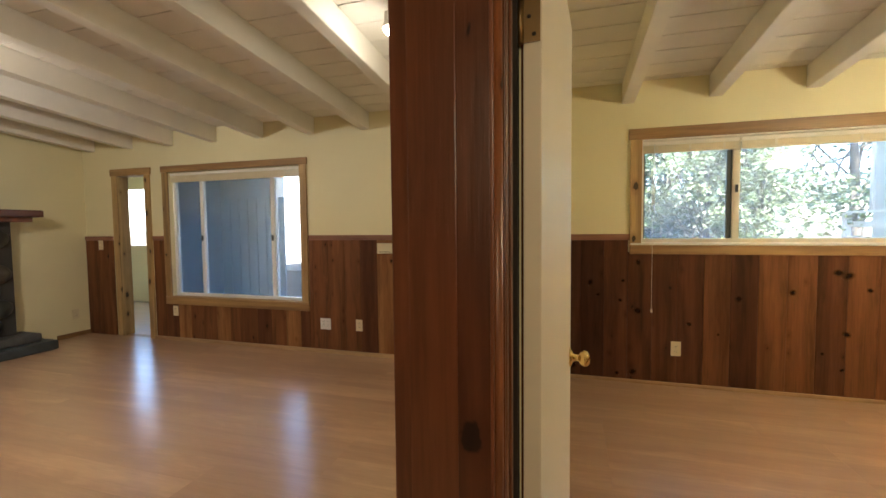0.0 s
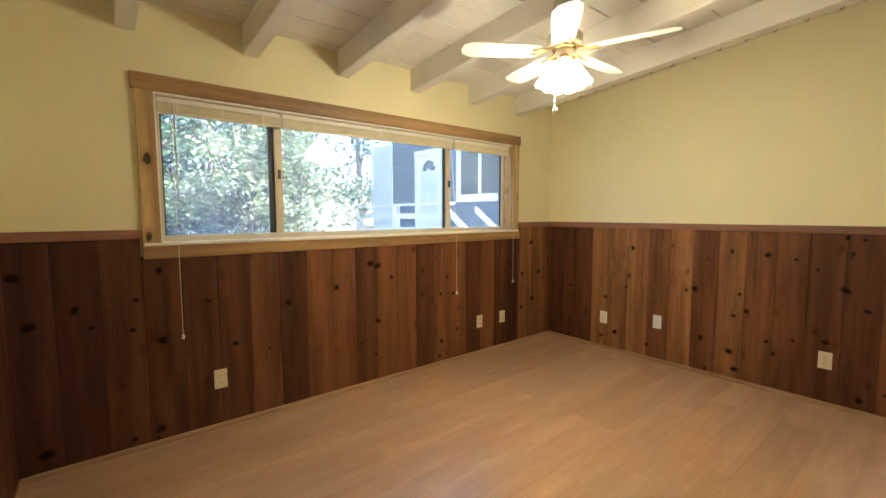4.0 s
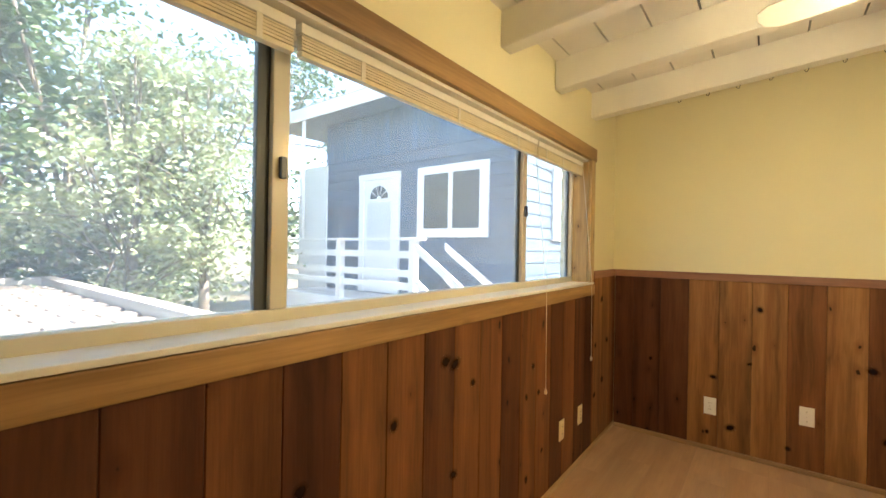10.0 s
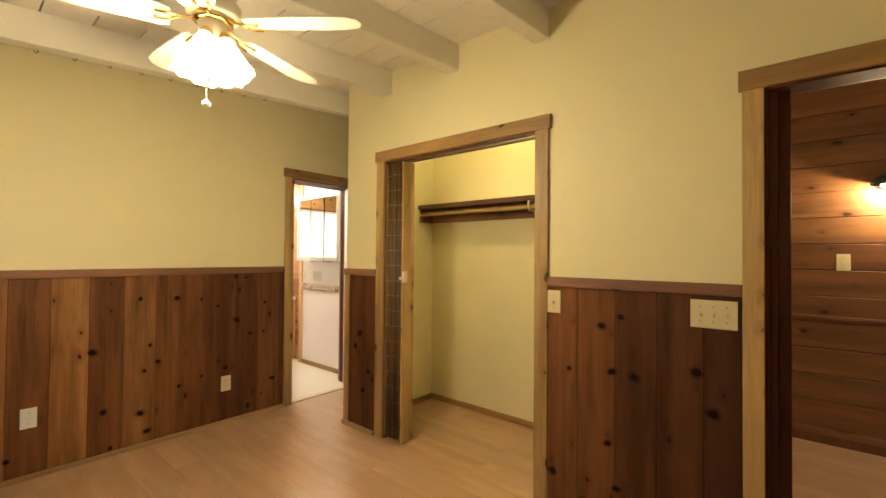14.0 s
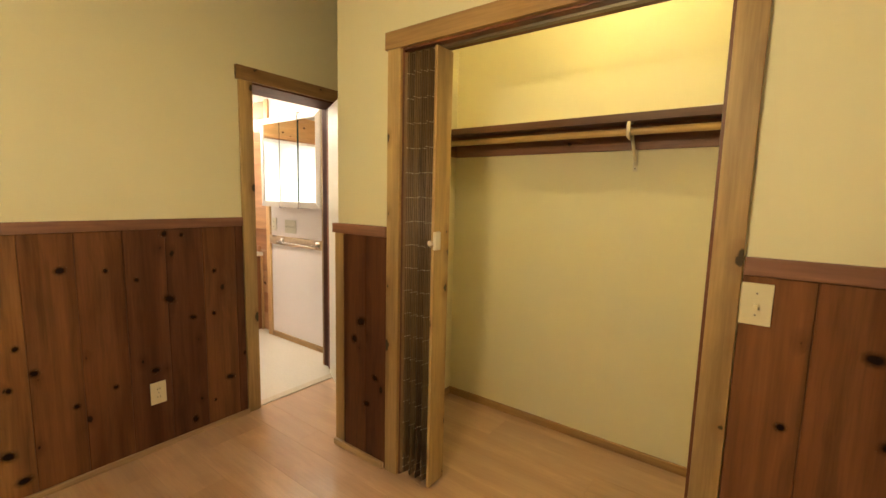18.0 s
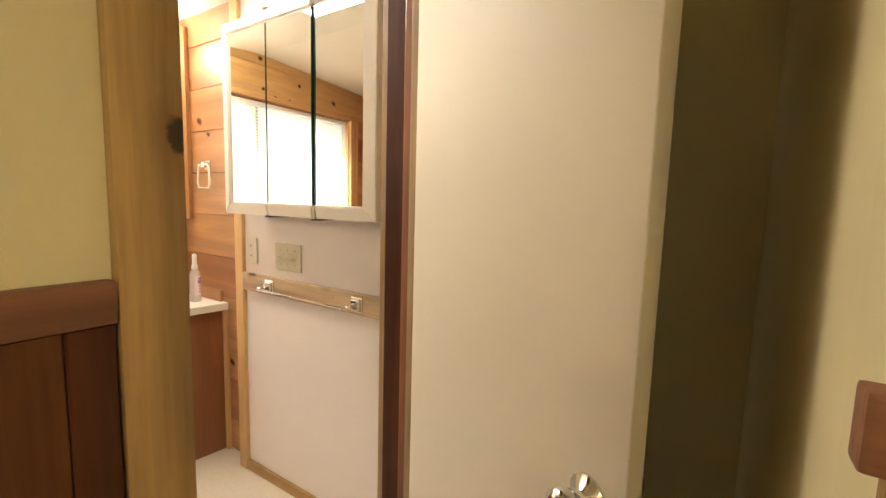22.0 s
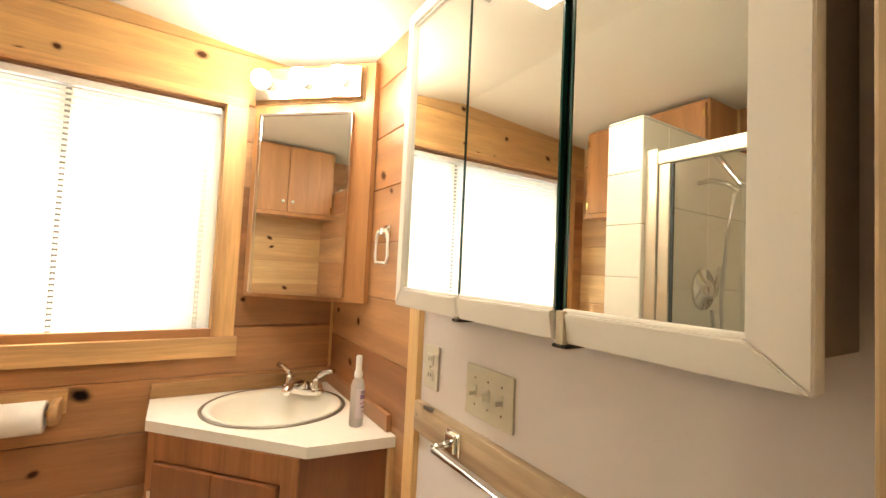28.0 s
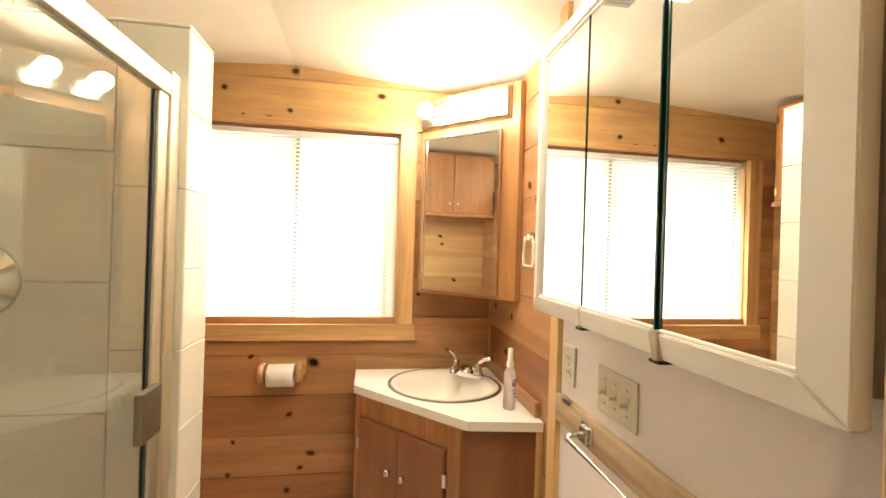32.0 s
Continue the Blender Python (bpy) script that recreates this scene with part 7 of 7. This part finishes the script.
def tree(at, height, spread, leaves, size, seed, mat, label, clumps=26, low=0.15):
    """A tapered trunk with limbs, and a crown of separate folded leaves gathered in clumps."""
    rng = random.Random(seed)
    t = thing("tree", at, label, "tree", "garden trees")
    trunk = bmesh.new()
    top = Vector((rng.uniform(-0.2, 0.2), rng.uniform(-0.2, 0.2), height * 0.55))
    tube(trunk, (0, 0, 0), top * 0.5, height * 0.02, height * 0.014, 9)
    tube(trunk, top * 0.5, top, height * 0.014, height * 0.008, 9)
    verts, faces = [], []
    for c in range(clumps):
        a, u = rng.uniform(0, 2 * math.pi), rng.uniform(0.25, 1.0)
        z = height * rng.uniform(low, 0.97)
        wide = math.sin(math.pi * min(1, max(0.12, (z / height) * 0.85 + 0.12))) * spread
        centre = Vector((math.cos(a) * u * wide, math.sin(a) * u * wide, z))
        root = top * rng.uniform(0.25, 1.0)
        midp = (root + centre) / 2 + Vector((0, 0, 0.12 * height * rng.uniform(-0.3, 0.6)))
        bent(trunk, [root, midp, centre], height * 0.0035, 5)
        for _ in range(leaves // clumps):
            q = centre + Vector((rng.gauss(0, 0.30), rng.gauss(0, 0.30), rng.gauss(0, 0.20))) * spread * 0.55
            s = size * rng.uniform(0.6, 1.25)
            m3 = Euler((rng.uniform(-0.9, 0.9), rng.uniform(-0.9, 0.9), rng.uniform(0, 6.28))).to_matrix()
            base = len(verts)
            for lx, ly, lz in ((0, -0.5, 0), (0.42, -0.1, 0.10), (0.22, 0.3, 0.06), (0, 0.62, -0.05), (-0.22, 0.3, 0.06), (-0.42, -0.1, 0.10)):
                verts.append(q + m3 @ Vector((lx * s, ly * s, lz * s)))
            faces += [(base, base + 1, base + 2, base + 3), (base, base + 3, base + 4, base + 5)]
    part("trunk", trunk, mat_bark, t)
    me = bpy.data.meshes.new("crown")
    me.from_pydata([tuple(v) for v in verts], [], faces)
    me.materials.append(mat)
    crown = new("crown", me)
    crown.parent = t
    return t


tree((0.2, 12.6, -0.15), 6.5, 2.6, 7000, 0.175, 1, mat_leaf, "tall leafy green tree behind the patio", 34, 0.04)
tree((2.4, 12.9, -0.15), 7.5, 2.7, 9000, 0.13, 2, mat_leaf, "tall leafy green tree behind the patio", 34, 0.04)
tree((-2.6, 12.4, -0.15), 7.0, 2.8, 6500, 0.18, 3, mat_leaf, "tall leafy green tree behind the patio", 30, 0.04)
tree((4.0, 13.6, -0.15), 5.2, 2.2, 6000, 0.13, 4, mat_leaf_pale, "leafy green tree beside the blue house", 26, 0.04)
tree((3.55, 10.0, -0.15), 4.6, 1.35, 4200, 0.085, 5, mat_leaf_pale, "slender sunlit shrub with pale leaves", 30, 0.12)
tree((2.75, 10.6, -0.15), 4.9, 1.5, 4400, 0.085, 6, mat_leaf_pale, "slender sunlit shrub with pale leaves", 30, 0.1)
tree((-5.0, 13.5, -0.15), 7.5, 2.8, 6000, 0.14, 7, mat_leaf, "tall leafy green tree in the garden", 26, 0.04)
tree((8.0, 15.5, -0.15), 9.0, 3.2, 6000, 0.16, 8, mat_leaf, "tall leafy green tree behind the blue house", 26, 0.2)
tree((-1.4, 16.4, -0.15), 8.0, 3.3, 6500, 0.2, 9, mat_leaf, "dense green tree behind the garden trees", 30, 0.02)
tree((1.6, 16.8, -0.15), 8.5, 3.4, 6500, 0.2, 10, mat_leaf, "dense green tree behind the garden trees", 30, 0.02)
tree((-4.4, 16.2, -0.15), 8.0, 3.3, 5500, 0.2, 11, mat_leaf, "dense green tree behind the garden trees", 28, 0.02)
fence = thing("garden_fence", (-3.0, 9.0, -0.15), "white painted board fence in the sun", "fence")
fence.location = (-5.6, 8.4, -0.15)
for k in range(22):
    block("board", mat_white_trim, -2.2 + k * 0.2, -2.2 + k * 0.2 + 0.19, -0.012, 0.012, 0, 2.0, bev=0.003, parent=fence)
for z in (0.4, 1.6):
    block("rail", mat_white_trim, -2.2, 2.2, 0.012, 0.05, z - 0.04, z + 0.04, parent=fence)

# ---- floor planks last ----
def floor_rows(x0, x1, y0, y1, seed, width=0.195, length=1.2):
    rng = random.Random(seed)
    y = y1
    while y > y0 + 0.01:
        lo_y = max(y - width, y0)
        x = x0 - rng.choice((0.0, 0.3, 0.6, 0.9))
        while x < x1 - 0.01:
            p, q = max(x, x0), min(x + length, x1)
            if q - p > 0.02:
                piece("floor_plank", mat_floor, (q - p - 0.0006, y - lo_y - 0.0006, 0.006), ((p + q) / 2, (y + lo_y) / 2, -0.003), floor, 0.0004)
            x += length
        y = lo_y


floor_rows(XL, XR, YC, YW, 1)
floor_rows(-0.3, 4.0, -0.9, YC, 2)
floor_rows(-5.75, -0.3, -0.9, 4.1, 3, 0.195, 2.4)
